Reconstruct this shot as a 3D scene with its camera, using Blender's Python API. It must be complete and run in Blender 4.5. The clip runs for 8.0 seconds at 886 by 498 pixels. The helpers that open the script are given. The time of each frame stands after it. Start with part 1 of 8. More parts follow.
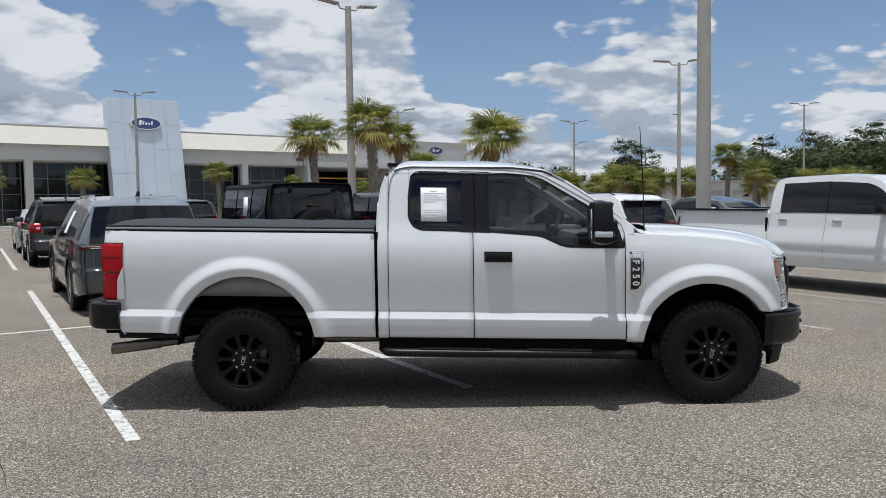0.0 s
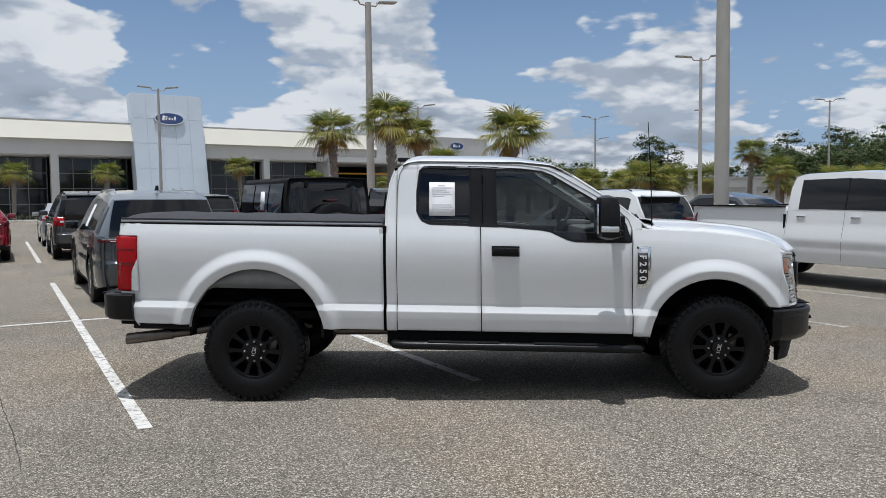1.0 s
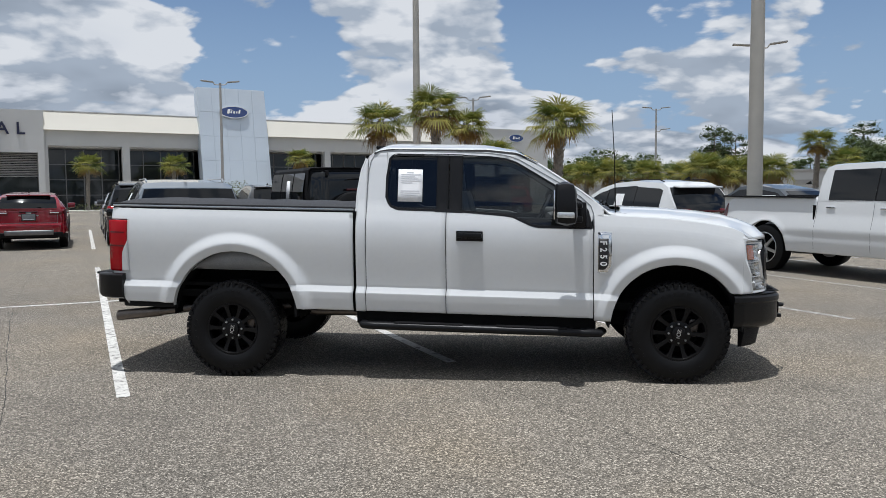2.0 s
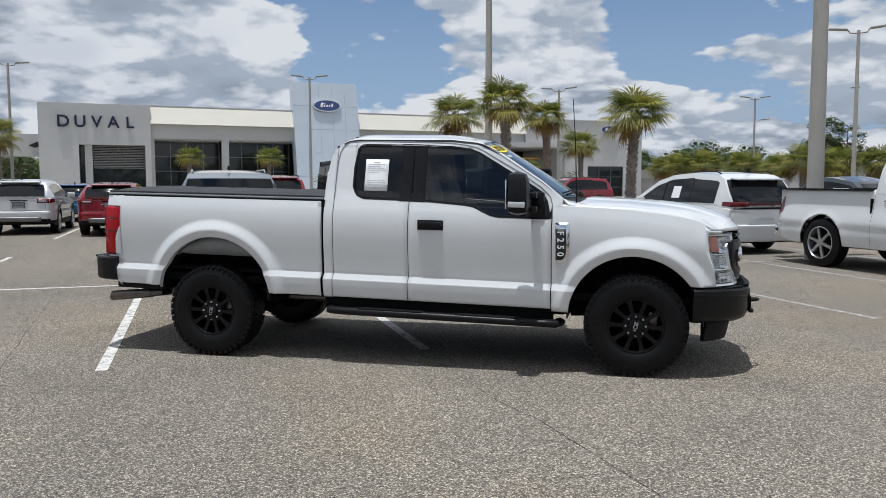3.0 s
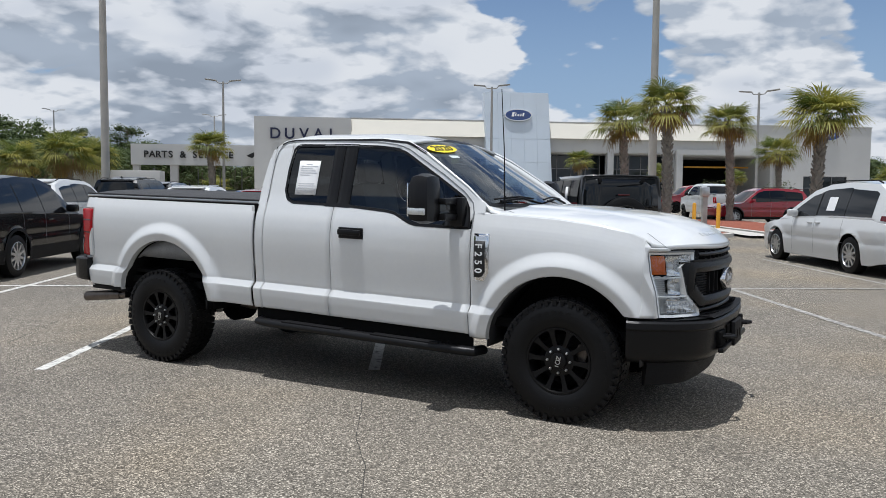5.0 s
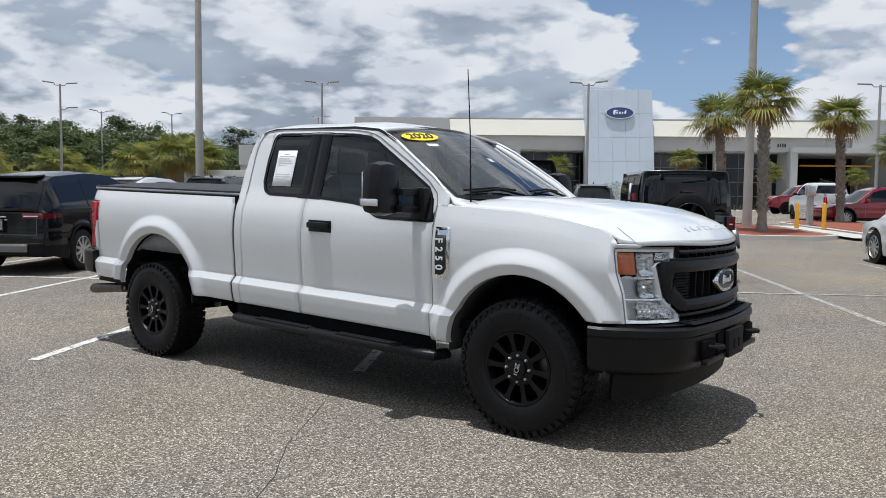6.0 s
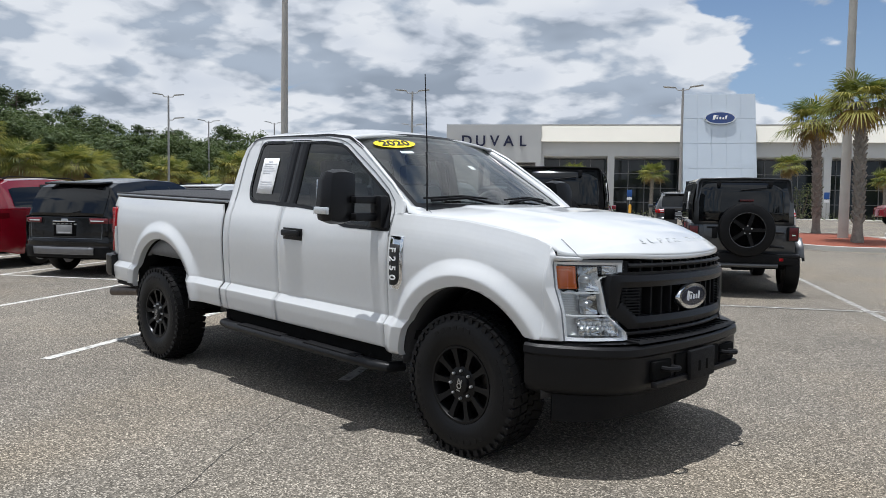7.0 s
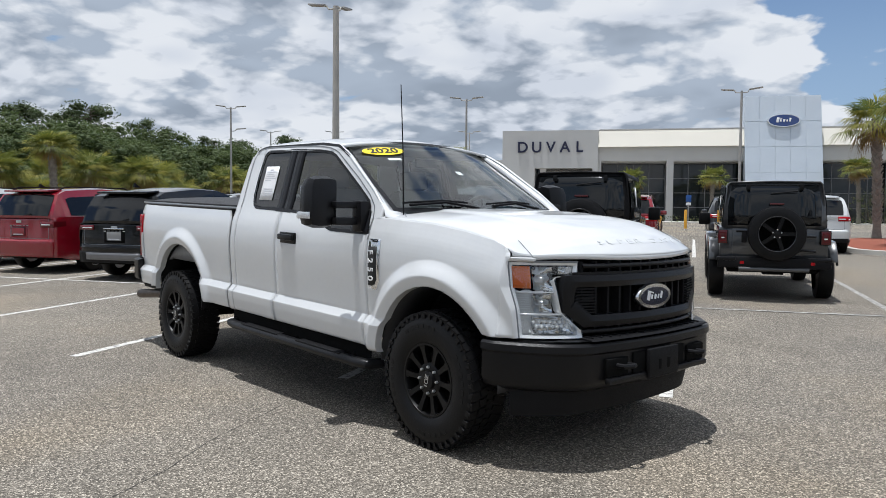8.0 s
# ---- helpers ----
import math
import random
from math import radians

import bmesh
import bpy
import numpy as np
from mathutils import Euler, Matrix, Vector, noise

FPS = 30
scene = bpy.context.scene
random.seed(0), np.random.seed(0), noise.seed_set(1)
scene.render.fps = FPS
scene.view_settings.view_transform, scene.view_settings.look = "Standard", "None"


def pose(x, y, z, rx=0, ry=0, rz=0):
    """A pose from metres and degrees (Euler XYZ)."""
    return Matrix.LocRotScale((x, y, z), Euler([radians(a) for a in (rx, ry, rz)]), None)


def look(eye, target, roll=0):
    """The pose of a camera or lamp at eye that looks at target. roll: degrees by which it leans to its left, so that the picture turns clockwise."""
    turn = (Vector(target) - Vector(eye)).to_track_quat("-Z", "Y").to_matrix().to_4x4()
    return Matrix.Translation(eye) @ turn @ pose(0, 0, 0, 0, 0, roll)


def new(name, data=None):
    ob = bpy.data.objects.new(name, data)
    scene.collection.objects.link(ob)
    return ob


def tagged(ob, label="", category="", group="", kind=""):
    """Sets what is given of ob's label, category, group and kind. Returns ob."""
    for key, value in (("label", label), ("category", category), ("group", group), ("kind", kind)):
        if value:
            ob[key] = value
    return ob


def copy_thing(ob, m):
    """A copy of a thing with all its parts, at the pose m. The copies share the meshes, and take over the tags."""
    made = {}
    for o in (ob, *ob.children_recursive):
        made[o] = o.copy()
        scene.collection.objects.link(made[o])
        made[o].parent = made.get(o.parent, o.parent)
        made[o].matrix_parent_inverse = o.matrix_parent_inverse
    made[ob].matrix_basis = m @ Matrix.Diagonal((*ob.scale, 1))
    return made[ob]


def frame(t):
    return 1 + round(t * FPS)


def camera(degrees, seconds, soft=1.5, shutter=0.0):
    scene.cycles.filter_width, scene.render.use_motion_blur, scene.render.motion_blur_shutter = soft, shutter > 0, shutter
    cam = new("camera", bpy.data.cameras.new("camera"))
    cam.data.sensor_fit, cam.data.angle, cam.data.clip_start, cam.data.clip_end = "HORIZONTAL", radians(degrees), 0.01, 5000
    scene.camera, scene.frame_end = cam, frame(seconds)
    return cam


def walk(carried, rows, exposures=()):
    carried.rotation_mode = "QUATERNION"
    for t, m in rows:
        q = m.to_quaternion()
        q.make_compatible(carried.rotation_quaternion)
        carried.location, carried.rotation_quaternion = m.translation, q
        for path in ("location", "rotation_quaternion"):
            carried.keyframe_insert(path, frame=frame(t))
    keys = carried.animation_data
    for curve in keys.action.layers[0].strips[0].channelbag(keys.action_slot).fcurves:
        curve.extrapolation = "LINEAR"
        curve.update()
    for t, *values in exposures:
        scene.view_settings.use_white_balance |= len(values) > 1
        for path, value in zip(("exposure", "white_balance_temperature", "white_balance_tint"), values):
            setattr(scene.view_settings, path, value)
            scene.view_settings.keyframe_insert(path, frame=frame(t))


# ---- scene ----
cam = camera(59.4, 8.0, soft=0.75)
METRES, EYE, TILT, LEAN, TURN = 7.287, 1.62, 0.0, 0.0, 0.0
ROWS = [
    (0.0, 0.0, 0.0, 0.0, -0.05, -3.12, 0.84),
    (0.5, 0.0015, -0.0001, -0.0002, 0.31, -3.24, 0.73),
    (1.0, 0.0146, -0.0082, -0.0017, 1.51, -3.41, 0.61),
    (1.5, 0.0621, -0.0336, -0.0061, 3.52, -3.68, 0.51),
    (3.0, 0.2897, -0.0209, -0.014, 13.71, -4.44, 0.16),
    (3.5, 0.3712, 0.0122, -0.015, 17.67, -4.36, -0.15),
    (4.0, 0.4474, 0.0556, -0.0147, 21.61, -4.15, -0.4),
    (4.5, 0.5005, 0.1211, -0.0153, 25.42, -3.87, -0.45),
    (6.0, 0.6235, 0.3132, -0.0266, 37.16, -3.79, -0.6),
    (6.5, 0.6667, 0.3632, -0.027, 41.1, -3.7, -0.8),
    (7.0, 0.7059, 0.4099, -0.0238, 44.56, -3.36, -0.88),
    (7.5, 0.7477, 0.4369, -0.0242, 47.28, -3.04, -0.77),
    (8.0, 0.7801, 0.445, -0.0256, 49.12, -2.89, -0.48),
]
walk(cam, [(t, pose(0, 0, EYE, TILT, LEAN, TURN) @ pose(METRES * x, METRES * y, METRES * z, 90 + pitch, roll, yaw)) for t, x, y, z, yaw, pitch, roll in ROWS], exposures=[(0.0, 0.0, 5990, 10), (3.5, 0.0, 5990, 10), (4.5, 0.03, 5990, 10), (6.5, 0.13, 5990, 10), (8.0, 0.16, 5990, 10)])

# ---- world, sun ----
SUN_FROM = Vector((-0.05, -0.11, 1.0)).normalized()
world = bpy.data.worlds.new("sky")
scene.world = world
world.use_nodes = True
wn, wl = world.node_tree.nodes, world.node_tree.links
wn.clear()


def wmath(op, a, b=None, clamp=False):
    n = wn.new("ShaderNodeMath")
    n.operation, n.use_clamp = op, clamp
    for i, v in enumerate((a, b)):
        if v is None:
            continue
        if isinstance(v, (int, float)):
            n.inputs[i].default_value = v
        else:
            wl.new(v, n.inputs[i])
    return n.outputs[0]


def wramp(x, lo, hi):
    n = wn.new("ShaderNodeMapRange")
    n.interpolation_type = "SMOOTHSTEP"
    wl.new(x, n.inputs[0])
    n.inputs[1].default_value, n.inputs[2].default_value = lo, hi
    return n.outputs[0]


def wmix(f, a, b):
    n = wn.new("ShaderNodeMix")
    n.data_type = "RGBA"
    wl.new(f, n.inputs[0])
    for i, v in ((6, a), (7, b)):
        if isinstance(v, tuple):
            n.inputs[i].default_value = (*v, 1)
        else:
            wl.new(v, n.inputs[i])
    return n.outputs[2]


sky = wn.new("ShaderNodeTexSky")
sky.sky_type, sky.sun_disc = "NISHITA", False
sky.sun_elevation, sky.sun_rotation = math.asin(SUN_FROM.z), math.atan2(SUN_FROM.x, SUN_FROM.y)
sky.air_density, sky.dust_density, sky.ozone_density = 1.0, 0.3, 2.0
where = wn.new("ShaderNodeTexCoord")
split = wn.new("ShaderNodeSeparateXYZ")
wl.new(where.outputs["Generated"], split.inputs[0])
up = wmath("MAXIMUM", split.outputs[2], 0.0)


def cloud_place(lift, seed):
    """The place of a view ray in the cloud field, lifted a little to look for the cloud above."""
    n = wn.new("ShaderNodeCombineXYZ")
    den = wmath("ADD", up, 0.34)
    wl.new(wmath("DIVIDE", split.outputs[0], den), n.inputs[0])
    wl.new(wmath("DIVIDE", split.outputs[1], den), n.inputs[1])
    wl.new(wmath("ADD", wmath("MULTIPLY", wmath("DIVIDE", up, den), 1.7), 3.6 * lift + seed), n.inputs[2])
    return n.outputs[0]


def cloud_noise(lift, scale, detail, rough, seed):
    t = wn.new("ShaderNodeTexNoise")
    t.inputs["Scale"].default_value, t.inputs["Detail"].default_value, t.inputs["Roughness"].default_value = scale, detail, rough
    t.inputs["Distortion"].default_value = 0.2
    wl.new(cloud_place(lift, seed), t.inputs["Vector"])
    return t.outputs["Fac"]


def puffs(lift, seed, detail):
    """Round heads of cumulus: near 1 in the middle of each head."""
    t = wn.new("ShaderNodeTexVoronoi")
    t.normalize = True
    t.inputs["Scale"].default_value, t.inputs["Detail"].default_value, t.inputs["Roughness"].default_value = 6.4, detail, 0.6
    wl.new(cloud_place(lift, seed), t.inputs["Vector"])
    return wmath("SUBTRACT", 1.0, t.outputs["Distance"])


SEED = 3.7
big = cloud_noise(0.0, 1.1, 2.0, 0.5, SEED + 11)


def cloud_density(lift, detail, puff_detail):
    return wmath("ADD", wmath("MULTIPLY", cloud_noise(lift, 2.9, detail, 0.50, SEED), 0.86), wmath("MULTIPLY", puffs(lift, SEED, puff_detail), 0.40))


fine, near_up, above, far_up = cloud_density(0.0, 9.0, 2.2), cloud_density(0.013, 6.5, 2.0), cloud_density(0.034, 4.5, 1.4), cloud_density(0.08, 2.5, 0.6)


def toward(yaw, elev, inner, outer):
    """1 near a direction of the sky (yaw to the left of +y), 0 away from it."""
    d = Vector((-math.sin(radians(yaw)) * math.cos(radians(elev)), math.cos(radians(yaw)) * math.cos(radians(elev)), math.sin(radians(elev))))
    n = wn.new("ShaderNodeVectorMath")
    n.operation = "DOT_PRODUCT"
    wl.new(where.outputs["Generated"], n.inputs[0])
    n.inputs[1].default_value = d
    return wramp(n.outputs["Value"], math.cos(radians(outer)), math.cos(radians(inner)))


# broken cumulus ahead, closing to grey cover in the west
bias = wmath("MULTIPLY", toward(72, 14, 10, 46), 0.15)
for yaw, elev, r0, r1, k in ((21, 14, 0, 11, -0.14), (-4, 12, 0, 9, -0.13), (-14, 17, 0, 8, -0.08),
                             (9.5, 11.5, 0, 11, 0.10), (29, 8, 0, 12, 0.07), (-13, 7, 0, 9, 0.07), (-22, 8, 0, 8, -0.05), (42, 11, 0, 9, 0.08)):
    bias = wmath("ADD", bias, wmath("MULTIPLY", toward(yaw, elev, r0, r1), k))
# a bank of cloud low down
bias = wmath("ADD", bias, wmath("MULTIPLY", wramp(up, 0.13, 0.02), 0.07))
base = wmath("ADD", wmath("MULTIPLY", big, 0.34), bias)
dens = wmath("ADD", fine, base)
dens_up = wmath("ADD", above, base)
dens_far = wmath("ADD", far_up, base)
dens_near = wmath("ADD", near_up, base)
cover = wramp(dens, 0.800, 0.850)
lit = wmath("ADD", wmath("ADD", wmath("MULTIPLY", wmath("SUBTRACT", dens, dens_up), 5.5), wmath("MULTIPLY", wmath("SUBTRACT", dens, dens_near), 7.0)), 0.50, True)
heavy = wramp(dens_far, 0.93, 1.16)
white = wmix(lit, (0.72, 0.80, 0.90), (1.36, 1.355, 1.34))
grey = wmix(lit, (0.52, 0.585, 0.67), (1.12, 1.15, 1.20))
cloud = wmix(heavy, white, grey)
skyc = wn.new("ShaderNodeMix")
skyc.data_type, skyc.blend_type = "RGBA", "MULTIPLY"
skyc.inputs[0].default_value = 1.0
wl.new(sky.outputs[0], skyc.inputs[6])
skyc.inputs[7].default_value = (0.15, 0.15, 0.155, 1)
haze = wramp(up, -0.02, 0.34)
low = wmix(haze, (0.56, 0.76, 1.02), skyc.outputs[2])
full = wmix(cover, low, cloud)
bg = wn.new("ShaderNodeBackground")
bg.inputs[1].default_value = 0.53
wl.new(full, bg.inputs[0])
wout = wn.new("ShaderNodeOutputWorld")
wl.new(bg.outputs[0], wout.inputs[0])

sun = new("sun", bpy.data.lights.new("sun", "SUN"))
sun.data.energy, sun.data.angle, sun.data.color = 3.98, radians(0.55), (1.0, 0.965, 0.91)
sun.matrix_world = look(SUN_FROM * 60, (0, 0, 0))

# ---- materials ----


def material(name, color, rough=0.5, metal=0.0, coat=0.0, spec=0.5, var=0.12, scale=8.0, fine=120.0, bump=0.0, bump_scale=200.0, transmission=0.0, emit=0.0):
    """A Principled material with colour variation at two scales and a fine relief."""
    m = bpy.data.materials.new(name)
    m.use_nodes = True
    nt = m.node_tree
    b = nt.nodes["Principled BSDF"]
    b.inputs["Roughness"].default_value, b.inputs["Metallic"].default_value = rough, metal
    b.inputs["Coat Weight"].default_value, b.inputs["Coat Roughness"].default_value = coat, 0.04
    b.inputs["Specular IOR Level"].default_value = spec
    b.inputs["Transmission Weight"].default_value = transmission
    if emit:
        b.inputs["Emission Color"].default_value, b.inputs["Emission Strength"].default_value = (*color, 1), emit
    tc = nt.nodes.new("ShaderNodeTexCoord")
    if var:
        a, c = nt.nodes.new("ShaderNodeTexNoise"), nt.nodes.new("ShaderNodeTexNoise")
        a.inputs["Scale"].default_value, a.inputs["Detail"].default_value = scale, 4
        c.inputs["Scale"].default_value, c.inputs["Detail"].default_value = fine, 2
        for n in (a, c):
            nt.links.new(tc.outputs["Object"], n.inputs["Vector"])
        add = nt.nodes.new("ShaderNodeMath")
        add.operation = "ADD"
        nt.links.new(a.outputs["Fac"], add.inputs[0])
        nt.links.new(c.outputs["Fac"], add.inputs[1])
        r = nt.nodes.new("ShaderNodeMapRange")
        r.inputs[1].default_value, r.inputs[2].default_value = 0.7, 1.3
        r.inputs[3].default_value, r.inputs[4].default_value = 1 - var, 1 + var
        nt.links.new(add.outputs[0], r.inputs[0])
        mul = nt.nodes.new("ShaderNodeMix")
        mul.data_type, mul.blend_type = "RGBA", "MULTIPLY"
        mul.inputs[0].default_value = 1
        mul.inputs[6].default_value = (*color, 1)
        nt.links.new(r.outputs[0], mul.inputs[7])
        nt.links.new(mul.outputs[2], b.inputs["Base Color"])
    else:
        b.inputs["Base Color"].default_value = (*color, 1)
    if bump:
        n = nt.nodes.new("ShaderNodeTexNoise")
        n.inputs["Scale"].default_value, n.inputs["Detail"].default_value = bump_scale, 3
        nt.links.new(tc.outputs["Object"], n.inputs["Vector"])
        bp = nt.nodes.new("ShaderNodeBump")
        bp.inputs["Strength"].default_value, bp.inputs["Distance"].default_value = bump, 0.004
        nt.links.new(n.outputs["Fac"], bp.inputs["Height"])
        nt.links.new(bp.outputs["Normal"], b.inputs["Normal"])
    return m


def glass(name, tint, gloss=1.0):
    """A thin tinted pane: it lets a part of the light straight through and mirrors by Fresnel."""
    m = bpy.data.materials.new(name)
    m.use_nodes = True
    nt = m.node_tree
    nt.nodes.clear()
    t, g = nt.nodes.new("ShaderNodeBsdfTransparent"), nt.nodes.new("ShaderNodeBsdfGlossy")
    t.inputs[0].default_value = (*tint, 1)
    g.inputs[0].default_value, g.inputs["Roughness"].default_value = (1, 1, 1, 1), 0.015
    f = nt.nodes.new("ShaderNodeLayerWeight")
    f.inputs[0].default_value = 0.5
    p5 = nt.nodes.new("ShaderNodeMath")
    p5.operation = "POWER"
    p5.inputs[1].default_value = 4.2
    nt.links.new(f.outputs["Facing"], p5.inputs[0])
    k = nt.nodes.new("ShaderNodeMath")
    k.operation, k.use_clamp = "MULTIPLY_ADD", True
    k.inputs[1].default_value, k.inputs[2].default_value = 0.92, 0.045 * gloss
    nt.links.new(p5.outputs[0], k.inputs[0])
    mix, o = nt.nodes.new("ShaderNodeMixShader"), nt.nodes.new("ShaderNodeOutputMaterial")
    nt.links.new(k.outputs[0], mix.inputs[0])
    nt.links.new(t.outputs[0], mix.inputs[1])
    nt.links.new(g.outputs[0], mix.inputs[2])
    nt.links.new(mix.outputs[0], o.inputs[0])
    return m


def asphalt(name):
    m = bpy.data.materials.new(name)
    m.use_nodes = True
    nt = m.node_tree
    b = nt.nodes["Principled BSDF"]
    b.inputs["Roughness"].default_value = 0.88
    b.inputs["Specular IOR Level"].default_value = 0.3
    tc = nt.nodes.new("ShaderNodeTexCoord")

    def tex(kind, scale, detail=3.0):
        n = nt.nodes.new(kind)
        n.inputs["Scale"].default_value = scale
        if kind == "ShaderNodeTexNoise":
            n.inputs["Detail"].default_value = detail
        nt.links.new(tc.outputs["Object"], n.inputs["Vector"])
        return n

    stone = tex("ShaderNodeTexVoronoi", 122.0)
    grain, blot, wide = tex("ShaderNodeTexNoise", 45.0), tex("ShaderNodeTexNoise", 1.1, 6.0), tex("ShaderNodeTexNoise", 0.16, 5.0)

    def ramp(x, stops):
        r = nt.nodes.new("ShaderNodeValToRGB")
        while len(r.color_ramp.elements) < len(stops):
            r.color_ramp.elements.new(0.5)
        for e, (p, c) in zip(r.color_ramp.elements, stops):
            e.position, e.color = p, (*c, 1)
        nt.links.new(x, r.inputs[0])
        return r.outputs[0]

    sep = nt.nodes.new("ShaderNodeSeparateColor")
    nt.links.new(stone.outputs["Color"], sep.inputs[0])
    col = ramp(sep.outputs[0], [(0.0, (0.066, 0.060, 0.049)), (0.45, (0.153, 0.139, 0.117)), (0.78, (0.257, 0.234, 0.198)), (1.0, (0.56, 0.515, 0.44))])

    def mult(a, c):
        x = nt.nodes.new("ShaderNodeMix")
        x.data_type, x.blend_type = "RGBA", "MULTIPLY"
        x.inputs[0].default_value = 1
        nt.links.new(a, x.inputs[6])
        nt.links.new(c, x.inputs[7])
        return x.outputs[2]

    col = mult(col, ramp(grain.outputs["Fac"], [(0.3, (0.70, 0.70, 0.70)), (0.7, (1.22, 1.22, 1.22))]))
    col = mult(col, ramp(blot.outputs["Fac"], [(0.3, (0.92, 0.92, 0.92)), (0.7, (1.08, 1.07, 1.06))]))
    col = mult(col, ramp(wide.outputs["Fac"], [(0.35, (0.83, 0.82, 0.82)), (0.65, (1.13, 1.10, 1.05))]))
    rust = tex("ShaderNodeTexNoise", 0.33, 5.0)
    col = mult(col, ramp(rust.outputs["Fac"], [(0.50, (1.0, 1.0, 1.0)), (0.68, (1.04, 0.985, 0.90))]))
    oil = tex("ShaderNodeTexNoise", 0.5, 7.0)
    col = mult(col, ramp(oil.outputs["Fac"], [(0.58, (1.0, 1.0, 1.0)), (0.72, (0.78, 0.775, 0.77))]))
    nt.links.new(col, b.inputs["Base Color"])
    bp = nt.nodes.new("ShaderNodeBump")
    bp.inputs["Strength"].default_value, bp.inputs["Distance"].default_value = 0.6, 0.006
    nt.links.new(stone.outputs["Distance"], bp.inputs["Height"])
    nt.links.new(bp.outputs["Normal"], b.inputs["Normal"])
    return m


def worn_paint(name, color, holes=0.5):
    """Road paint, worn through to the dark ground in spots."""
    m = material(name, color, 0.75, var=0.14, scale=3.0, fine=70.0, bump=0.4, bump_scale=120)
    nt = m.node_tree
    b = nt.nodes["Principled BSDF"]
    tc = nt.nodes.new("ShaderNodeTexCoord")
    n = nt.nodes.new("ShaderNodeTexNoise")
    n.inputs["Scale"].default_value, n.inputs["Detail"].default_value, n.inputs["Roughness"].default_value = 14, 8, 0.7
    nt.links.new(tc.outputs["Object"], n.inputs["Vector"])
    r = nt.nodes.new("ShaderNodeMapRange")
    r.inputs[1].default_value, r.inputs[2].default_value = holes, holes + 0.12
    nt.links.new(n.outputs["Fac"], r.inputs[0])
    old = b.inputs["Base Color"].links[0].from_socket
    x = nt.nodes.new("ShaderNodeMix")
    x.data_type = "RGBA"
    nt.links.new(r.outputs[0], x.inputs[0])
    nt.links.new(old, x.inputs[6])
    x.inputs[7].default_value = (0.2, 0.19, 0.175, 1)
    nt.links.new(x.outputs[2], b.inputs["Base Color"])
    return m


def leafy(name, a, c, rough=0.5):
    """Foliage: colour varies leaf by leaf, light shines through a little."""
    m = bpy.data.materials.new(name)
    m.use_nodes = True
    nt = m.node_tree
    b = nt.nodes["Principled BSDF"]
    b.inputs["Roughness"].default_value = rough
    g = nt.nodes.new("ShaderNodeNewGeometry")
    r = nt.nodes.new("ShaderNodeMix")
    r.data_type = "RGBA"
    nt.links.new(g.outputs["Random Per Island"], r.inputs[0])
    r.inputs[6].default_value, r.inputs[7].default_value = (*a, 1), (*c, 1)
    nt.links.new(r.outputs[2], b.inputs["Base Color"])
    t = nt.nodes.new("ShaderNodeBsdfTranslucent")
    nt.links.new(r.outputs[2], t.inputs[0])
    mix = nt.nodes.new("ShaderNodeMixShader")
    mix.inputs[0].default_value = 0.38
    nt.links.new(b.outputs[0], mix.inputs[1])
    nt.links.new(t.outputs[0], mix.inputs[2])
    nt.links.new(mix.outputs[0], nt.nodes["Material Output"].inputs[0])
    return m


ASPHALT = asphalt("asphalt")
LINE = worn_paint("white_line_paint", (0.60, 0.585, 0.545), 0.50)
LINE_OLD = worn_paint("faded_line_paint", (0.48, 0.465, 0.43), 0.40)
SKYBLUE = material("blue_car_paint", (0.02, 0.12, 0.32), 0.3, metal=0.3, coat=1.0, var=0.05)
CRACK = material("crack_dirt", (0.035, 0.033, 0.03), 0.95, var=0.3)
WHITE = material("white_car_paint", (0.655, 0.665, 0.665), 0.28, coat=0.85, var=0.015, scale=2, fine=30)
BLACK = material("black_car_paint", (0.0025, 0.003, 0.004), 0.14, coat=0.25, spec=0.35, var=0.1)
GREY = material("grey_car_paint", (0.060, 0.068, 0.076), 0.3, metal=0.5, coat=1.0, var=0.04, fine=500)
GUN = material("gunmetal_car_paint", (0.048, 0.050, 0.053), 0.30, metal=0.25, coat=1.0, var=0.05, fine=500)
RED = material("red_car_paint", (0.225, 0.003, 0.012), 0.22, coat=1.0, var=0.05)
TEAL = material("teal_car_paint", (0.02, 0.055, 0.06), 0.3, metal=0.3, coat=1.0, var=0.05)
SILVER = material("silver_car_paint", (0.42, 0.43, 0.44), 0.3, metal=0.6, coat=1.0, var=0.04, fine=500)
TRIM = material("black_plastic_trim", (0.008, 0.008, 0.009), 0.6, spec=0.16, var=0.2, scale=6, bump=0.25, bump_scale=600)
SATIN = material("satin_black_plastic", (0.0085, 0.0085, 0.0095), 0.34, spec=0.22, var=0.12, bump=0.15, bump_scale=500)
# near black: underbody parts, and painted shade in gaps, recesses and behind openings
DARK = material("black_shade_and_underbody", (0.006, 0.006, 0.006), 0.95, spec=0.1, var=0.3)
RUBBER = material("tyre_rubber", (0.0045, 0.0045, 0.005), 0.5, spec=0.22, var=0.25, scale=12, bump=0.3, bump_scale=90)
RIM = material("gloss_black_rim", (0.0035, 0.0035, 0.004), 0.42, metal=0.0, coat=0.06, spec=0.2, var=0.15)
ALLOY = material("silver_alloy", (0.55, 0.56, 0.57), 0.28, metal=0.9, var=0.08)
CHROME = material("chrome", (0.78, 0.79, 0.8), 0.09, metal=1.0, var=0.03)
STEEL = material("dull_steel", (0.15, 0.13, 0.115), 0.42, metal=0.9, var=0.2, scale=14)
TINT = glass("tinted_glass", (0.085, 0.09, 0.095), 1.0)
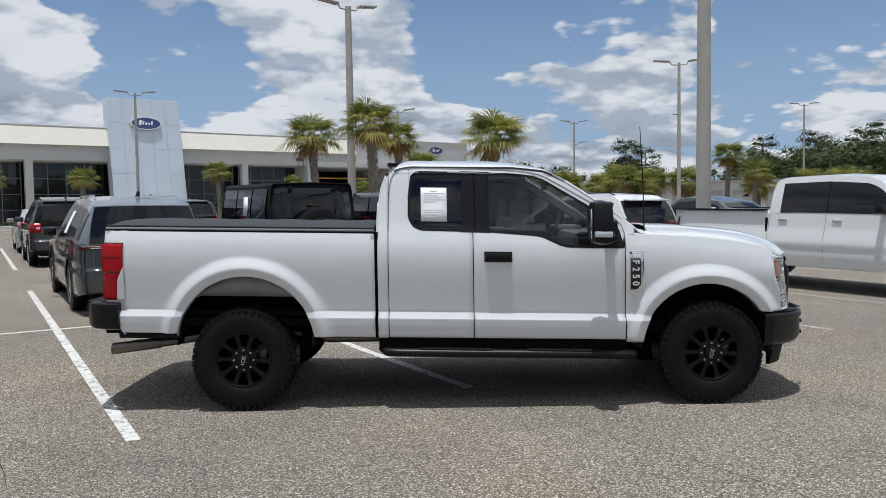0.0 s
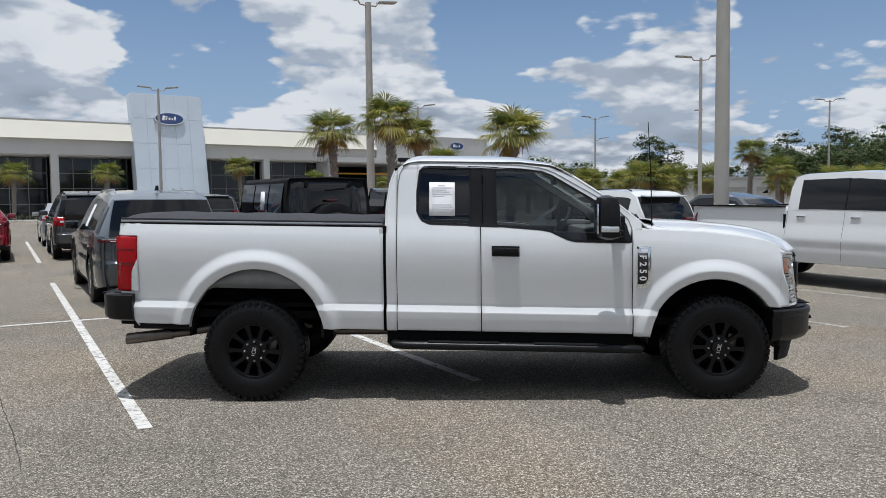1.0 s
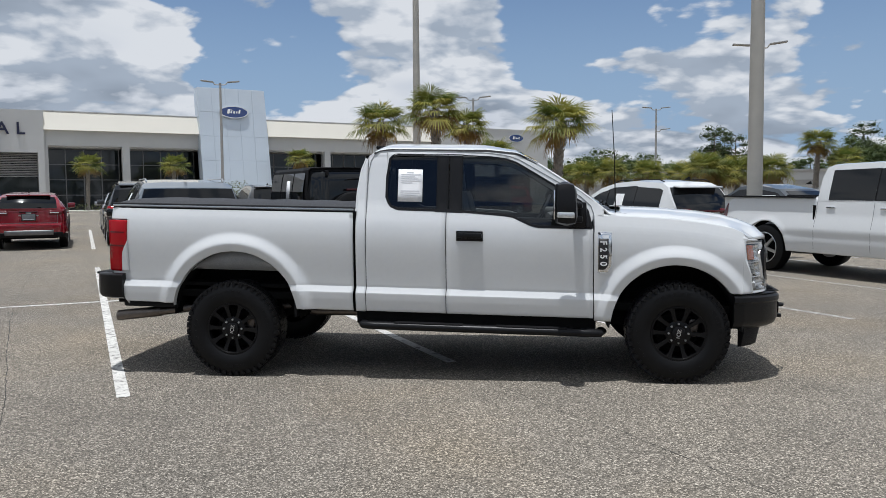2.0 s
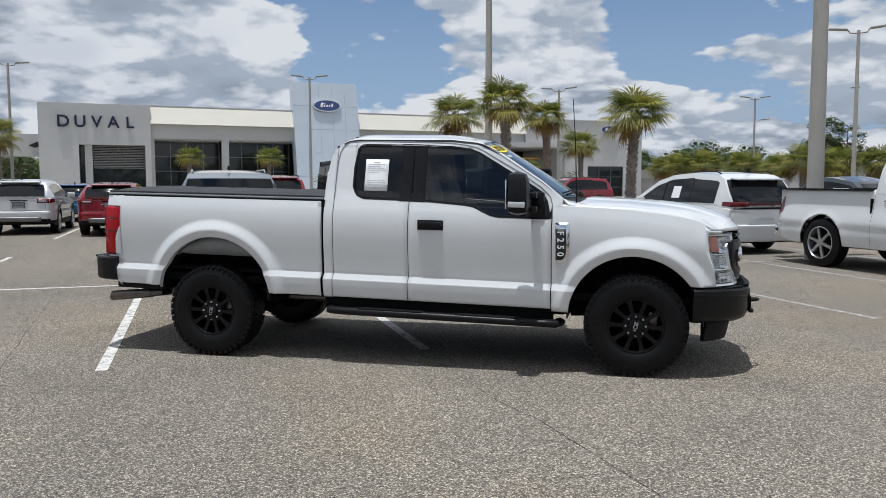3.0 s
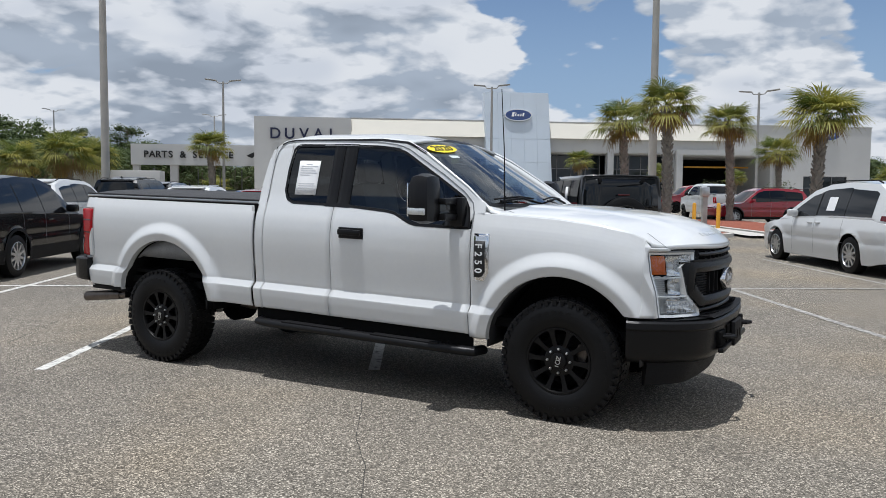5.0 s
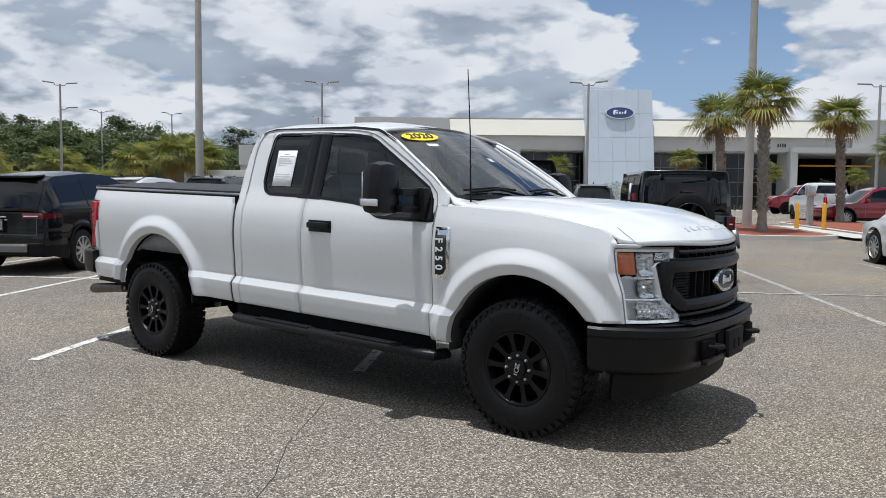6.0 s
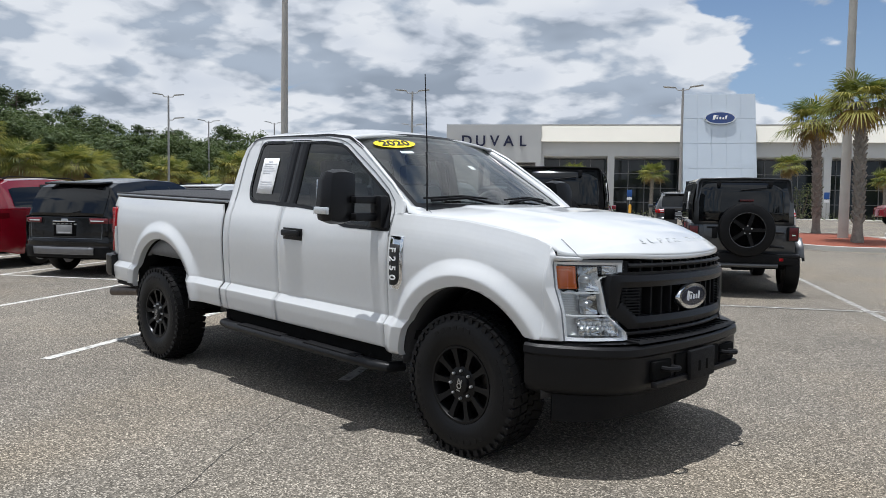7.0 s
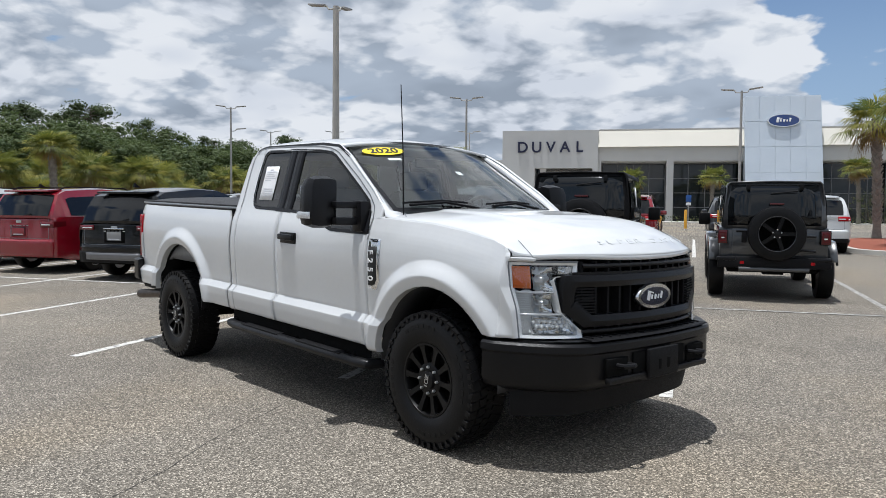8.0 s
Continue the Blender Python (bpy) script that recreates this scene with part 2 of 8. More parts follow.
LIGHT_TINT = glass("lightly_tinted_glass", (0.29, 0.31, 0.305), 1.1)
CLEAR = glass("clear_glass", (0.86, 0.93, 0.90), 1.6)
HEADLINING = material("pale_headlining", (0.42, 0.42, 0.41), 0.9, var=0.08)
DASH = material("grey_dashboard", (0.26, 0.262, 0.262), 0.6, var=0.15, bump=0.2, bump_scale=300)
LENS = glass("clear_lens", (0.9, 0.91, 0.91), 1.2)
PRIVACY = material("privacy_glass", (0.006, 0.007, 0.008), 0.03, var=0.0, spec=0.42)
REDLENS = material("red_lens", (0.36, 0.002, 0.007), 0.22, coat=0.08, spec=0.25, var=0.12, scale=20)
DARKRED = material("dark_red_lens", (0.07, 0.001, 0.002), 0.2, coat=0.4, var=0.08)
DEEPRED = material("deep_red_lens", (0.105, 0.0015, 0.005), 0.14, coat=0.3, var=0.1)
STEELBLUE = material("silver_blue_paint", (0.20, 0.228, 0.255), 0.3, metal=0.5, coat=1.0, var=0.04)
AMBER = material("amber_lens", (0.62, 0.13, 0.015), 0.15, coat=1.0, var=0.06, fine=60)
SILVERING = material("bright_lamp_silver", (0.88, 0.89, 0.90), 0.22, metal=0.45, var=0.08, scale=30)
INNER = material("grey_inner_panel", (0.26, 0.265, 0.27), 0.6, var=0.15)
PAPER = material("white_paper", (0.82, 0.82, 0.82), 0.7, var=0.03)
INK = material("grey_print", (0.56, 0.57, 0.59), 0.8, var=0.1)
YELLOW = material("yellow_sticker", (0.93, 0.72, 0.02), 0.4, var=0.03)
BLACKINK = material("black_print", (0.015, 0.015, 0.015), 0.6, var=0.1)
NAVY = material("dark_navy_enamel", (0.006, 0.012, 0.035), 0.2, coat=0.5, var=0.05)
BLUE = material("blue_enamel", (0.008, 0.035, 0.16), 0.2, coat=1.0, var=0.05)
CLOTH = material("grey_seat_cloth", (0.22, 0.22, 0.225), 0.9, var=0.2, bump=0.3)
VINYL = material("black_vinyl", (0.020, 0.020, 0.022), 0.62, var=0.18, scale=5, bump=0.35, bump_scale=350)
GALV = material("grey_painted_pole", (0.36, 0.35, 0.33), 0.55, var=0.12, scale=3)
CONCRETE_POLE = material("concrete_pole", (0.42, 0.40, 0.36), 0.85, var=0.12, scale=2.5, bump=0.3, bump_scale=60)
CONCRETE = material("concrete", (0.48, 0.46, 0.42), 0.9, var=0.14, scale=1.2, bump=0.3, bump_scale=60)
STUCCO = material("white_stucco", (0.55, 0.545, 0.53), 0.85, var=0.05, scale=0.6, bump=0.15, bump_scale=40)
CREAM = material("cream_fascia", (0.70, 0.665, 0.58), 0.7, var=0.03, scale=0.5)
PANEL = material("silver_metal_panel", (0.60, 0.66, 0.72), 0.38, metal=0.25, var=0.04, scale=0.5)
JOINT = material("dark_joint", (0.16, 0.17, 0.18), 0.8, var=0.1)
MULLION = material("grey_aluminium", (0.20, 0.20, 0.205), 0.4, metal=0.6, var=0.1)
SHOPGLASS = material("dark_shop_glass", (0.015, 0.02, 0.022), 0.04, var=0.3, scale=0.3, spec=0.5)
LETTER = material("dark_blue_letter", (0.012, 0.015, 0.05), 0.4, var=0.05)
BARK = material("palm_bark", (0.235, 0.21, 0.18), 0.95, var=0.35, scale=6, fine=40, bump=0.8, bump_scale=30)
TRUNK = material("tree_bark", (0.13, 0.105, 0.08), 0.95, var=0.3, scale=4, bump=0.6, bump_scale=20)
FROND = leafy("palm_frond", (0.068, 0.110, 0.022), (0.36, 0.33, 0.06), 0.6)
FROND_OLD = leafy("yellow_palm_frond", (0.17, 0.105, 0.045), (0.42, 0.29, 0.07), 0.65)
LEAF = leafy("oak_leaf", (0.060, 0.095, 0.030), (0.115, 0.145, 0.05), 0.7)
PINE = leafy("pine_needle", (0.05, 0.078, 0.03), (0.095, 0.12, 0.05), 0.75)
SHRUB = leafy("shrub_leaf", (0.06, 0.09, 0.03), (0.15, 0.16, 0.06), 0.55)
MULCH = material("red_mulch", (0.23, 0.065, 0.035), 0.95, var=0.4, scale=20, fine=60, bump=1.0, bump_scale=40)
BOLLARD = material("orange_yellow_bollard", (0.72, 0.36, 0.03), 0.5, var=0.1)
SIGNBLUE = material("blue_sign", (0.02, 0.09, 0.32), 0.4, var=0.05)

# ---- shapes ----


class Shape:
    """A mesh in the making: lists of vertices and faces."""

    def __init__(self):
        self.v, self.f = [], []

    def grid(self, p, flip=False, close_u=False):
        p = np.asarray(p, float)
        a, b = p.shape[:2]
        k = len(self.v)
        self.v += [tuple(q) for q in p.reshape(-1, 3)]
        for i in range(a if close_u else a - 1):
            i2 = (i + 1) % a
            for j in range(b - 1):
                q = [k + i * b + j, k + i2 * b + j, k + i2 * b + j + 1, k + i * b + j + 1]
                self.f.append(q[::-1] if flip else q)
        return self

    def box(self, c, s, bevel=0.0, turn=None):
        bm = bmesh.new()
        bmesh.ops.create_cube(bm, size=1)
        bmesh.ops.scale(bm, vec=s, verts=bm.verts)
        if bevel:
            bmesh.ops.bevel(bm, geom=bm.edges[:], offset=bevel, segments=2, profile=0.6, affect="EDGES")
        m = Matrix.Translation(c) @ (turn.to_4x4() if turn else Matrix())
        bmesh.ops.transform(bm, matrix=m, verts=bm.verts)
        return self.take(bm)

    def take(self, bm):
        k = len(self.v)
        bm.verts.index_update()
        self.v += [tuple(q.co) for q in bm.verts]
        self.f += [[k + q.index for q in f.verts] for f in bm.faces]
        bm.free()
        return self

    def lathe(self, profile, c=(0, 0, 0), axis="y", n=32, cap=True):
        """profile: (along the axis, radius) pairs."""
        rows = []
        for i in range(n):
            a = 2 * math.pi * i / n
            row = []
            for t, r in profile:
                q = {"y": (r * math.cos(a), t, r * math.sin(a)), "x": (t, r * math.cos(a), r * math.sin(a)), "z": (r * math.cos(a), r * math.sin(a), t)}[axis]
                row.append((c[0] + q[0], c[1] + q[1], c[2] + q[2]))
            rows.append(row)
        k = len(self.v)
        self.grid(rows, close_u=True)
        if cap:
            m = len(profile)
            self.f.append([k + i * m for i in range(n)])
            self.f.append([k + i * m + m - 1 for i in range(n)][::-1])
        return self

    def tube(self, path, r, n=8, cap=True):
        path = [Vector(p) for p in path]
        rs = r if isinstance(r, (list, tuple)) else [r] * len(path)
        rows, up = [], Vector((0, 0, 1))
        for i, p in enumerate(path):
            d = (path[min(i + 1, len(path) - 1)] - path[max(i - 1, 0)]).normalized()
            if abs(d.dot(up)) > 0.95:
                up = Vector((1, 0, 0)) if abs(d.x) < 0.9 else Vector((0, 1, 0))
            s = d.cross(up).normalized()
            w = s.cross(d)
            rows.append([p + rs[i] * (s * math.cos(2 * math.pi * j / n) + w * math.sin(2 * math.pi * j / n)) for j in range(n + 1)])
        k = len(self.v)
        self.grid(rows)
        if cap:
            self.f.append([k + j for j in range(n)])
            self.f.append([k + (len(path) - 1) * (n + 1) + j for j in range(n)][::-1])
        return self

    def prism(self, outline, a, b, axis="y"):
        """An outline in the other two axes, extruded along one from a to b."""
        k, n = len(self.v), len(outline)
        for t in (a, b):
            for p, q in outline:
                self.v.append({"y": (p, t, q), "x": (t, p, q), "z": (p, q, t)}[axis])
        self.f.append([k + i for i in range(n)])
        self.f.append([k + n + i for i in range(n)][::-1])
        for i in range(n):
            j = (i + 1) % n
            self.f.append([k + i, k + n + i, k + n + j, k + j])
        return self

    def sweep(self, path, section, closed=True):
        """A section of (outwards, up) swept along a plan path of (x, y); outwards is to the right of the way."""
        path = [Vector(p) for p in path]
        rows = []
        for i, p in enumerate(path):
            d = (path[min(i + 1, len(path) - 1)] - path[max(i - 1, 0)]).normalized()
            o = Vector((d.y, -d.x))
            sec = section(i / (len(path) - 1)) if callable(section) else section
            row = [(p.x + o.x * a, p.y + o.y * a, z) for a, z in sec]
            rows.append(row + row[:1] if closed else row)
        k = len(self.v)
        self.grid(rows)
        if closed:
            m = len(rows[0])
            self.f.append([k + j for j in range(m - 1)])
            self.f.append([k + (len(path) - 1) * m + j for j in range(m - 1)][::-1])
        return self

    def apply(self, fn):
        self.v = [tuple(fn(*q)) for q in self.v]
        return self


def mesh_of(name, shape, mat, smooth=35):
    me = bpy.data.meshes.new(name)
    bm = bmesh.new()
    vs = [bm.verts.new(q) for q in shape.v]
    for f in shape.f:
        try:
            bm.faces.new([vs[i] for i in dict.fromkeys(f)]) if len(set(f)) > 2 else None
        except ValueError:
            pass
    if len(vs) < 60000:
        bmesh.ops.remove_doubles(bm, verts=bm.verts, dist=1e-4)
        bmesh.ops.dissolve_degenerate(bm, edges=bm.edges, dist=1e-4)
        bmesh.ops.recalc_face_normals(bm, faces=bm.faces)
    bm.to_mesh(me)
    bm.free()
    me.materials.append(mat)
    if smooth:
        me.shade_smooth()
        me.set_sharp_from_angle(angle=radians(smooth))
    return me


def part(name, shape, mat, parent, label="", smooth=35, thick=0.0, m=None):
    ob = new(name, mesh_of(name, shape, mat, smooth))
    if parent is not None:
        ob.parent = parent
    if m is not None:
        ob.matrix_basis = m
    if thick:
        s = ob.modifiers.new("thickness", "SOLIDIFY")
        s.thickness, s.offset = thick, -1
    return tagged(ob, label) if label else ob


def thing(name, label, category, m, group="", kind=""):
    ob = new(name)
    ob.empty_display_size = 0.2
    ob.matrix_basis = m
    return tagged(ob, label, category, group, kind)


def lerp(x, pts):
    """A line through (x, value) points."""
    return float(np.interp(x, [p[0] for p in pts], [p[1] for p in pts]))


def side_patch(xs, zs, lo, hi, y_of, s=-1, off=0.0, knee=None):
    """A sheet on one flank of a vehicle, between two lines lo(x) and hi(x), at y_of(x, z)."""
    rows = []
    for x in xs:
        a, b = lo(x), hi(x)
        row = []
        for z in zs:
            if knee and z > knee and b > knee:
                z = knee + (z - knee) / (zs[-1] - knee) * (b - knee)
            z = min(max(z, a), max(a, b))
            row.append((x, s * (y_of(x, z) + off), z))
        rows.append(row)
    return Shape().grid(rows, flip=s > 0)


def cosspan(a, b, n):
    return [a + (b - a) * (1 - math.cos(math.pi * i / n)) / 2 for i in range(n + 1)]


def span(a, b, n):
    return [a + (b - a) * i / n for i in range(n + 1)]


def strip(line, width, y_of, s=-1, off=0.002):
    """A narrow band along a line of (x, z) points on a flank."""
    rows = []
    pts = [Vector(p) for p in line]
    for i, p in enumerate(pts):
        d = (pts[min(i + 1, len(pts) - 1)] - pts[max(i - 1, 0)]).normalized()
        o = Vector((-d.y, d.x)) * width / 2
        rows.append([(q.x, s * (y_of(q.x, q.y) + off), q.y) for q in (p - o, p + o)])
    return Shape().grid(rows)


def text_part(name, text, size, depth, mat, parent, m, label="", spacing=1.0, bold=0.0):
    cu = bpy.data.curves.new(name, "FONT")
    cu.body, cu.size, cu.extrude, cu.space_character = text, size, depth, spacing
    cu.align_x, cu.align_y, cu.offset = "CENTER", "CENTER", bold
    tmp = bpy.data.objects.new(name, cu)
    scene.collection.objects.link(tmp)
    me = bpy.data.meshes.new_from_object(tmp.evaluated_get(bpy.context.evaluated_depsgraph_get()))
    bpy.data.objects.remove(tmp)
    me.materials.clear()
    me.materials.append(mat)
    ob = new(name, me)
    if parent is not None:
        ob.parent = parent
    ob.matrix_basis = m
    return tagged(ob, label) if label else ob


# ---- the lie of the land ----
ORIGIN, AXIS_U, AXIS_V, GRADE = Vector((-2.2, 5.4)), Vector((0.855, 0.519)).normalized(), Vector((-0.519, 0.855)).normalized(), 0.0115


def ground_z(x, y):
    """The lot rises gently towards the building."""
    v = (Vector((x, y)) - ORIGIN).dot(AXIS_V)
    if v <= 0:
        return 0.0
    return GRADE * (v * v / 6 if v < 3 else min(v, 48) - 1.5)


def lot(u, v, dz=0.0):
    """A place in the lot's own grid: u across the stalls, v along them."""
    p = ORIGIN + u * AXIS_U + v * AXIS_V
    return Vector((p.x, p.y, ground_z(p.x, p.y) + dz))


HEADING = math.degrees(math.atan2(AXIS_V.y, AXIS_V.x))


def parked(u, v, back=False, turn=0.0):
    """The pose of a vehicle whose rear axle stands at (u, v), nose along +v, or along -v."""
    p = lot(u, v)
    return pose(p.x, p.y, p.z, 0, (1 if back else -1) * math.degrees(math.atan(GRADE)) * (1 if v > 2 else 0), HEADING + (180 if back else 0) + turn)

# ---- ground ----


def band(v0, v1, u0, u1, lift, step=4.0):
    """A sheet over a rectangle of the lot grid, following the lie of the land."""
    n, k = max(1, int(abs(v1 - v0) / step)), max(1, int(abs(u1 - u0) / 60))
    return Shape().grid([[lot(u0 + (u1 - u0) * j / k, v0 + (v1 - v0) * i / n, lift) for j in range(k + 1)] for i in range(n + 1)])


g = Shape()
vs = [-1500, -400, -100, -30, -10, -4, 0, 0.7, 1.4, 2.1, 2.8, 4, 8, 16, 24, 32, 40, 46, 48, 52, 70, 120, 400, 1800]
us = [-1800, -400, -120, -60, -30, -12, 0, 12, 30, 60, 120, 400, 1800]
g.grid([[lot(u, v) for u in us] for v in vs], flip=True)
ground = part("ground", g, ASPHALT, None, smooth=30)
tagged(ground, "worn light grey asphalt parking lot with exposed aggregate", "ground", kind="structure")


def lot_line(u, v0, v1, w=0.10):
    ob = part("parking_line", band(v0, v1, u - w / 2, u + w / 2, 0.004, 0.8), LINE if u < 8 else LINE_OLD, None, smooth=0)
    return tagged(ob, "worn white painted parking line on asphalt", "parking line", "parking lines", "structure")


for u, v0 in ((-11.6, 0), (-8.75, 0), (-5.85, 0), (-2.95, 0), (0.0, 0), (2.83, 0), (5.45, 0.24), (8.3, 0), (11.3, 0), (14.2, 0), (17.0, 0)):
    lot_line(u, v0, 11.2)
for u0, u1, paint_ in ((-14.5, 3.0, LINE), (3.0, 17.0, LINE_OLD)):
    ob = part("parking_line", band(5.72, 5.82, u0, u1, 0.007), paint_, None, smooth=0)
    tagged(ob, "long worn white line between two rows of stalls", "parking line", "parking lines", "structure")
for u in (-11.6, -8.75, -5.85, -2.95, 0.0, 2.83, 5.66):
    lot_line(u, 16.6, 27.5)



def crack(points, w, seed):
    """A thin wandering crack in the asphalt, filled with dark dirt."""
    rng = random.Random(seed)
    pts = []
    for (u0, v0), (u1, v1) in zip(points, points[1:]):
        n = max(2, int(math.hypot(u1 - u0, v1 - v0) / 0.05))
        pts += [(u0 + (u1 - u0) * i / n, v0 + (v1 - v0) * i / n) for i in range(n)]
    rows, off = [], 0.0
    for u, v in pts:
        off = off * 0.9 + rng.uniform(-0.004, 0.004)
        h = w * rng.uniform(0.25, 1.0) / 2
        rows.append([lot(u + off - h, v, 0.003), lot(u + off + h, v, 0.003)])
    ob = part("crack", Shape().grid(rows, flip=True), CRACK, None, smooth=0)
    tagged(ob, "thin dark crack in the asphalt", "crack", "cracks in the asphalt", "structure")


crack([(2.86, 0.0), (2.79, -0.7), (2.82, -1.9), (2.9, -2.4), (3.0, -4.5)], 0.007, 1)
crack([(-1.2, 11.4), (-1.15, 6.0), (-1.1, 4.3), (-0.95, 2.0), (-0.85, 0.6), (-0.8, -0.6)], 0.010, 2)
crack([(-4.4, 0.2), (-1.0, 0.35), (0.0, 0.1)], 0.006, 3)
crack([(8.2, -3.0), (8.3, 0.0), (8.2, 3.0)], 0.008, 4)

# ---- the dealership ----
FACE = Vector((0.807, 0.59)).normalized()
FACE_DEG = math.degrees(math.atan2(FACE.y, FACE.x))
CORNER = Vector((-47.2, 56.5))
BASE = 0.45
FM = pose(CORNER.x, CORNER.y, BASE, 0, 0, FACE_DEG)
# along the front x, into the building +y, up z (from BASE)
house = thing("dealership_building", "long white car dealership with cream fascia and dark shop windows", "building", FM)
ROOF = 9.0 - BASE


def wall_piece(name, x0, x1, y0, y1, z0, z1, mat, label="", parent=None, bevel=0.0):
    return part(name, Shape().box(((x0 + x1) / 2, (y0 + y1) / 2, (z0 + z1) / 2), (x1 - x0, y1 - y0, z1 - z0), bevel), mat, parent or house, label, smooth=0)


# solid end with the name, and its return to the louvred entry
wall_piece("wall", 0.0, 3.1, 0.0, 30.0, 0, ROOF, STUCCO, "plain white stucco end wall")
wall_piece("wall", 3.1, 9.0, 0.0, 30.0, 5.45 - BASE, ROOF, STUCCO)
wall_piece("wall", 8.5, 9.0, 0.0, 2.5, 0, 5.45 - BASE, STUCCO)
wall_piece("wall", 3.1, 8.5, 1.6, 1.9, 0, 5.45 - BASE, SHOPGLASS, "dark entry glazing")
for i in range(14):
    z = 3.45 - BASE + i * 0.145
    part("louver_slat", Shape().box((6.35, 0.9, z), (4.3, 0.12, 0.035), turn=Matrix.Rotation(radians(30), 3, "X")), GALV, house, smooth=0)
wall_piece("pillar", 3.55, 4.15, 0.5, 1.0, 0, 5.45 - BASE, STUCCO)
# long fascia, soffit band and deep shade behind
L1 = 62.2
part("fascia", Shape().prism([(0.62, ROOF), (0.95, ROOF), (0.5, 7.4 - BASE), (-0.12, 7.4 - BASE)], 9.0, 47.0, "x"), CREAM, house, "cream sunlit metal fascia", smooth=0)
wall_piece("gutter", 9.0, 47.0, 0.58, 1.0, ROOF, ROOF + 0.09, STUCCO)
wall_piece("soffit_band", 9.0, 47.0, 0.35, 0.8, 6.1 - BASE, 7.4 - BASE, STUCCO, "grey-white band under the fascia")
wall_piece("roof", 0.0, L1, 0.5, 30.0, ROOF - 0.5, ROOF - 0.3, STUCCO)
wall_piece("ceiling_slab", 9.0, 47.0, 0.8, 3.2, 6.0 - BASE, 6.15 - BASE, STUCCO)
for x in (15.5, 34.6):
    wall_piece("column", x - 0.32, x + 0.32, 0.3, 0.94, 0, 6.1 - BASE, STUCCO, "square white column", bevel=0.02)
wall_piece("column", 9.0, 9.3, 0.3, 0.94, 0, 6.1 - BASE, STUCCO)
wall_piece("column", 41.25, 41.9, -0.2, 0.44, 0, 6.4 - BASE, STUCCO, "square white column", bevel=0.02)


def shop_window(x0, x1, z1, y, cols, rows):
    w = part("window", Shape().box(((x0 + x1) / 2, y + 0.03, z1 / 2), (x1 - x0, 0.03, z1)), SHOPGLASS, house, smooth=0)
    for i in range(cols + 1):
        x = x0 + (x1 - x0) * i / cols
        part("mullion", Shape().box((x, y - 0.02, z1 / 2), (0.07, 0.08, z1)), MULLION, w, smooth=0)
    for k in range(rows + 1):
        z = 0.04 + (z1 - 0.08) * k / rows
        part("transom", Shape().box(((x0 + x1) / 2, y - 0.025, z), (x1 - x0, 0.07, 0.06)), MULLION, w, smooth=0)


for x0, x1, cols in ((9.3, 15.2, 4), (15.8, 21.9, 4), (28.3, 34.3, 4), (34.9, 41.2, 5)):
    shop_window(x0, x1, 6.0 - BASE, 2.9, cols, 4)
# right-hand block: service lane, then plain wall
wall_piece("wall", 47.0, 62.2, 0.0, 0.4, 6.0 - BASE, ROOF, STUCCO, "plain white stucco wall")
wall_piece("wall", 51.9, 62.2, 0.0, 0.4, 4.0 - BASE, 6.0 - BASE, STUCCO)
wall_piece("wall", 51.9, 54.9, 0.0, 0.4, 0, 4.0 - BASE, STUCCO)
wall_piece("wall", 59.7, 62.2, 0.0, 0.4, 0, 4.0 - BASE, STUCCO)
wall_piece("wall", 61.8, 62.2, 0.4, 30.0, 0, ROOF, STUCCO)
shop_window(54.9, 59.7, 4.0 - BASE, 0.2, 3, 3)
# the shade deep in the lane is painted: its back wall is near black
wall_piece("wall", 41.9, 51.9, 9.0, 9.4, 0, 6.0 - BASE, DARK, "back wall of the service lane, painted near black as shade")
wall_piece("wall", 51.5, 51.9, 0.4, 9.0, 0, 6.0 - BASE, STUCCO)
wall_piece("wall", 41.2, 41.5, 0.5, 9.0, 0, 6.0 - BASE, STUCCO)
wall_piece("ceiling_slab", 41.5, 51.9, 0.4, 9.0, 5.95 - BASE, 6.05 - BASE, STUCCO)
wall_piece("beam", 43.5, 50.5, 3.0, 3.2, 4.85 - BASE, 5.0 - BASE, BOLLARD, "yellow clearance beam")
wall_piece("portal", 41.3, 52.2, -0.3, 0.0, 6.0 - BASE, 6.5 - BASE, STUCCO)
wall_piece("parapet", 47.0, 62.25, -0.05, 0.45, ROOF, ROOF + 0.1, STUCCO)
wall_piece("wall", 0.0, L1, 29.6, 30.0, 0, ROOF - 0.3, STUCCO)
# the number over the service lane is three plain bars
for i in range(4):
    part("number_bar", Shape().box((40.2 + i * 0.22, 0.33, 6.68 - BASE), (0.12, 0.05, 0.34)), LETTER, house, smooth=0)

# the tall metal-clad tower
def leaning(x, y, z):
    return x, y + 0.14 * (z - 9.0 + BASE), z


tower = part("tower", Shape().prism([(21.9, 0), (28.3, 0), (28.05, 11.75 - BASE), (21.8, 11.75 - BASE)], -0.45, 1.2, "y").apply(leaning), PANEL, house, "tall silver metal-clad entrance tower leaning back", smooth=0)
for i in range(5):
    for k in range(5):
        a0, a1 = 21.84 + i * 1.262, 21.84 + (i + 1) * 1.262 - 0.04
        z0, z1 = k * 2.26, (k + 1) * 2.26 - 0.03
        part("metal_panel", Shape().box(((a0 + a1) / 2 - (0.02 * k), -0.47, (z0 + z1) / 2), (a1 - a0, 0.03, z1 - z0), 0.006).apply(leaning), PANEL, tower, smooth=0)
oval_m = pose(24.98, -0.47, 9.5 - BASE, 90 - 8.0, 0, 0)


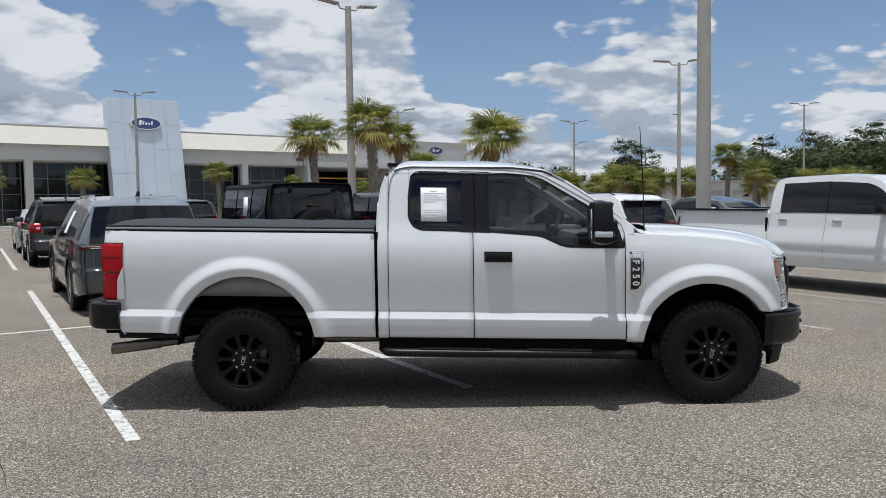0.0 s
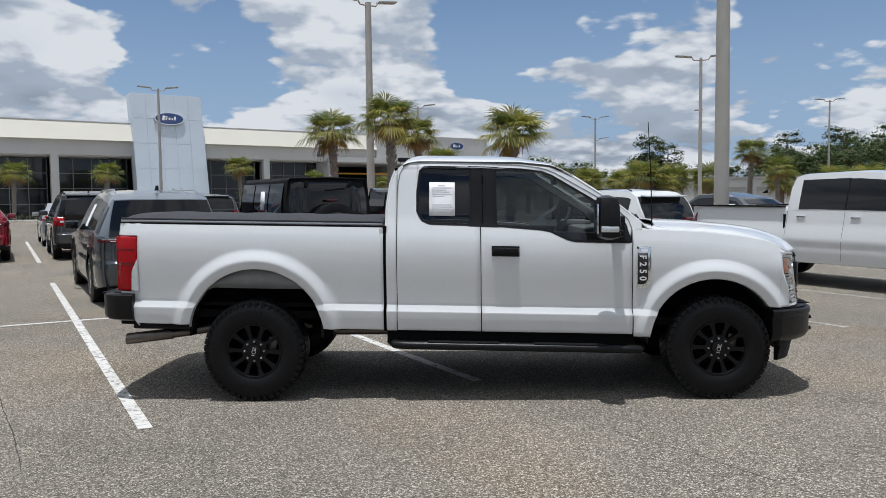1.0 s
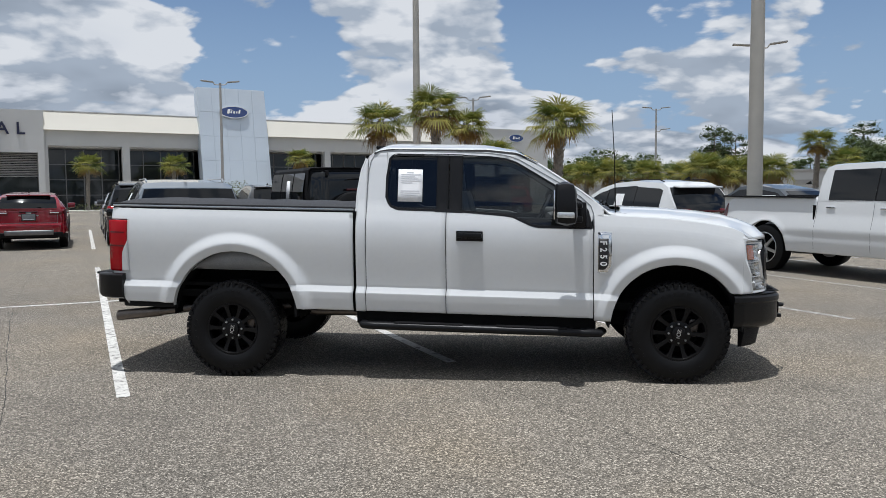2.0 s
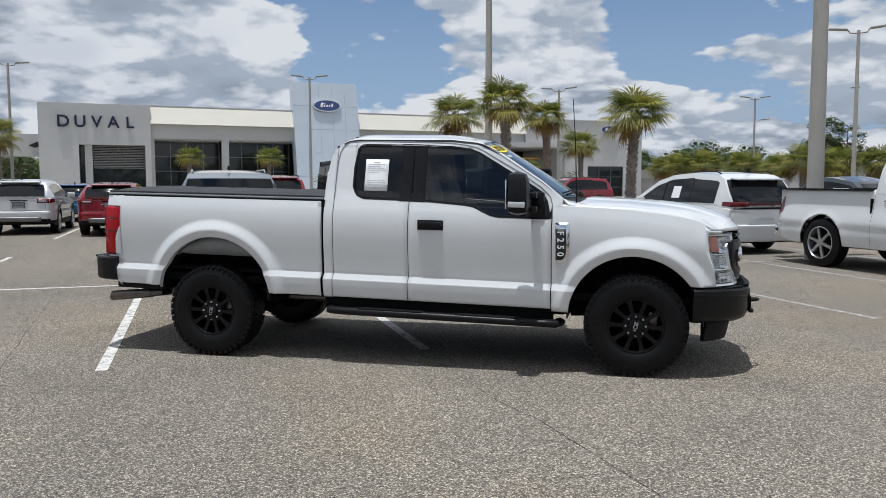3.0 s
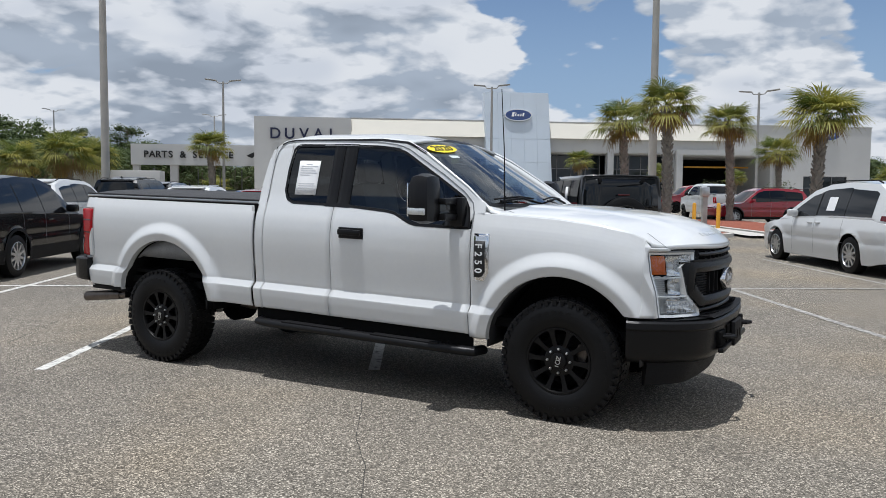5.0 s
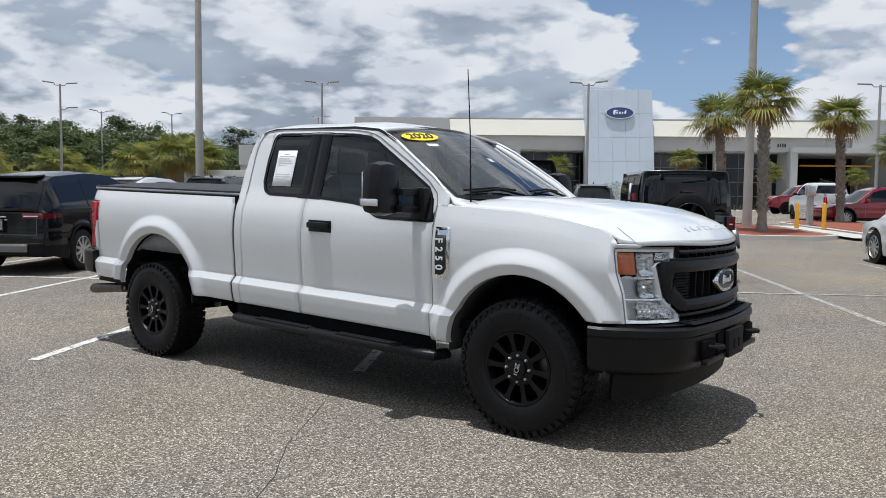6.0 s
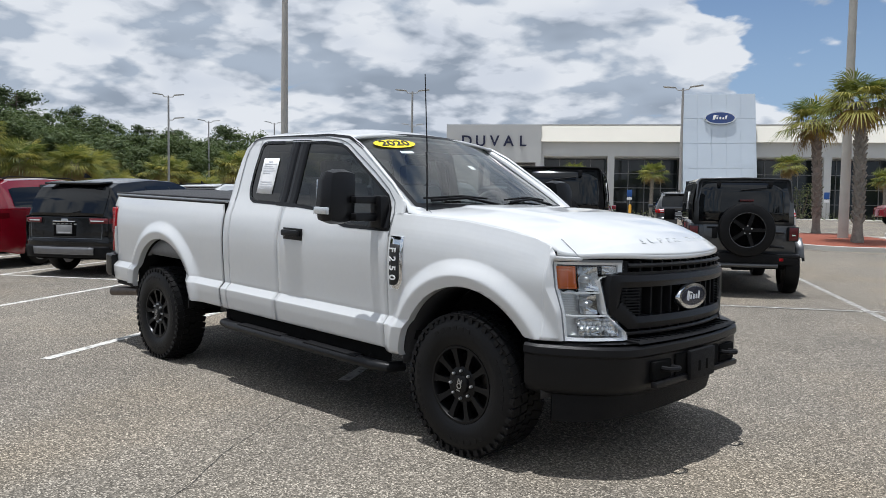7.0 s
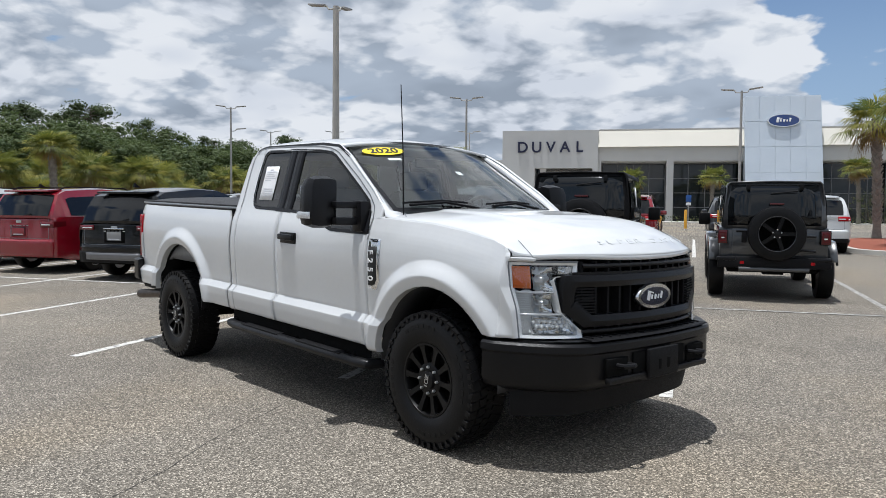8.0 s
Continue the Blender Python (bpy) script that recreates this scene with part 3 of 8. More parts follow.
def oval_sign(parent, m, w, h, depth, enamel=None):
    """A blue oval sign with a pale rim; its lettering is a plain bar."""
    def disc(rx, ry, z0, z1):
        s = Shape().lathe([(z0, 1.0), (z1 * 0.7, 1.0), (z1, 0.96)], axis="z", n=40)
        return s.apply(lambda x, y, z: (x * rx, y * ry, z))
    o = part("oval_sign", disc(w / 2, h / 2, 0, depth), CHROME, parent, "blue oval sign with a bright rim", m=m)
    part("face", disc(w / 2 * (0.93 if w > 1 else 0.84), h / 2 * (0.88 if w > 1 else 0.74), 0, depth + (0.02 if w > 1 else 0.002)), enamel or BLUE, o)
    for x, y, sx, sy in ((-0.19, 0.02, 0.10, 0.42), (-0.10, -0.02, 0.06, 0.22), (0.0, -0.02, 0.07, 0.24), (0.09, -0.02, 0.05, 0.22), (0.18, 0.03, 0.07, 0.36), (-0.13, 0.17, 0.2, 0.06)):
        bar = Shape().box((x * w, y * h, depth + (0.025 if w > 1 else 0.003)), (sx * w * 0.8, sy * h * 0.8, 0.01 if w > 1 else 0.003), 0.003 if w > 1 else 0.0, Matrix.Rotation(radians(-14), 3, "Z"))
        part("script_bar", bar, PAPER, o)
    return o


oval_sign(tower, oval_m, 2.75, 1.2, 0.18)
oval_sign(house, pose(57.55, -0.05, 8.1 - BASE, 90, 0, 0), 2.1, 0.92, 0.14)
for i, ch in enumerate("DUVAL"):
    text_part("letter", ch, 1.42, 0.06, LETTER, house, pose(1.95 + i * 1.33, -0.10, 7.38 - BASE, 90, 0, 0), bold=0.02)

# parts and service wing
WING = thing("service_wing", "low white canopy with dark parts and service lettering", "building", pose(CORNER.x, CORNER.y, BASE, 0, 0, FACE_DEG))


def wing_piece(name, x0, x1, y0, y1, z0, z1, mat, label=""):
    return part(name, Shape().box(((x0 + x1) / 2, (y0 + y1) / 2, (z0 + z1) / 2), (x1 - x0, y1 - y0, z1 - z0)), mat, WING, label, smooth=0)


WH = 6.35
wing_piece("fascia", -11.5, 0.1, 1.5, 2.2, WH - 1.95 - BASE, WH - BASE, STUCCO, "white canopy fascia")
wing_piece("roof", -11.5, 0.1, 2.2, 14.0, WH - 0.7 - BASE, WH - 0.4 - BASE, STUCCO)
wing_piece("column", -8.0, -7.3, 1.7, 2.3, 0, WH - 1.95 - BASE, STUCCO)
wing_piece("column", -11.4, -10.8, 1.7, 2.3, 0, WH - 1.95 - BASE, STUCCO)
for i in range(6):
    wing_piece("mullion", -12.0 + i * 2.3, -11.9 + i * 2.3, 12.0, 12.1, 0, WH - 1.9 - BASE, MULLION)
wing_piece("transom", -12.0, 0.0, 12.0, 12.1, 1.6, 1.7, MULLION)
for i, ch in enumerate("PARTS & SERVICE"):
    if ch != " ":
        text_part("letter", ch, 0.88, 0.05, BLACKINK, WING, pose(-10.1 + i * 0.555, 1.44, WH - 0.98 - BASE, 90, 0, 0), bold=0.015)
part("emblem", Shape().prism([(-1.0, 0.0), (-0.3, 0.35), (0.0, 0.2), (-0.2, -0.05), (-0.5, -0.2)], 1.38, 1.46, "y"), BLACKINK, WING, m=pose(0.1, 0, WH - 1.0 - BASE))

# pavement strip and planting bed along the front
ob = part("pavement", Shape().box((30, -4.2, 0.02), (66, 5.0, 0.22), 0.02), CONCRETE, None, m=FM, smooth=0)
tagged(ob, "pale concrete pavement along the building", "pavement", kind="structure")

# ---- light poles ----


def lamp_pole(x, y, h, arms, deg, r0=0.11, r1=0.07, mat=None, base=0.0, label="tall grey light pole with flat lamp heads"):
    z = ground_z(x, y)
    t = thing("street_lamp", label, "light pole", pose(x, y, z, 0, 0, deg), "light poles of the lot")
    part("pole", Shape().lathe([(base, r0), (h * 0.5, (r0 + r1) / 2), (h, r1)], axis="z", n=12), mat or GALV, t)
    if base:
        part("footing", Shape().lathe([(-0.05, 0.3), (base - 0.03, 0.3), (base, 0.27)], axis="z", n=20), CONCRETE, t, "round concrete footing")
    for a, dz in arms:
        m = pose(0, 0, h + dz, 0, 0, a)
        arm = part("arm", Shape().tube([(0, 0, -0.12), (0.35, 0, -0.10), (0.45, 0, 0.05)], 0.035), mat or GALV, t, m=m)
        part("lamp_head", Shape().box((0.85, 0, 0.10), (0.8, 0.34, 0.07), 0.02, Matrix.Rotation(radians(-6), 3, "Y")), GALV, arm, "flat grey lamp head")
    return t


TWO = ((0, 0), (180, 0))
lamp_pole(-19.5, 50.0, 8.6, TWO, 20)
lamp_pole(-37.1, 42.5, 9.1, TWO, 40)
lamp_pole(-3.1, 55.9, 8.0, TWO, 0)
lamp_pole(12.1, 71.2, 8.6, TWO + ((0, -1.9),), 10)
lamp_pole(33.0, 71.1, 10.0, TWO, -10)
lamp_pole(-56.9, 33.3, 9.5, TWO + ((0, -1.9),), 60)
lamp_pole(12.1, 39.8, 8.5, TWO + ((90, -2.6),), -10, mat=CONCRETE_POLE)
lamp_pole(5.69, 16.95, 9.6, TWO, 30, 0.170, 0.12, CONCRETE_POLE, label="thick concrete light pole, close by")
lamp_pole(-3.6, 31.1, 9.3, TWO, 35, 0.17, 0.12, CONCRETE_POLE, label="concrete light pole in a mulched island")
lamp_pole(-22.4, 21.5, 9.7, ((0, 0), (90, 0)), 120, 0.17, 0.12, CONCRETE_POLE)
lamp_pole(-58.8, 62.9, 9.6, TWO, 40)
lamp_pole(-82.0, 60.0, 11.0, TWO, 70)
lamp_pole(-78.0, 48.5, 10.0, TWO, 70)

# ---- the white pickup ----
TRUCK = pose(-1.617, 7.17, 0.0, 0, 0, 0.3)
pickup = thing("pickup_truck", "white extended-cab heavy pickup with black wheels and tonneau cover", "pickup truck", TRUCK)
RAKE = 0.025
SEC = [(0.30, 0.93), (0.585, 0.952), (0.62, 0.972), (0.70, 0.985), (0.760, 0.988), (0.763, 0.987), (0.807, 0.945), (0.812, 0.944), (1.10, 0.963), (1.22, 0.963), (1.32, 0.951), (1.40, 0.932), (1.445, 0.91), (1.47, 0.893), (1.94, 0.762), (1.99, 0.735), (2.1, 0.68)]


def smooth01(t):
    t = min(max(t, 0.0), 1.0)
    return t * t * (3 - 2 * t)


R_ARCH, F_ARCH = (0.02, 0.53, 0.555), (3.745, 0.535, 0.53)


def flank(z):
    """The flank's section, rounded off above the ledge."""
    if not 0.815 < z < 1.93:
        return lerp(z, SEC)
    return sum(lerp(max(0.815, z + d), SEC) for d in (-0.075, -0.05, -0.025, 0, 0.025, 0.05, 0.075)) / 7


def truck_y(x, z):
    """Half width of the pickup's flank at x and nominal height z."""
    zz = z
    if x > 3.1 and z > 1.05:
        zz = z + (1.462 - fender_hi(x)) * smooth01((z - 1.05) / 0.22)
    y = flank(zz)
    if x > 3.95:
        y -= 0.058 * min(max((x - 3.95) / 0.42, 0), 1.4) ** 2.2
    if x < -0.85:
        y -= 0.05 * ((-0.85 - x) / 0.28) ** 2
    for cx, cz, r in (R_ARCH, F_ARCH):
        d = math.hypot(x - cx, (z - cz) * 1.0)
        if z > 0.5:
            ramp = min(max((d - r - 0.062) / 0.098, 0), 1)
            lip = 0.047 * (1 - (0.6 * ramp + 0.4 * smooth01(ramp))) - 0.34 * min(max(r + 0.066 - d, 0), 0.07)
            lip *= smooth01((z - 0.50) / 0.12)
            y = y + lip - max(0, (y - 0.962)) * 0.5 * smooth01((r + 0.17 - d) / 0.05)
    return y


def arch(x, c, base):
    cx, cz, r = c
    d = abs(x - cx)
    return base if d >= r else max(base, cz + math.sqrt(max(r * r - d * d, 0)))


def raked(shape):
    return shape.apply(lambda x, y, z: (x, y, z - RAKE * x))


def tpart(name, shape, mat, label="", parent=None, smooth=35, thick=0.0):
    return part(name, raked(shape), mat, parent or pickup, label, smooth, thick)


ZS = sorted(set([round(0.56 + 0.0125 * i, 4) for i in range(118) if not 0.755 < 0.56 + 0.0125 * i < 0.815] + [0.760, 0.763, 0.807, 0.812, 1.445]))


def arch_xs(a, b, c, n=64):
    """Columns from a to b, crowded at the two ends of a wheel arch."""
    cx, cz, r = c
    return sorted(set(span(a, cx - r, 16) + cosspan(cx - r, cx + r, n) + [cx - r + 0.002, cx + r - 0.002, cx - r - 0.002, cx + r + 0.002] + span(cx + r, b, 16)))


def bed_lo(x):
    return arch(x, R_ARCH, 0.605 + (0.02 if x < -0.5 else 0))


def bed_hi(x):
    return 1.443


def fender_hi(x):
    return lerp(x, [(3.0, 1.462), (3.3, 1.455), (3.7, 1.44), (4.0, 1.408), (4.2, 1.372), (4.28, 1.338), (4.32, 1.310), (4.40, 1.272)])


def door_hi(x):
    return lerp(x, [(1.0, 1.475), (1.334, 1.475), (1.336, 1.60), (1.345, 1.55), (1.38, 1.50), (1.44, 1.475), (1.86, 1.47), (2.34, 1.445), (2.42, 1.43), (2.56, 1.362), (2.62, 1.352), (3.04, 1.345), (3.09, 1.40), (3.14, 1.47)])


def upper_hi(x):
    """Outer line of roof rail and windscreen pillar."""
    return lerp(x, [(1.09, 1.60), (1.12, 1.80), (1.17, 1.92), (1.24, 1.975), (1.34, 1.995), (2.2, 1.998), (2.45, 1.975), (2.62, 1.895), (3.0, 1.652), (3.19, 1.50), (3.25, 1.46)])


def win_hi(x):
    return lerp(x, [(1.335, 1.62), (1.345, 1.86), (1.365, 1.915), (1.41, 1.942), (1.9, 1.938), (2.2, 1.93), (2.36, 1.912), (2.44, 1.885), (2.8, 1.675), (2.98, 1.565), (3.03, 1.50), (3.065, 1.352)])


def win_lo(x):
    return lerp(x, [(1.335, 1.60), (1.345, 1.55), (1.38, 1.50), (1.44, 1.475), (1.86, 1.469), (1.995, 1.466), (2.34, 1.443), (2.42, 1.43), (2.56, 1.366), (2.62, 1.352), (3.065, 1.35)])


for s in (-1, 1):
    # load bed flank, with the notch for the tail lamp
    xs = arch_xs(-0.955, 1.06, R_ARCH)
    b = side_patch(xs, ZS, bed_lo, bed_hi, truck_y, s)
    b2 = side_patch(span(-1.12, -0.955, 8), ZS, lambda x: 1.34, lambda x: 1.443, truck_y, s)
    b3 = side_patch(span(-1.12, -0.955, 8), ZS, lambda x: lerp(x, [(-1.12, 0.87), (-0.955, 0.60)]), lambda x: lerp(x, [(-1.12, 0.88), (-1.0, 0.88), (-0.955, 0.95)]), truck_y, s)
    for o in (b2, b3):
        k = len(b.v)
        b.v += o.v
        b.f += [[k + i for i in f] for f in o.f]
    bed_side = tpart("bed_side", b, WHITE, thick=0.012)
    # arch lip, turned inwards
    for c, a0, a1, base in ((R_ARCH, -3, 183, 0.60), (F_ARCH, 36, 187, 0.58)):
        rows = []
        for i in range(60):
            a = radians(a0 + (a1 - a0) * i / 59)
            x, z = c[0] + c[2] * math.cos(a), max(c[1] + c[2] * math.sin(a), base)
            y = truck_y(x, z)
            rows.append([(x, s * y, z), (x, s * (y - 0.025), z), (x * 0.997 + c[0] * 0.003, s * (y - 0.05), z)])
        tpart("arch_lip", Shape().grid(rows), WHITE)
        liner = []
        for i in range(40):
            a = radians(-1 + 182 * i / 39)
            x, z = c[0] + (c[2] + 0.012) * math.cos(a), c[1] + (c[2] + 0.012) * math.sin(a)
            liner.append([(x, s * 0.93, z), (x, s * 0.60, z)])
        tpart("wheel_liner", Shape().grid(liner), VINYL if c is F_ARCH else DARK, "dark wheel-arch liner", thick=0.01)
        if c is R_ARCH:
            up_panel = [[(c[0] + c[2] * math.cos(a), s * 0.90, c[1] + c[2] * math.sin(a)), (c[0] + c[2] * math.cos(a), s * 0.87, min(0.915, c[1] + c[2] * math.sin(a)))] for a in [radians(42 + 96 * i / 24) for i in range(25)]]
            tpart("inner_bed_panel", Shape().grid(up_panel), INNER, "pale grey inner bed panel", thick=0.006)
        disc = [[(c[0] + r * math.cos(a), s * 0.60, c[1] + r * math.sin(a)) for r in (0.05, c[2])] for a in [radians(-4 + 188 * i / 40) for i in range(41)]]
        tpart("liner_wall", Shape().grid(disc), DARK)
    # cab corner, rear door, front door, fender
    tpart("cab_corner", side_patch(span(1.085, 1.168, 4), ZS, lambda x: 0.60, lambda x: upper_hi(x), truck_y, s), WHITE, thick=0.012)
    rd = tpart("rear_door", side_patch(span(1.174, 1.334, 10) + [1.336, 1.340, 1.345, 1.356, 1.368, 1.38, 1.40, 1.42] + span(1.44, 1.852, 8), ZS, lambda x: 0.605, lambda x: upper_hi(x) if x < 1.335 else door_hi(x), truck_y, s), WHITE, thick=0.012)
    fd = tpart("front_door", side_patch(span(1.859, 3.075, 30), ZS, lambda x: 0.605, lambda x: door_hi(x) if x < 3.04 else 1.345, truck_y, s), WHITE, thick=0.012)
    def front_end(z):
        return lerp(z, [(0.842, 4.366), (1.0, 4.352), (1.12, 4.291), (1.27, 4.285)])

    fen = side_patch(arch_xs(3.083, 4.275, F_ARCH), ZS, lambda x: arch(x, F_ARCH, 0.585) if x < F_ARCH[0] else max(arch(x, F_ARCH, 0.585), 0.842 if x > 4.18 else 0), fender_hi, truck_y, s, 0.0, 1.12)
    rows = [[(4.275 + (front_end(z) - 4.275) * t, s * truck_y(4.275 + (front_end(z) - 4.275) * t, z), z) for t in span(0, 1, 6)] for z in span(0.842, fender_hi(4.28), 26)]
    k = len(fen.v)
    fen.grid(rows, flip=s < 0)
    tpart("front_fender", fen, WHITE, thick=0.012)
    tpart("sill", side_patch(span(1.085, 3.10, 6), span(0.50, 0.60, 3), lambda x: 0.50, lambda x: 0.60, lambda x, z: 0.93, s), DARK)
    # frames round the side windows
    fr = side_patch(span(1.337, 2.36, 30), ZS, win_hi, upper_hi, truck_y, s)
    f3 = side_patch(span(2.36, 3.165, 30), ZS, lambda x: win_hi(x) if x < 3.06 else fender_hi(x) - 0.012, upper_hi, truck_y, s)
    for o in (f3,):
        k = len(fr.v)
        fr.v += o.v
        fr.f += [[k + i for i in f] for f in o.f]
    tpart("door_frame", fr, WHITE, thick=0.02)
    # glass, its black seal, the black post between
    rear_glass = tpart("rear_side_window", side_patch([1.345, 1.35, 1.36, 1.37, 1.38, 1.40, 1.42] + span(1.44, 1.77, 6), ZS, lambda x: win_lo(x) + 0.012, lambda x: win_hi(x) - 0.012, truck_y, s, -0.006), TINT, "dark tinted side glass")
    front_glass = tpart("front_side_window", side_patch(span(1.99, 3.055, 30), ZS, lambda x: win_lo(x) + 0.012, lambda x: win_hi(x) - 0.012, truck_y, s, -0.006), LIGHT_TINT, "lightly tinted side glass")
    for o in (rear_glass, front_glass):
        o.visible_shadow = False
    tpart("door_post", side_patch(span(1.77, 1.872, 3), ZS, win_lo, win_hi, truck_y, s, 0.001), SATIN, "black door post", thick=0.01)
    tpart("door_post", side_patch(span(1.878, 1.99, 3), ZS, win_lo, win_hi, truck_y, s, 0.001), SATIN, "black door post", thick=0.01)
    xs1, xs2 = span(1.34, 1.77, 20), span(1.99, 3.06, 40)
    tpart("window_seal", strip([(x, win_lo(x)) for x in xs1[::-1]] + [(x, win_hi(x)) for x in xs1], 0.020, truck_y, s), SATIN, "black rubber window seal")
    tpart("window_seal", strip([(x, win_hi(x)) for x in xs2] + [(x, win_lo(x)) for x in xs2[::-1]], 0.020, truck_y, s), SATIN, "black rubber window seal")
    for edge_ in (win_lo, win_hi):
        tpart("window_seal", strip([(x, edge_(x)) for x in span(1.76, 2.0, 4)], 0.028, truck_y, s), SATIN)
    tpart("mirror_sail", side_patch(span(2.86, 3.05, 6), ZS, lambda x: win_lo(x) + 0.004, lambda x: min(win_hi(x), lerp(x, [(2.86, 1.36), (2.90, 1.56), (3.06, 1.5)])), truck_y, s, 0.004), SATIN, thick=0.01)
    # rain gutter moulding along the roof
    tpart("roof_moulding", strip([(x, upper_hi(x) - 0.014) for x in span(1.22, 2.62, 30)], 0.018, truck_y, s, 0.003), SATIN, "thin black roof moulding")
    seam_line = [(1.171, 1.47), (1.173, 1.66), (1.180, 1.80), (1.196, 1.885), (1.225, 1.935), (1.275, 1.962), (1.36, 1.972)] + [(x, win_hi(x) + 0.034) for x in span(1.45, 2.40, 16)] + [(2.47, 1.908), (2.80, 1.722), (2.98, 1.605), (3.06, 1.53), (3.082, 1.46), (3.084, 1.36), (3.079, 1.30)]
    fine_line = [(a[0] + (c[0] - a[0]) * k / 6, a[1] + (c[1] - a[1]) * k / 6) for a, c in zip(seam_line, seam_line[1:]) for k in range(6)]
    tpart("door_seam", strip(fine_line, 0.008, truck_y, s, 0.004), JOINT)
    # the dark slots between panels: near-black strips behind them paint their shade
    tpart("gap", Shape().box((1.0725, s * 0.90, 1.02), (0.03, 0.06, 0.86)), DARK)
    tpart("door_slot", side_patch(span(1.15, 1.19, 2), ZS, lambda x: 0.60, lambda x: 1.93, truck_y, s, -0.014), DARK)
    tpart("door_slot", side_patch(span(1.84, 1.88, 2), ZS, lambda x: 0.60, lambda x: 1.46, truck_y, s, -0.014), DARK)
    tpart("door_slot", side_patch(span(3.06, 3.10, 2), ZS, lambda x: 0.60, lambda x: 1.33, truck_y, s, -0.014), DARK)
    # door handles
    hn = tpart("door_handle", Shape().box((2.055, s * 0.962, 1.262), (0.225, 0.012, 0.085), 0.005), SATIN, "black door handle in its dish", parent=fd)
    tpart("grip", Shape().box((2.055, s * 0.985, 1.268), (0.21, 0.026, 0.045), 0.012), SATIN, parent=hn)
    # tail lamp
    tl = side_patch(span(-1.135, -0.962, 8), span(0.885, 1.335, 24), lambda x: lerp(x, [(-1.135, 0.885), (-1.0, 0.885)]), lambda x: 1.332,
                    lambda x, z: truck_y(x, z) + 0.012 - 0.05 * max(0, (x + 1.02) / 0.06) * smooth01((1.12 - z) / 0.1), s)
    tpart("lamp_surround", side_patch(span(-1.012, -0.95, 6), span(0.885, 1.20, 24), lambda x: 0.885, lambda x: lerp(x, [(-1.012, 0.90), (-1.006, 1.03), (-0.99, 1.075), (-0.95, 1.15)]), lambda x, z: truck_y(x, z) + 0.016, s), WHITE, thick=0.02)
    lamp = tpart("tail_lamp", tl, REDLENS, "red tail lamp lens", thick=0.05)
    tpart("reverse_lens", side_patch(span(-1.137, -1.10, 2), span(1.0, 1.12, 2), lambda x: 1.0, lambda x: 1.12, lambda x, z: truck_y(x, z) + 0.014, s), LENS, parent=lamp)
    for z0, z1 in ((1.10, 1.115), (1.22, 1.232)):
        tpart("lens_band", side_patch(span(-1.13, -0.972, 6), span(z0, z1, 1), lambda x: z0, lambda x: z1, lambda x, z: truck_y(x, z) + 0.0135, s), DEEPRED, parent=lamp, smooth=0)
    tpart("lamp_end", Shape().box((-1.125, s * 0.86, 1.11), (0.03, 0.12, 0.44), 0.01), REDLENS, parent=lamp)

# roof, windscreen, back of the cab
rows = []
for x in span(1.155, 2.47, 30):
    w = truck_y(x, upper_hi(x))
    e = upper_hi(x) - 0.004
    crown = 0.078 * smooth01((x - 1.05) / 0.25) * (1 - 0.35 * smooth01((x - 2.0) / 0.47))
    row = []
    for j in range(25):
        t = -1 + j / 12
        row.append((x, w * t, e + crown * (1 - abs(t) ** 2.6)))
    rows.append(row)
tpart("roof", Shape().grid(rows, flip=True), WHITE, thick=0.02)
tpart("third_brake_lamp", Shape().box((1.20, 0, 2.03), (0.14, 0.42, 0.035), 0.012), SATIN, "black high brake lamp housing")


def screen(t, q):
    """A point of the windscreen: t from base to top, q across."""
    x = 3.30 + (2.46 - 3.30) * t
    w = 0.80 + (0.695 - 0.80) * t
    bow = (0.13 - 0.05 * t) * abs(q) ** 2
    return x - bow, q * w, 1.497 + (2.022 - 1.497) * t ** 0.97 - 0.045 * abs(q) ** 2.2 * t


ws = tpart("windscreen", Shape().grid([[screen(t, q) for q in span(-1, 1, 20)] for t in span(0, 1, 12)]), CLEAR, "clear windscreen with dark band")
ws.visible_shadow = False
edge = [[screen(t, q) for t in (0.0, 0.045)] for q in span(-1, 1, 20)]
tpart("screen_edge", Shape().grid(edge).apply(lambda x, y, z: (x, y, z + 0.003)), SATIN, parent=ws)
edge = [[screen(t, q) for t in (0.965, 1.0)] for q in span(-1, 1, 20)]
tpart("screen_edge", Shape().grid(edge).apply(lambda x, y, z: (x, y, z + 0.003)), SATIN, parent=ws)
for q0, q1 in ((-1.0, -0.96), (0.96, 1.0)):
    tpart("screen_edge", Shape().grid([[screen(t, q) for q in (q0, q1)] for t in span(0, 1, 12)]).apply(lambda x, y, z: (x, y, z + 0.003)), SATIN, parent=ws)
def cab_back(q, z, off=0.0):
    return lerp(z, [(1.40, 1.088), (1.60, 1.092), (1.80, 1.121), (1.90, 1.158)]) - off, q * (lerp(z, SEC) - 0.004), z + 0.05 * (1 - q * q) * smooth01((z - 1.7) / 0.2)


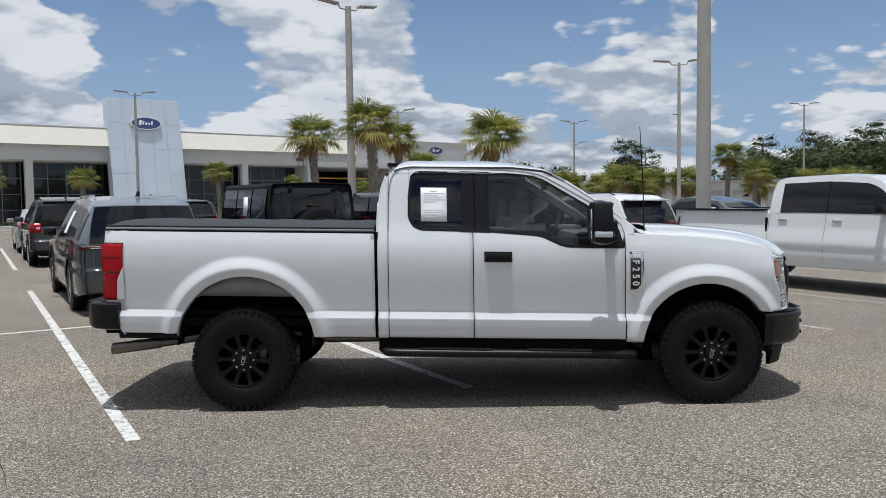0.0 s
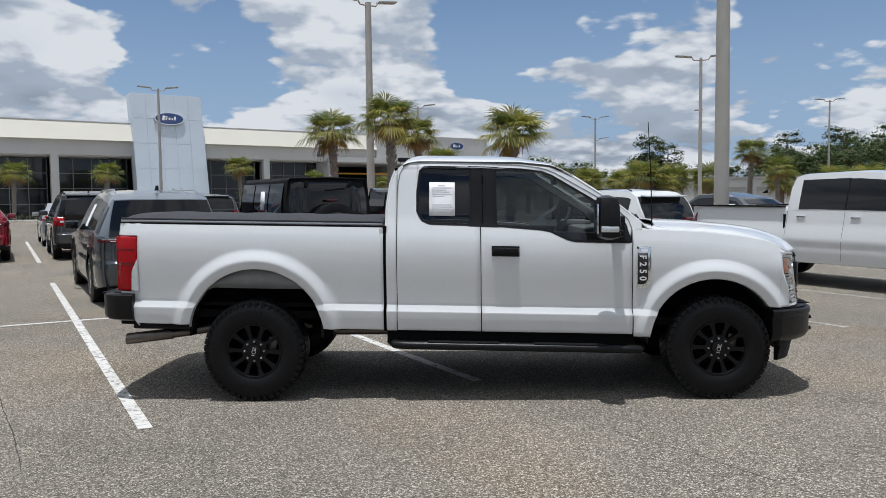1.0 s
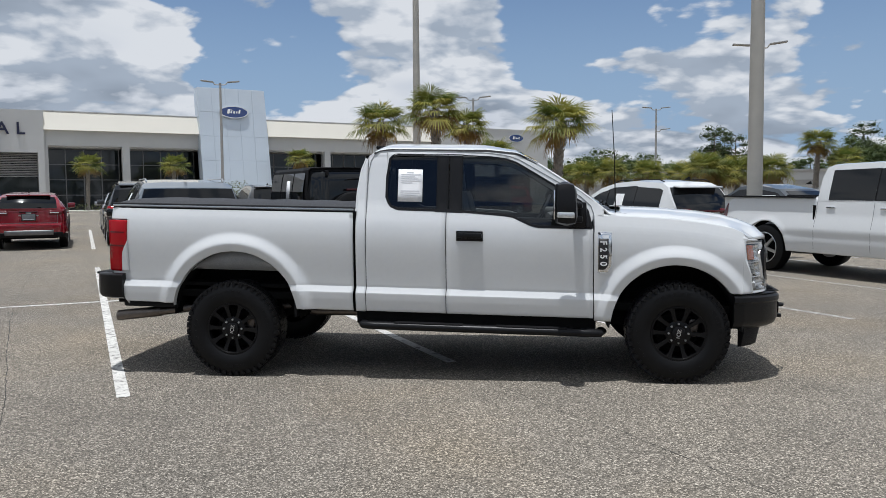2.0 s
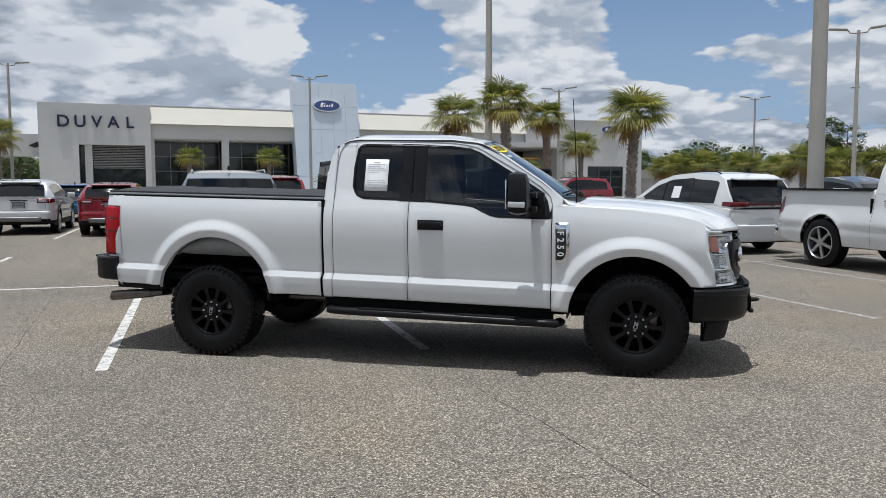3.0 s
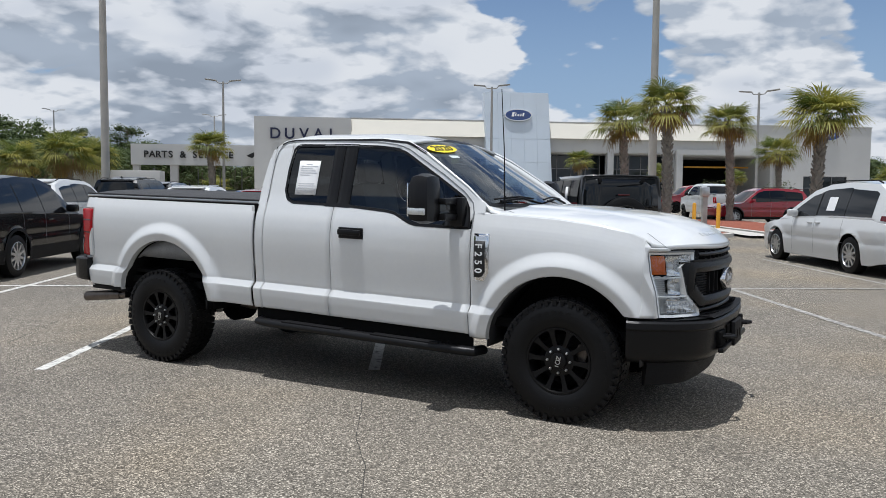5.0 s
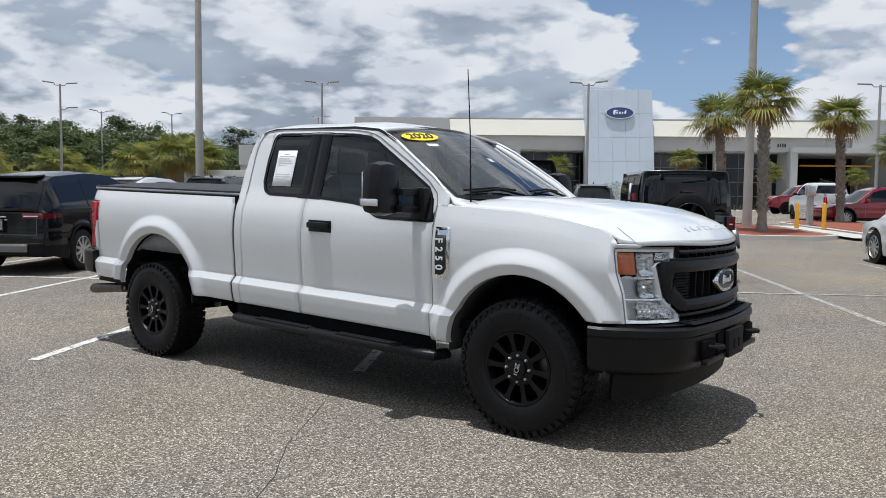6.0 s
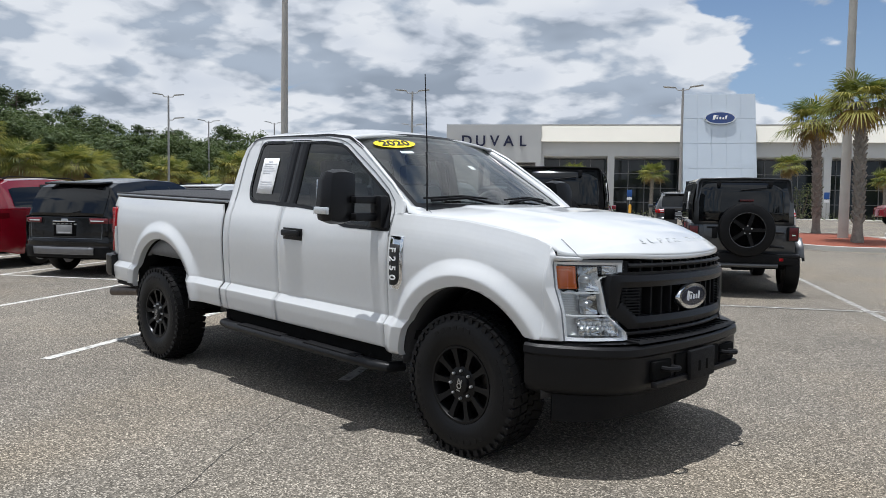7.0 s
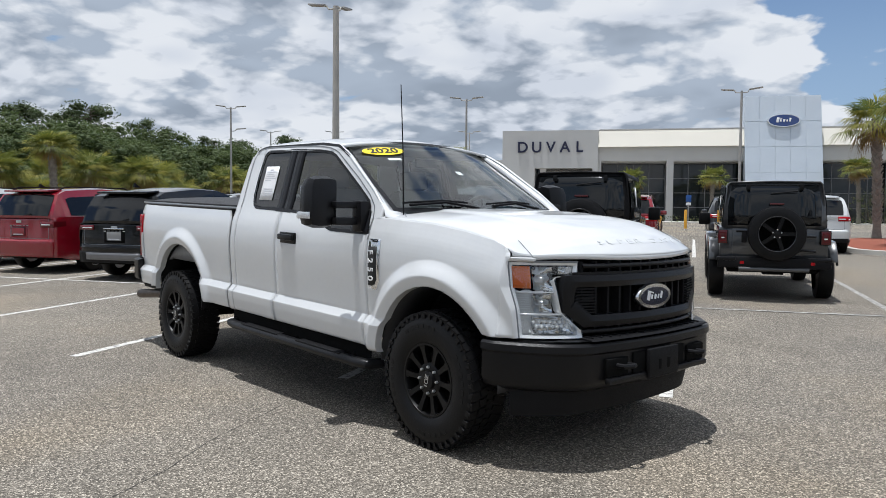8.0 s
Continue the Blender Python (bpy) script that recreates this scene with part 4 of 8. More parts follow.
back = Shape()
for za, zb, spans in ((1.40, 1.52, ((-1, 1),)), (1.52, 1.86, ((-1, -0.72), (0.72, 1))), (1.86, 1.90, ((-1, 1),))):
    for qa, qb in spans:
        back.grid([[cab_back(q, z) for q in span(qa, qb, 8)] for z in span(za, zb, 6)])
tpart("cab_back", back, WHITE, thick=0.015)
tpart("back_window", Shape().grid([[cab_back(q, z, -0.008) for q in span(-0.73, 0.73, 10)] for z in span(1.51, 1.87, 6)]), LIGHT_TINT, "tinted back window").visible_shadow = False
for q in (-0.24, 0.24):
    tpart("window_bar", Shape().grid([[cab_back(q + d, z, 0.004) for d in (-0.012, 0.012)] for z in span(1.52, 1.86, 6)]), SATIN, thick=0.01)
tpart("cowl", Shape().grid([[(x, q * 0.86, 1.492 - 0.035 * abs(q) ** 2.5 - 0.02 * (3.36 - x)) for q in span(-1, 1, 10)] for x in span(3.08, 3.40, 4)]), SATIN, "black plastic cowl", thick=0.01)

# bonnet and fender tops


def nose_x(y):
    """Plan line of the front: the forward edge of the bonnet."""
    a = abs(y)
    return 4.632 - 0.20 * a ** 2 - 0.18 * a ** 4 - 0.114 * a ** 8


def bonnet_z(x, y):
    w = truck_y(min(x, 4.40), fender_hi(x))
    q = min(abs(y) / w, 1.0)
    along = x + (4.632 - nose_x(y)) * smooth01((x - 3.75) / 0.5)
    top = lerp(along, [(3.0, 1.52), (3.3, 1.532), (3.7, 1.525), (4.0, 1.502), (4.25, 1.468), (4.40, 1.434), (4.50, 1.400), (4.56, 1.366), (4.60, 1.330), (4.62, 1.310), (4.632, 1.292)])
    e = min(fender_hi(x), top + 0.004)
    return e + (top - e - 0.012 * smooth01((4.2 - x) / 0.4)) * (1 - q ** 3.2) ** 0.8 + 0.010 * smooth01((0.62 - q) / 0.06) * smooth01((4.62 - along) / 0.25)


rows = []
steps = sorted(set(span(0, 0.9, 34) + span(0.9, 1, 14)))
for t in steps:
    row = []
    for q in span(-1, 1, 64):
        xe = nose_x(q * 0.893)
        xb = 3.10 + (0.27 - 0.10 * q * q) * smooth01((0.93 - abs(q)) / 0.08)
        x = xb + (xe - xb) * t
        w = truck_y(min(x, 4.40), fender_hi(x))
        y = q * w
        row.append((x, y, bonnet_z(x, y)))
    rows.append(row)
tpart("bonnet", Shape().grid(rows, flip=True), WHITE, thick=0.012, smooth=50)
for s in (-1, 1):
    def seam(pts, w):
        rows = []
        for x, y in pts:
            rows.append([(x, s * (y - w), bonnet_z(x, y - w) + 0.0015), (x, s * (y + w), bonnet_z(x, y + w) + 0.0015)])
        tpart("bonnet_seam", Shape().grid(rows), JOINT)

    seam([(3.20 + 0.16 * t, 0.735 + 0.115 * t) for t in span(0, 1, 8)], 0.004)
    seam([(4.27 + 0.13 * t, 0.768 + 0.015 * t) for t in span(0, 1, 14)], 0.003)
for s in (-1, 1):
    rows = []
    for x, h in ((3.29, -0.004), (3.25, 0.006), (3.21, 0.014)):
        yo = truck_y(x, fender_hi(x))
        rows.append([(x, s * 0.785, bonnet_z(x, 0.785) + h), (x, s * yo, fender_hi(x) + h)])
    for t in span(0, 1, 14):
        a = screen(t, s * 1.0)
        x = a[0]
        z = upper_hi(x)
        rows.append([a, (x + 0.004, s * truck_y(x, z), z - 0.004)])
    tpart("windscreen_pillar", Shape().grid(rows), WHITE, thick=0.015)
# raised lettering along the bonnet's front edge
word = "SUPER DUTY"
for i, ch in enumerate(word):
    if ch == " ":
        continue
    y = (i - 4.4) * 0.080
    x = nose_x(y) - 0.075
    z = bonnet_z(x, y) - RAKE * x
    tilt = math.degrees(math.atan2(bonnet_z(x - 0.03, y) - bonnet_z(x + 0.03, y), 0.06))
    turn = -math.degrees(math.atan2(nose_x(y - 0.05) - nose_x(y + 0.05), 0.1)) * -1
    text_part("raised_letter", ch, 0.088, 0.0010, WHITE, pickup, pose(x, y, z, 0, tilt, 0) @ pose(0, 0, 0, 0, 0, 90 + turn) @ Matrix.Diagonal((1.25, 0.62, 1, 1)))

# front face: dark backing, grille, lamps
rows = [[(nose_x(y) - 0.09, y, z) for y in span(-0.86, 0.86, 30)] for z in span(0.80, 1.27, 8)]
tpart("grille_backing", Shape().grid(rows), DARK, thick=0.02)
# the bonnet's edge, turned down and back
rows = []
for q in span(-1, 1, 64):
    x = nose_x(q * 0.893)
    y = q * truck_y(min(x, 4.40), fender_hi(x))
    z = bonnet_z(x, y)
    rows.append([(x, y, z), (x + 0.003, y, z - 0.007), (x + 0.002, y, z - 0.021), (x - 0.004, y * 0.998, z - 0.026), (x - 0.05, y * 0.99, z - 0.026)])
tpart("bonnet_lip", Shape().grid(rows), WHITE, smooth=60)


def front_ring(outline, out, depth, mat, name, parent=None, label=""):
    """A thick frame on the front face: pairs of (y, z) outer and inner outlines."""
    rows = []
    for (y0, z0), (y1, z1) in outline:
        rows.append([(nose_x(y0) - depth, y0, z0), (nose_x(y0) + out - 0.01, y0, z0), (nose_x(y0) * 0.5 + nose_x(y1) * 0.5 + out, (y0 + y1) / 2, (z0 + z1) / 2), (nose_x(y1) + out - 0.015, y1, z1), (nose_x(y1) - depth, y1, z1)])
    return tpart(name, Shape().grid(rows, close_u=True), mat, label, parent)


def rounded_outline(w, z0, z1, cut_top, cut_bottom, inset):
    """Half-hexagon grille outline; inset gives the inner line."""
    pts = []
    top = [(-w + cut_top * 0.3 + 2 * (w - cut_top * 0.3) * i / 20, z1) for i in range(21)]
    right = [(w, z1 - 0.05), (w, (z0 + z1) / 2), (w - 0.01, z0 + cut_bottom * 0.7)]
    bottom = [(w - cut_bottom - 2 * (w - cut_bottom) * i / 20, z0) for i in range(21)]
    left = [(-w + 0.01, z0 + cut_bottom * 0.7), (-w, (z0 + z1) / 2), (-w, z1 - 0.05)]
    zc = (z0 + z1) / 2
    for y, z in top + right + bottom + left:
        k = 1 - inset / w * (1.0 if abs(y) > w * 0.6 else 0.0)
        pts.append((y * k, z + (inset if z < zc else -inset)))
    return pts


outer = rounded_outline(0.665, 0.90, 1.19, 0.05, 0.12, 0.0)
inner = rounded_outline(0.665, 0.90, 1.19, 0.05, 0.12, 0.066)
grille = front_ring(list(zip(outer, inner)), 0.022, 0.05, SATIN, "grille", label="black plastic grille with two bars")


def grille_bar(z0, z1, w, out, name, mat=SATIN, depth=0.04):
    rows = [[(nose_x(y) - depth, y, z1), (nose_x(y) + out - 0.012, y, z1), (nose_x(y) + out, y, z1 - 0.015), (nose_x(y) + out, y, z0 + 0.015), (nose_x(y) + out - 0.012, y, z0), (nose_x(y) - depth, y, z0)] for y in span(-w, w, 30)]
    return tpart(name, Shape().grid(rows), mat, parent=grille)


grille_bar(1.228, 1.252, 0.545, 0.006, "top_bar")
grille_bar(1.192, 1.204, 0.60, -0.004, "thin_bar")
grille_bar(0.862, 0.885, 0.56, 0.012, "lower_bar")
for i in range(13):
    y = -0.54 + 0.09 * i
    tpart("grille_web", Shape().box((nose_x(y) - 0.035, y, 1.065), (0.05, 0.016, 0.40)), TRIM, parent=grille, smooth=0)
for s in (-1, 1):
    rows = [[(nose_x(y) - 0.012, s * y, z) for y in span(0.455, 0.605, 6)] for z in (0.96, 1.132)]
    vent = tpart("vent_panel", Shape().grid(rows), SATIN, parent=grille, thick=0.01)
    for k in range(9):
        z = 0.978 + 0.0165 * k
        rows = [[(nose_x(y) + 0.010, s * y, zz) for y in span(0.462, 0.592, 5)] for zz in (z, z + 0.008)]
        tpart("vent_slat", Shape().grid(rows), TRIM, parent=grille, smooth=0, thick=0.02)
# oval emblem
em = oval_sign(pickup, pose(4.628, 0, 1.052 - RAKE * 4.66, 90, 0, 90), 0.345, 0.150, 0.034, NAVY)
tagged(em, "chrome-rimmed blue oval emblem")

# headlamps
for s in (-1, 1):
    def head_x(y, z):
        return nose_x(y) + (1.05 - z) * 0.12

    zt, zb = 1.257, 0.843

    def lamp_in(z):
        return lerp(z, [(0.843, 0.560), (0.885, 0.565), (0.98, 0.665), (1.165, 0.690), (1.185, 0.670), (1.192, 0.565), (1.257, 0.555)])

    def lamp_out(z):
        return lerp(z, [(0.843, 0.859), (1.0, 0.861), (1.12, 0.877), (1.257, 0.878)])

    levels = sorted(set(span(zb, zt, 20) + [1.165, 1.185, 1.192, 1.12]))

    def lamp_surface(out):
        return Shape().grid([[(head_x(y, z) + out, s * y, z) for y in span(lamp_in(z), lamp_out(z), 12)] for z in levels])

    def patch(y0, y1, z0, z1, out, n=6):
        return Shape().grid([[(head_x(y, z) + out, s * y, z) for y in span(y0, y1, n)] for z in span(z0, z1, 4)])

    def bowl(y0, y1, z0, z1, deep, out):
        """A rectangular dish with a hollow round back."""
        rows = []
        for v in span(-1, 1, 10):
            row = []
            for u in span(-1, 1, 12):
                y, z = (y0 + y1) / 2 + (y1 - y0) / 2 * u, (z0 + z1) / 2 + (z1 - z0) / 2 * v
                row.append((head_x(y, z) + out - deep * (1 - max(abs(u), abs(v)) ** 3), s * y, z))
            rows.append(row)
        return Shape().grid(rows)

    hl = tpart("headlamp", lamp_surface(-0.085), SILVERING, "clear headlamp with amber corner", thick=0.01)
    tpart("lens", lamp_surface(0.004), LENS, parent=hl).visible_shadow = False
    # silver surround and bowls
    rim_rows = []
    loop = [(lamp_in(z), z) for z in levels] + [(lamp_in(zt) + (lamp_out(zt) - lamp_in(zt)) * t, zt) for t in span(0.1, 0.9, 8)] + [(lamp_out(z), z) for z in levels[::-1]] + [(lamp_out(zb) + (lamp_in(zb) - lamp_out(zb)) * t, zb) for t in span(0.1, 0.9, 8)]
    for y, z in loop:
        yi, zi = 0.73 + (y - 0.73) * 0.88, 1.05 + (z - 1.05) * 0.93
        rim_rows.append([(head_x(y, z) - 0.004, s * y, z), (head_x(yi, zi) - 0.012, s * yi, zi), (head_x(yi, zi) - 0.05, s * yi, zi)])
    tpart("surround", Shape().grid(rim_rows, close_u=True), SILVERING, parent=hl)
    amber = tpart("amber_corner", patch(0.795, 0.866, 1.115, 1.235, -0.008), AMBER, "ribbed amber side marker", parent=hl, thick=0.02)
    for k in range(7):
        z = 1.122 + 0.0165 * k
        tpart("rib", patch(0.797, 0.864, z, z + 0.004, -0.004, 3), AMBER, parent=hl, smooth=0)
    for y0, y1, z0, z1 in ((0.690, 0.782, 1.105, 1.232), (0.585, 0.690, 1.195, 1.236), (0.705, 0.785, 0.985, 1.085), (0.600, 0.800, 0.868, 0.962)):
        tpart("reflector", bowl(y0, y1, z0, z1, 0.06, -0.016), CHROME, parent=hl)
    for y, z, r in ((0.735, 1.165, 0.020), (0.742, 1.035, 0.016)):
        tpart("bulb", Shape().lathe([(-0.05, r), (-0.012, r), (0.0, r * 0.6), (0.002, 0.001)], axis="x", n=16).apply(lambda px, py, pz: (head_x(y, z) - 0.018 + px, s * y + py, z + pz)), ALLOY, parent=hl)
    tpart("divider", patch(0.682, 0.865, 1.090, 1.098, -0.014), SILVERING, parent=hl, thick=0.02)
    tpart("divider", patch(0.625, 0.855, 0.968, 0.978, -0.014), SILVERING, parent=hl, thick=0.02)
    for k in range(7):
        z = 1.0 + 0.0125 * k
        tpart("lamp_rib", patch(0.805, 0.852, z, z + 0.005, -0.012, 3), ALLOY, parent=hl, smooth=0, thick=0.01)
    for k in range(14):
        y, z = 0.625 + 0.0245 * (k % 7) + 0.012 * (k // 7), 0.905 + 0.026 * (k // 7)
        tpart("facet", Shape().box((head_x(y, z) - 0.035, s * y, z), (0.02, 0.018, 0.018), 0.004, Matrix.Rotation(radians(40), 3, "X")), SILVERING, parent=hl, smooth=0)
    # dark seal round the lamp
    rows = [[(head_x(y, z) + 0.001, s * y, z), (head_x(y + 0.007, z) + 0.001, s * (y + 0.007), z)] for y, z in [(lamp_out(z), z) for z in levels]]
    tpart("lamp_seal", Shape().grid(rows), JOINT, parent=hl)
    rows = [[(head_x(y, zt) + 0.001, s * y, zt), (head_x(y, zt) + 0.001, s * y, zt + 0.012)] for y in span(0.555, 0.785, 12)]
    tpart("lamp_seal", Shape().grid(rows), JOINT, parent=hl)
    rows = [[(nose_x(y) - 0.03, s * y, 1.285), (nose_x(y) + 0.002, s * y, 1.281), (nose_x(y) + 0.002, s * y, 1.270), (head_x(y, zt) + 0.004, s * y, zt + 0.004), (head_x(y, zt) - 0.03, s * y, zt + 0.003)] for y in span(0.787, 0.889, 10)]
    tpart("fender_strip", Shape().grid(rows), WHITE, smooth=60)
    # painted border between lamp and fender
    rows = []
    for z in sorted(set(levels + [1.265, 1.275, 1.285, 1.293])):
        y0 = lamp_out(min(z, zt)) + 0.007
        xf = front_end(z)
        yf = truck_y(xf, z)
        x0 = lerp(z, [(1.25, head_x(y0, z) + 0.004), (1.275, nose_x(y0) + 0.002)]) if z > 1.25 else head_x(y0, z) + 0.004
        rows.append([(x0 - 0.03, s * (y0 - 0.002), z), (x0, s * y0, z), (x0 * 0.6 + xf * 0.4 + 0.003, s * (y0 * 0.5 + yf * 0.5 + 0.003), z), (xf, s * yf, z)])
    for z in (1.302, 1.311, 1.322, 1.336):
        xe = lerp(z, [(1.293, 4.312), (1.311, 4.302), (1.322, 4.292), (1.336, 4.278)])
        ye, xf = truck_y(xe, z), min(4.284, xe)
        rows.append([(xe - 0.02, s * (ye - 0.02), z), (xe, s * ye, z), (xe * 0.5 + xf * 0.5, s * (ye * 0.5 + truck_y(xf, z) * 0.5 + 0.001), z), (xf, s * truck_y(xf, z), z)])
    tpart("fender_corner", Shape().grid(rows), WHITE, smooth=60)

# front bumper


def bump_x(y):
    return 4.70 - 0.12 * (y / 0.95) ** 2 - 0.30 * max(0, (abs(y) - 0.56) / 0.40) ** 2.0


def bumper_path(out=0.0, n=36):
    pts = []
    for i in range(n + 1):
        a = -1 + 2 * i / n
        y = 0.962 * (1 - (1 - abs(a)) ** 1.6) * (1 if a > 0 else -1)
        x = bump_x(y)
        pts.append((x + out, y))
    return [(4.20, pts[0][1] - 0.012)] + pts + [(4.20, pts[-1][1] + 0.012)]


bp = bumper_path()
bumper = tpart("front_bumper", Shape().sweep(bp, [(-0.09, 0.828), (0.0, 0.823), (0.012, 0.81), (0.014, 0.775), (0.0, 0.76), (0.002, 0.62), (-0.02, 0.575), (-0.06, 0.55), (-0.09, 0.55)]), SATIN, "black front bumper")
tpart("step_pad", Shape().sweep([p for p in bp if abs(p[1]) < 0.60], [(-0.13, 0.845), (0.004, 0.845), (0.012, 0.838), (-0.13, 0.832)]), TRIM, parent=bumper)
for k in range(16):
    y = -0.54 + 0.072 * k
    tpart("pad_rib", Shape().box((4.625 - 0.12 * y * y, y, 0.848), (0.085, 0.012, 0.008)), TRIM, parent=bumper, smooth=0)
tpart("bumper_top", Shape().grid([[(min(4.50, bump_x(y) - 0.05), y, 0.832), (bump_x(y) - 0.02, y, 0.835)] for y in span(-0.9, 0.9, 20)]), SATIN, parent=bumper)
for s in (-1, 1):
    # no hollow is cut: a near-black box paints the shade of the hook pocket
    tpart("hook_pocket", Shape().box((4.675, s * 0.395, 0.682), (0.05, 0.19, 0.105), 0.012), DARK, parent=bumper)
    hook = Shape().tube([(4.63, s * 0.36 - 0.05, 0.69), (4.75, s * 0.36 - 0.05, 0.695), (4.768, s * 0.36, 0.695), (4.75, s * 0.36 + 0.05, 0.69), (4.65, s * 0.36 + 0.05, 0.685)], 0.014)
    tpart("tow_hook", hook, TRIM, "black tow hook", parent=bumper)
    tpart("side_step", Shape().box((4.70, s * 0.30, 0.612), (0.04, 0.40, 0.035), 0.012), SATIN, parent=bumper)
plate = tpart("plate_holder", Shape().box((4.722, 0.0, 0.675), (0.03, 0.30, 0.17), 0.012), TRIM, "empty black plate holder", parent=bumper)
for y in (-0.045, 0.045):
    # near-black blocks on the holder paint the shade of its two slots
    tpart("slot", Shape().box((4.733, y, 0.665), (0.012, 0.028, 0.06), 0.003), DARK, parent=plate)
# a flush near-black plate paints the shade of the recess behind the holder
tpart("centre_recess", Shape().box((4.697, 0.0, 0.675), (0.012, 0.52, 0.15), 0.006), DARK, parent=bumper)
dam = [(4.56 - 0.10 * (y / 0.8) ** 2 - 0.14 * max(0, (abs(y) - 0.55) / 0.31) ** 2, y) for y in span(-0.86, 0.86, 28)]
tpart("air_dam", Shape().sweep(dam, [(0.0, 0.56), (0.01, 0.53), (-0.02, 0.392), (-0.05, 0.388), (-0.05, 0.56)]), TRIM, "matt black lower air dam", parent=bumper)

# rear bumper, tailgate, bed floor, cover
rb = [(-0.99, -0.985), (-1.10, -0.985), (-1.20, -0.95), (-1.27, -0.86), (-1.31, -0.6), (-1.32, 0), (-1.31, 0.6), (-1.27, 0.86), (-1.20, 0.95), (-1.10, 0.985), (-0.99, 0.985)]
rbump = tpart("rear_bumper", Shape().sweep(rb[::-1], [(-0.05, 0.865), (0.0, 0.86), (0.012, 0.85), (0.012, 0.68), (0.0, 0.655), (-0.04, 0.64), (-0.06, 0.64)]), SATIN, "black rear step bumper")
tpart("bumper_top", Shape().box((-1.16, 0, 0.855), (0.26, 1.75, 0.02), 0.004), TRIM, parent=rbump)
tpart("hitch", Shape().box((-1.18, 0, 0.57), (0.30, 0.9, 0.08), 0.01), DARK, parent=rbump)
tpart("tailgate", Shape().box((-1.085, 0, 1.14), (0.07, 1.66, 0.56), 0.02), WHITE)
tpart("bed_floor", Shape().box((0.0, 0, 0.78), (2.14, 1.7, 0.03)), DARK)
tpart("bed_front", Shape().box((1.045, 0, 1.1), (0.03, 1.86, 0.66)), WHITE)
tpart("bed_skirt", Shape().box((-0.77, -0.90, 0.60), (0.50, 0.05, 0.06), 0.015), TRIM)
for s in (-1, 1):
    tpart("bed_rail", Shape().grid([[(x, s * (truck_y(x, 1.443) + 0.003), 1.438), (x, s * (truck_y(x, 1.443) + 0.002), 1.452), (x, s * 0.86, 1.458), (x, s * 0.80, 1.44)] for x in span(-1.12, 1.06, 20)]), SATIN, "black bed rail cap", thick=0.006)
cover = tpart("tonneau_cover", Shape().grid([[(x, q * 0.862, 1.462 + 0.030 * (1 - abs(q) ** 6) + 0.035 * (1 - q * q) - 0.004 * math.cos((x + 1.1) * 17) * (1 - q * q)) for q in span(-1, 1, 16)] for x in span(-1.11, 1.05, 60)]), VINYL, "black vinyl tonneau cover over the bed", thick=0.01)
for s in (-1, 1):
    tpart("cover_rail", Shape().box((-0.03, s * 0.868, 1.461), (2.16, 0.036, 0.018), 0.005), ALLOY, parent=cover)
    tpart("cover_edge", Shape().box((-0.03, s * 0.866, 1.477), (2.16, 0.03, 0.018), 0.006), VINYL, parent=cover)

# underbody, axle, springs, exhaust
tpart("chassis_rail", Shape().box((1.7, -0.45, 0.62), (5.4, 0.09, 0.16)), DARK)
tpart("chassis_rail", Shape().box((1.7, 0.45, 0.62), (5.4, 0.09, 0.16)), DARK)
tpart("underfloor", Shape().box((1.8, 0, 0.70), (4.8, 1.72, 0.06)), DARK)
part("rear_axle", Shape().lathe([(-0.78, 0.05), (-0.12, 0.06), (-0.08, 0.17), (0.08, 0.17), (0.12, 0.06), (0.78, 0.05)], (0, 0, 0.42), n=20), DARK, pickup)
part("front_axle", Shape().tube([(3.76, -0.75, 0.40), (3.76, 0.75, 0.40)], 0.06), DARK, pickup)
# gearbox, shaft, spare tyre, front differential: unseen, added to block light beneath the truck
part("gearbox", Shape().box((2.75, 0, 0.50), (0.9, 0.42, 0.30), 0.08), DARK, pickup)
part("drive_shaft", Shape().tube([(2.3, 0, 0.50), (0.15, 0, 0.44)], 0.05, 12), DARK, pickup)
part("spare_tyre", Shape().lathe([(-0.12, 0.22), (-0.13, 0.36), (-0.08, 0.40), (0.08, 0.40), (0.13, 0.36), (0.12, 0.22)], (-0.62, 0, 0.62), "z", 28), RUBBER, pickup, "unseen tyre added under the bed to block light")
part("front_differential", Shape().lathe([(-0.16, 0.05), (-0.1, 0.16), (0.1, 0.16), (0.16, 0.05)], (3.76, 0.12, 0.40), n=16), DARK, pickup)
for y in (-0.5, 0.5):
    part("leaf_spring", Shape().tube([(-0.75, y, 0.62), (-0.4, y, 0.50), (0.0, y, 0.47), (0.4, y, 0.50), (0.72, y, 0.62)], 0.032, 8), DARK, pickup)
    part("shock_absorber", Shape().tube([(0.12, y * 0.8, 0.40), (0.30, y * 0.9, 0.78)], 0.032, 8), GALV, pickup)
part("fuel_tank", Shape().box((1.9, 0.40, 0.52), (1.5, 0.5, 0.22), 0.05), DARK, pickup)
part("mud_flap", Shape().box((0.56, -0.86, 0.58), (0.02, 0.26, 0.12), 0.004), TRIM, pickup)
ex = Shape().tube([(1.6, -0.5, 0.50), (0.62, -0.5, 0.50), (0.2, -0.62, 0.60), (-0.3, -0.66, 0.58), (-0.62, -0.78, 0.545), (-1.02, -0.93, 0.517)], 0.038, 14)
exhaust = part("exhaust_pipe", ex, STEEL, pickup, "dull steel exhaust pipe")
part("tip", Shape().lathe([(0.0, 0.046), (0.34, 0.046), (0.34, 0.039), (0.02, 0.039)], axis="x", n=20, cap=False).apply(lambda x, y, z: (-1.06 + x, -0.945 + y + x * 0.36, 0.515 + z + x * 0.07)), STEEL, exhaust)

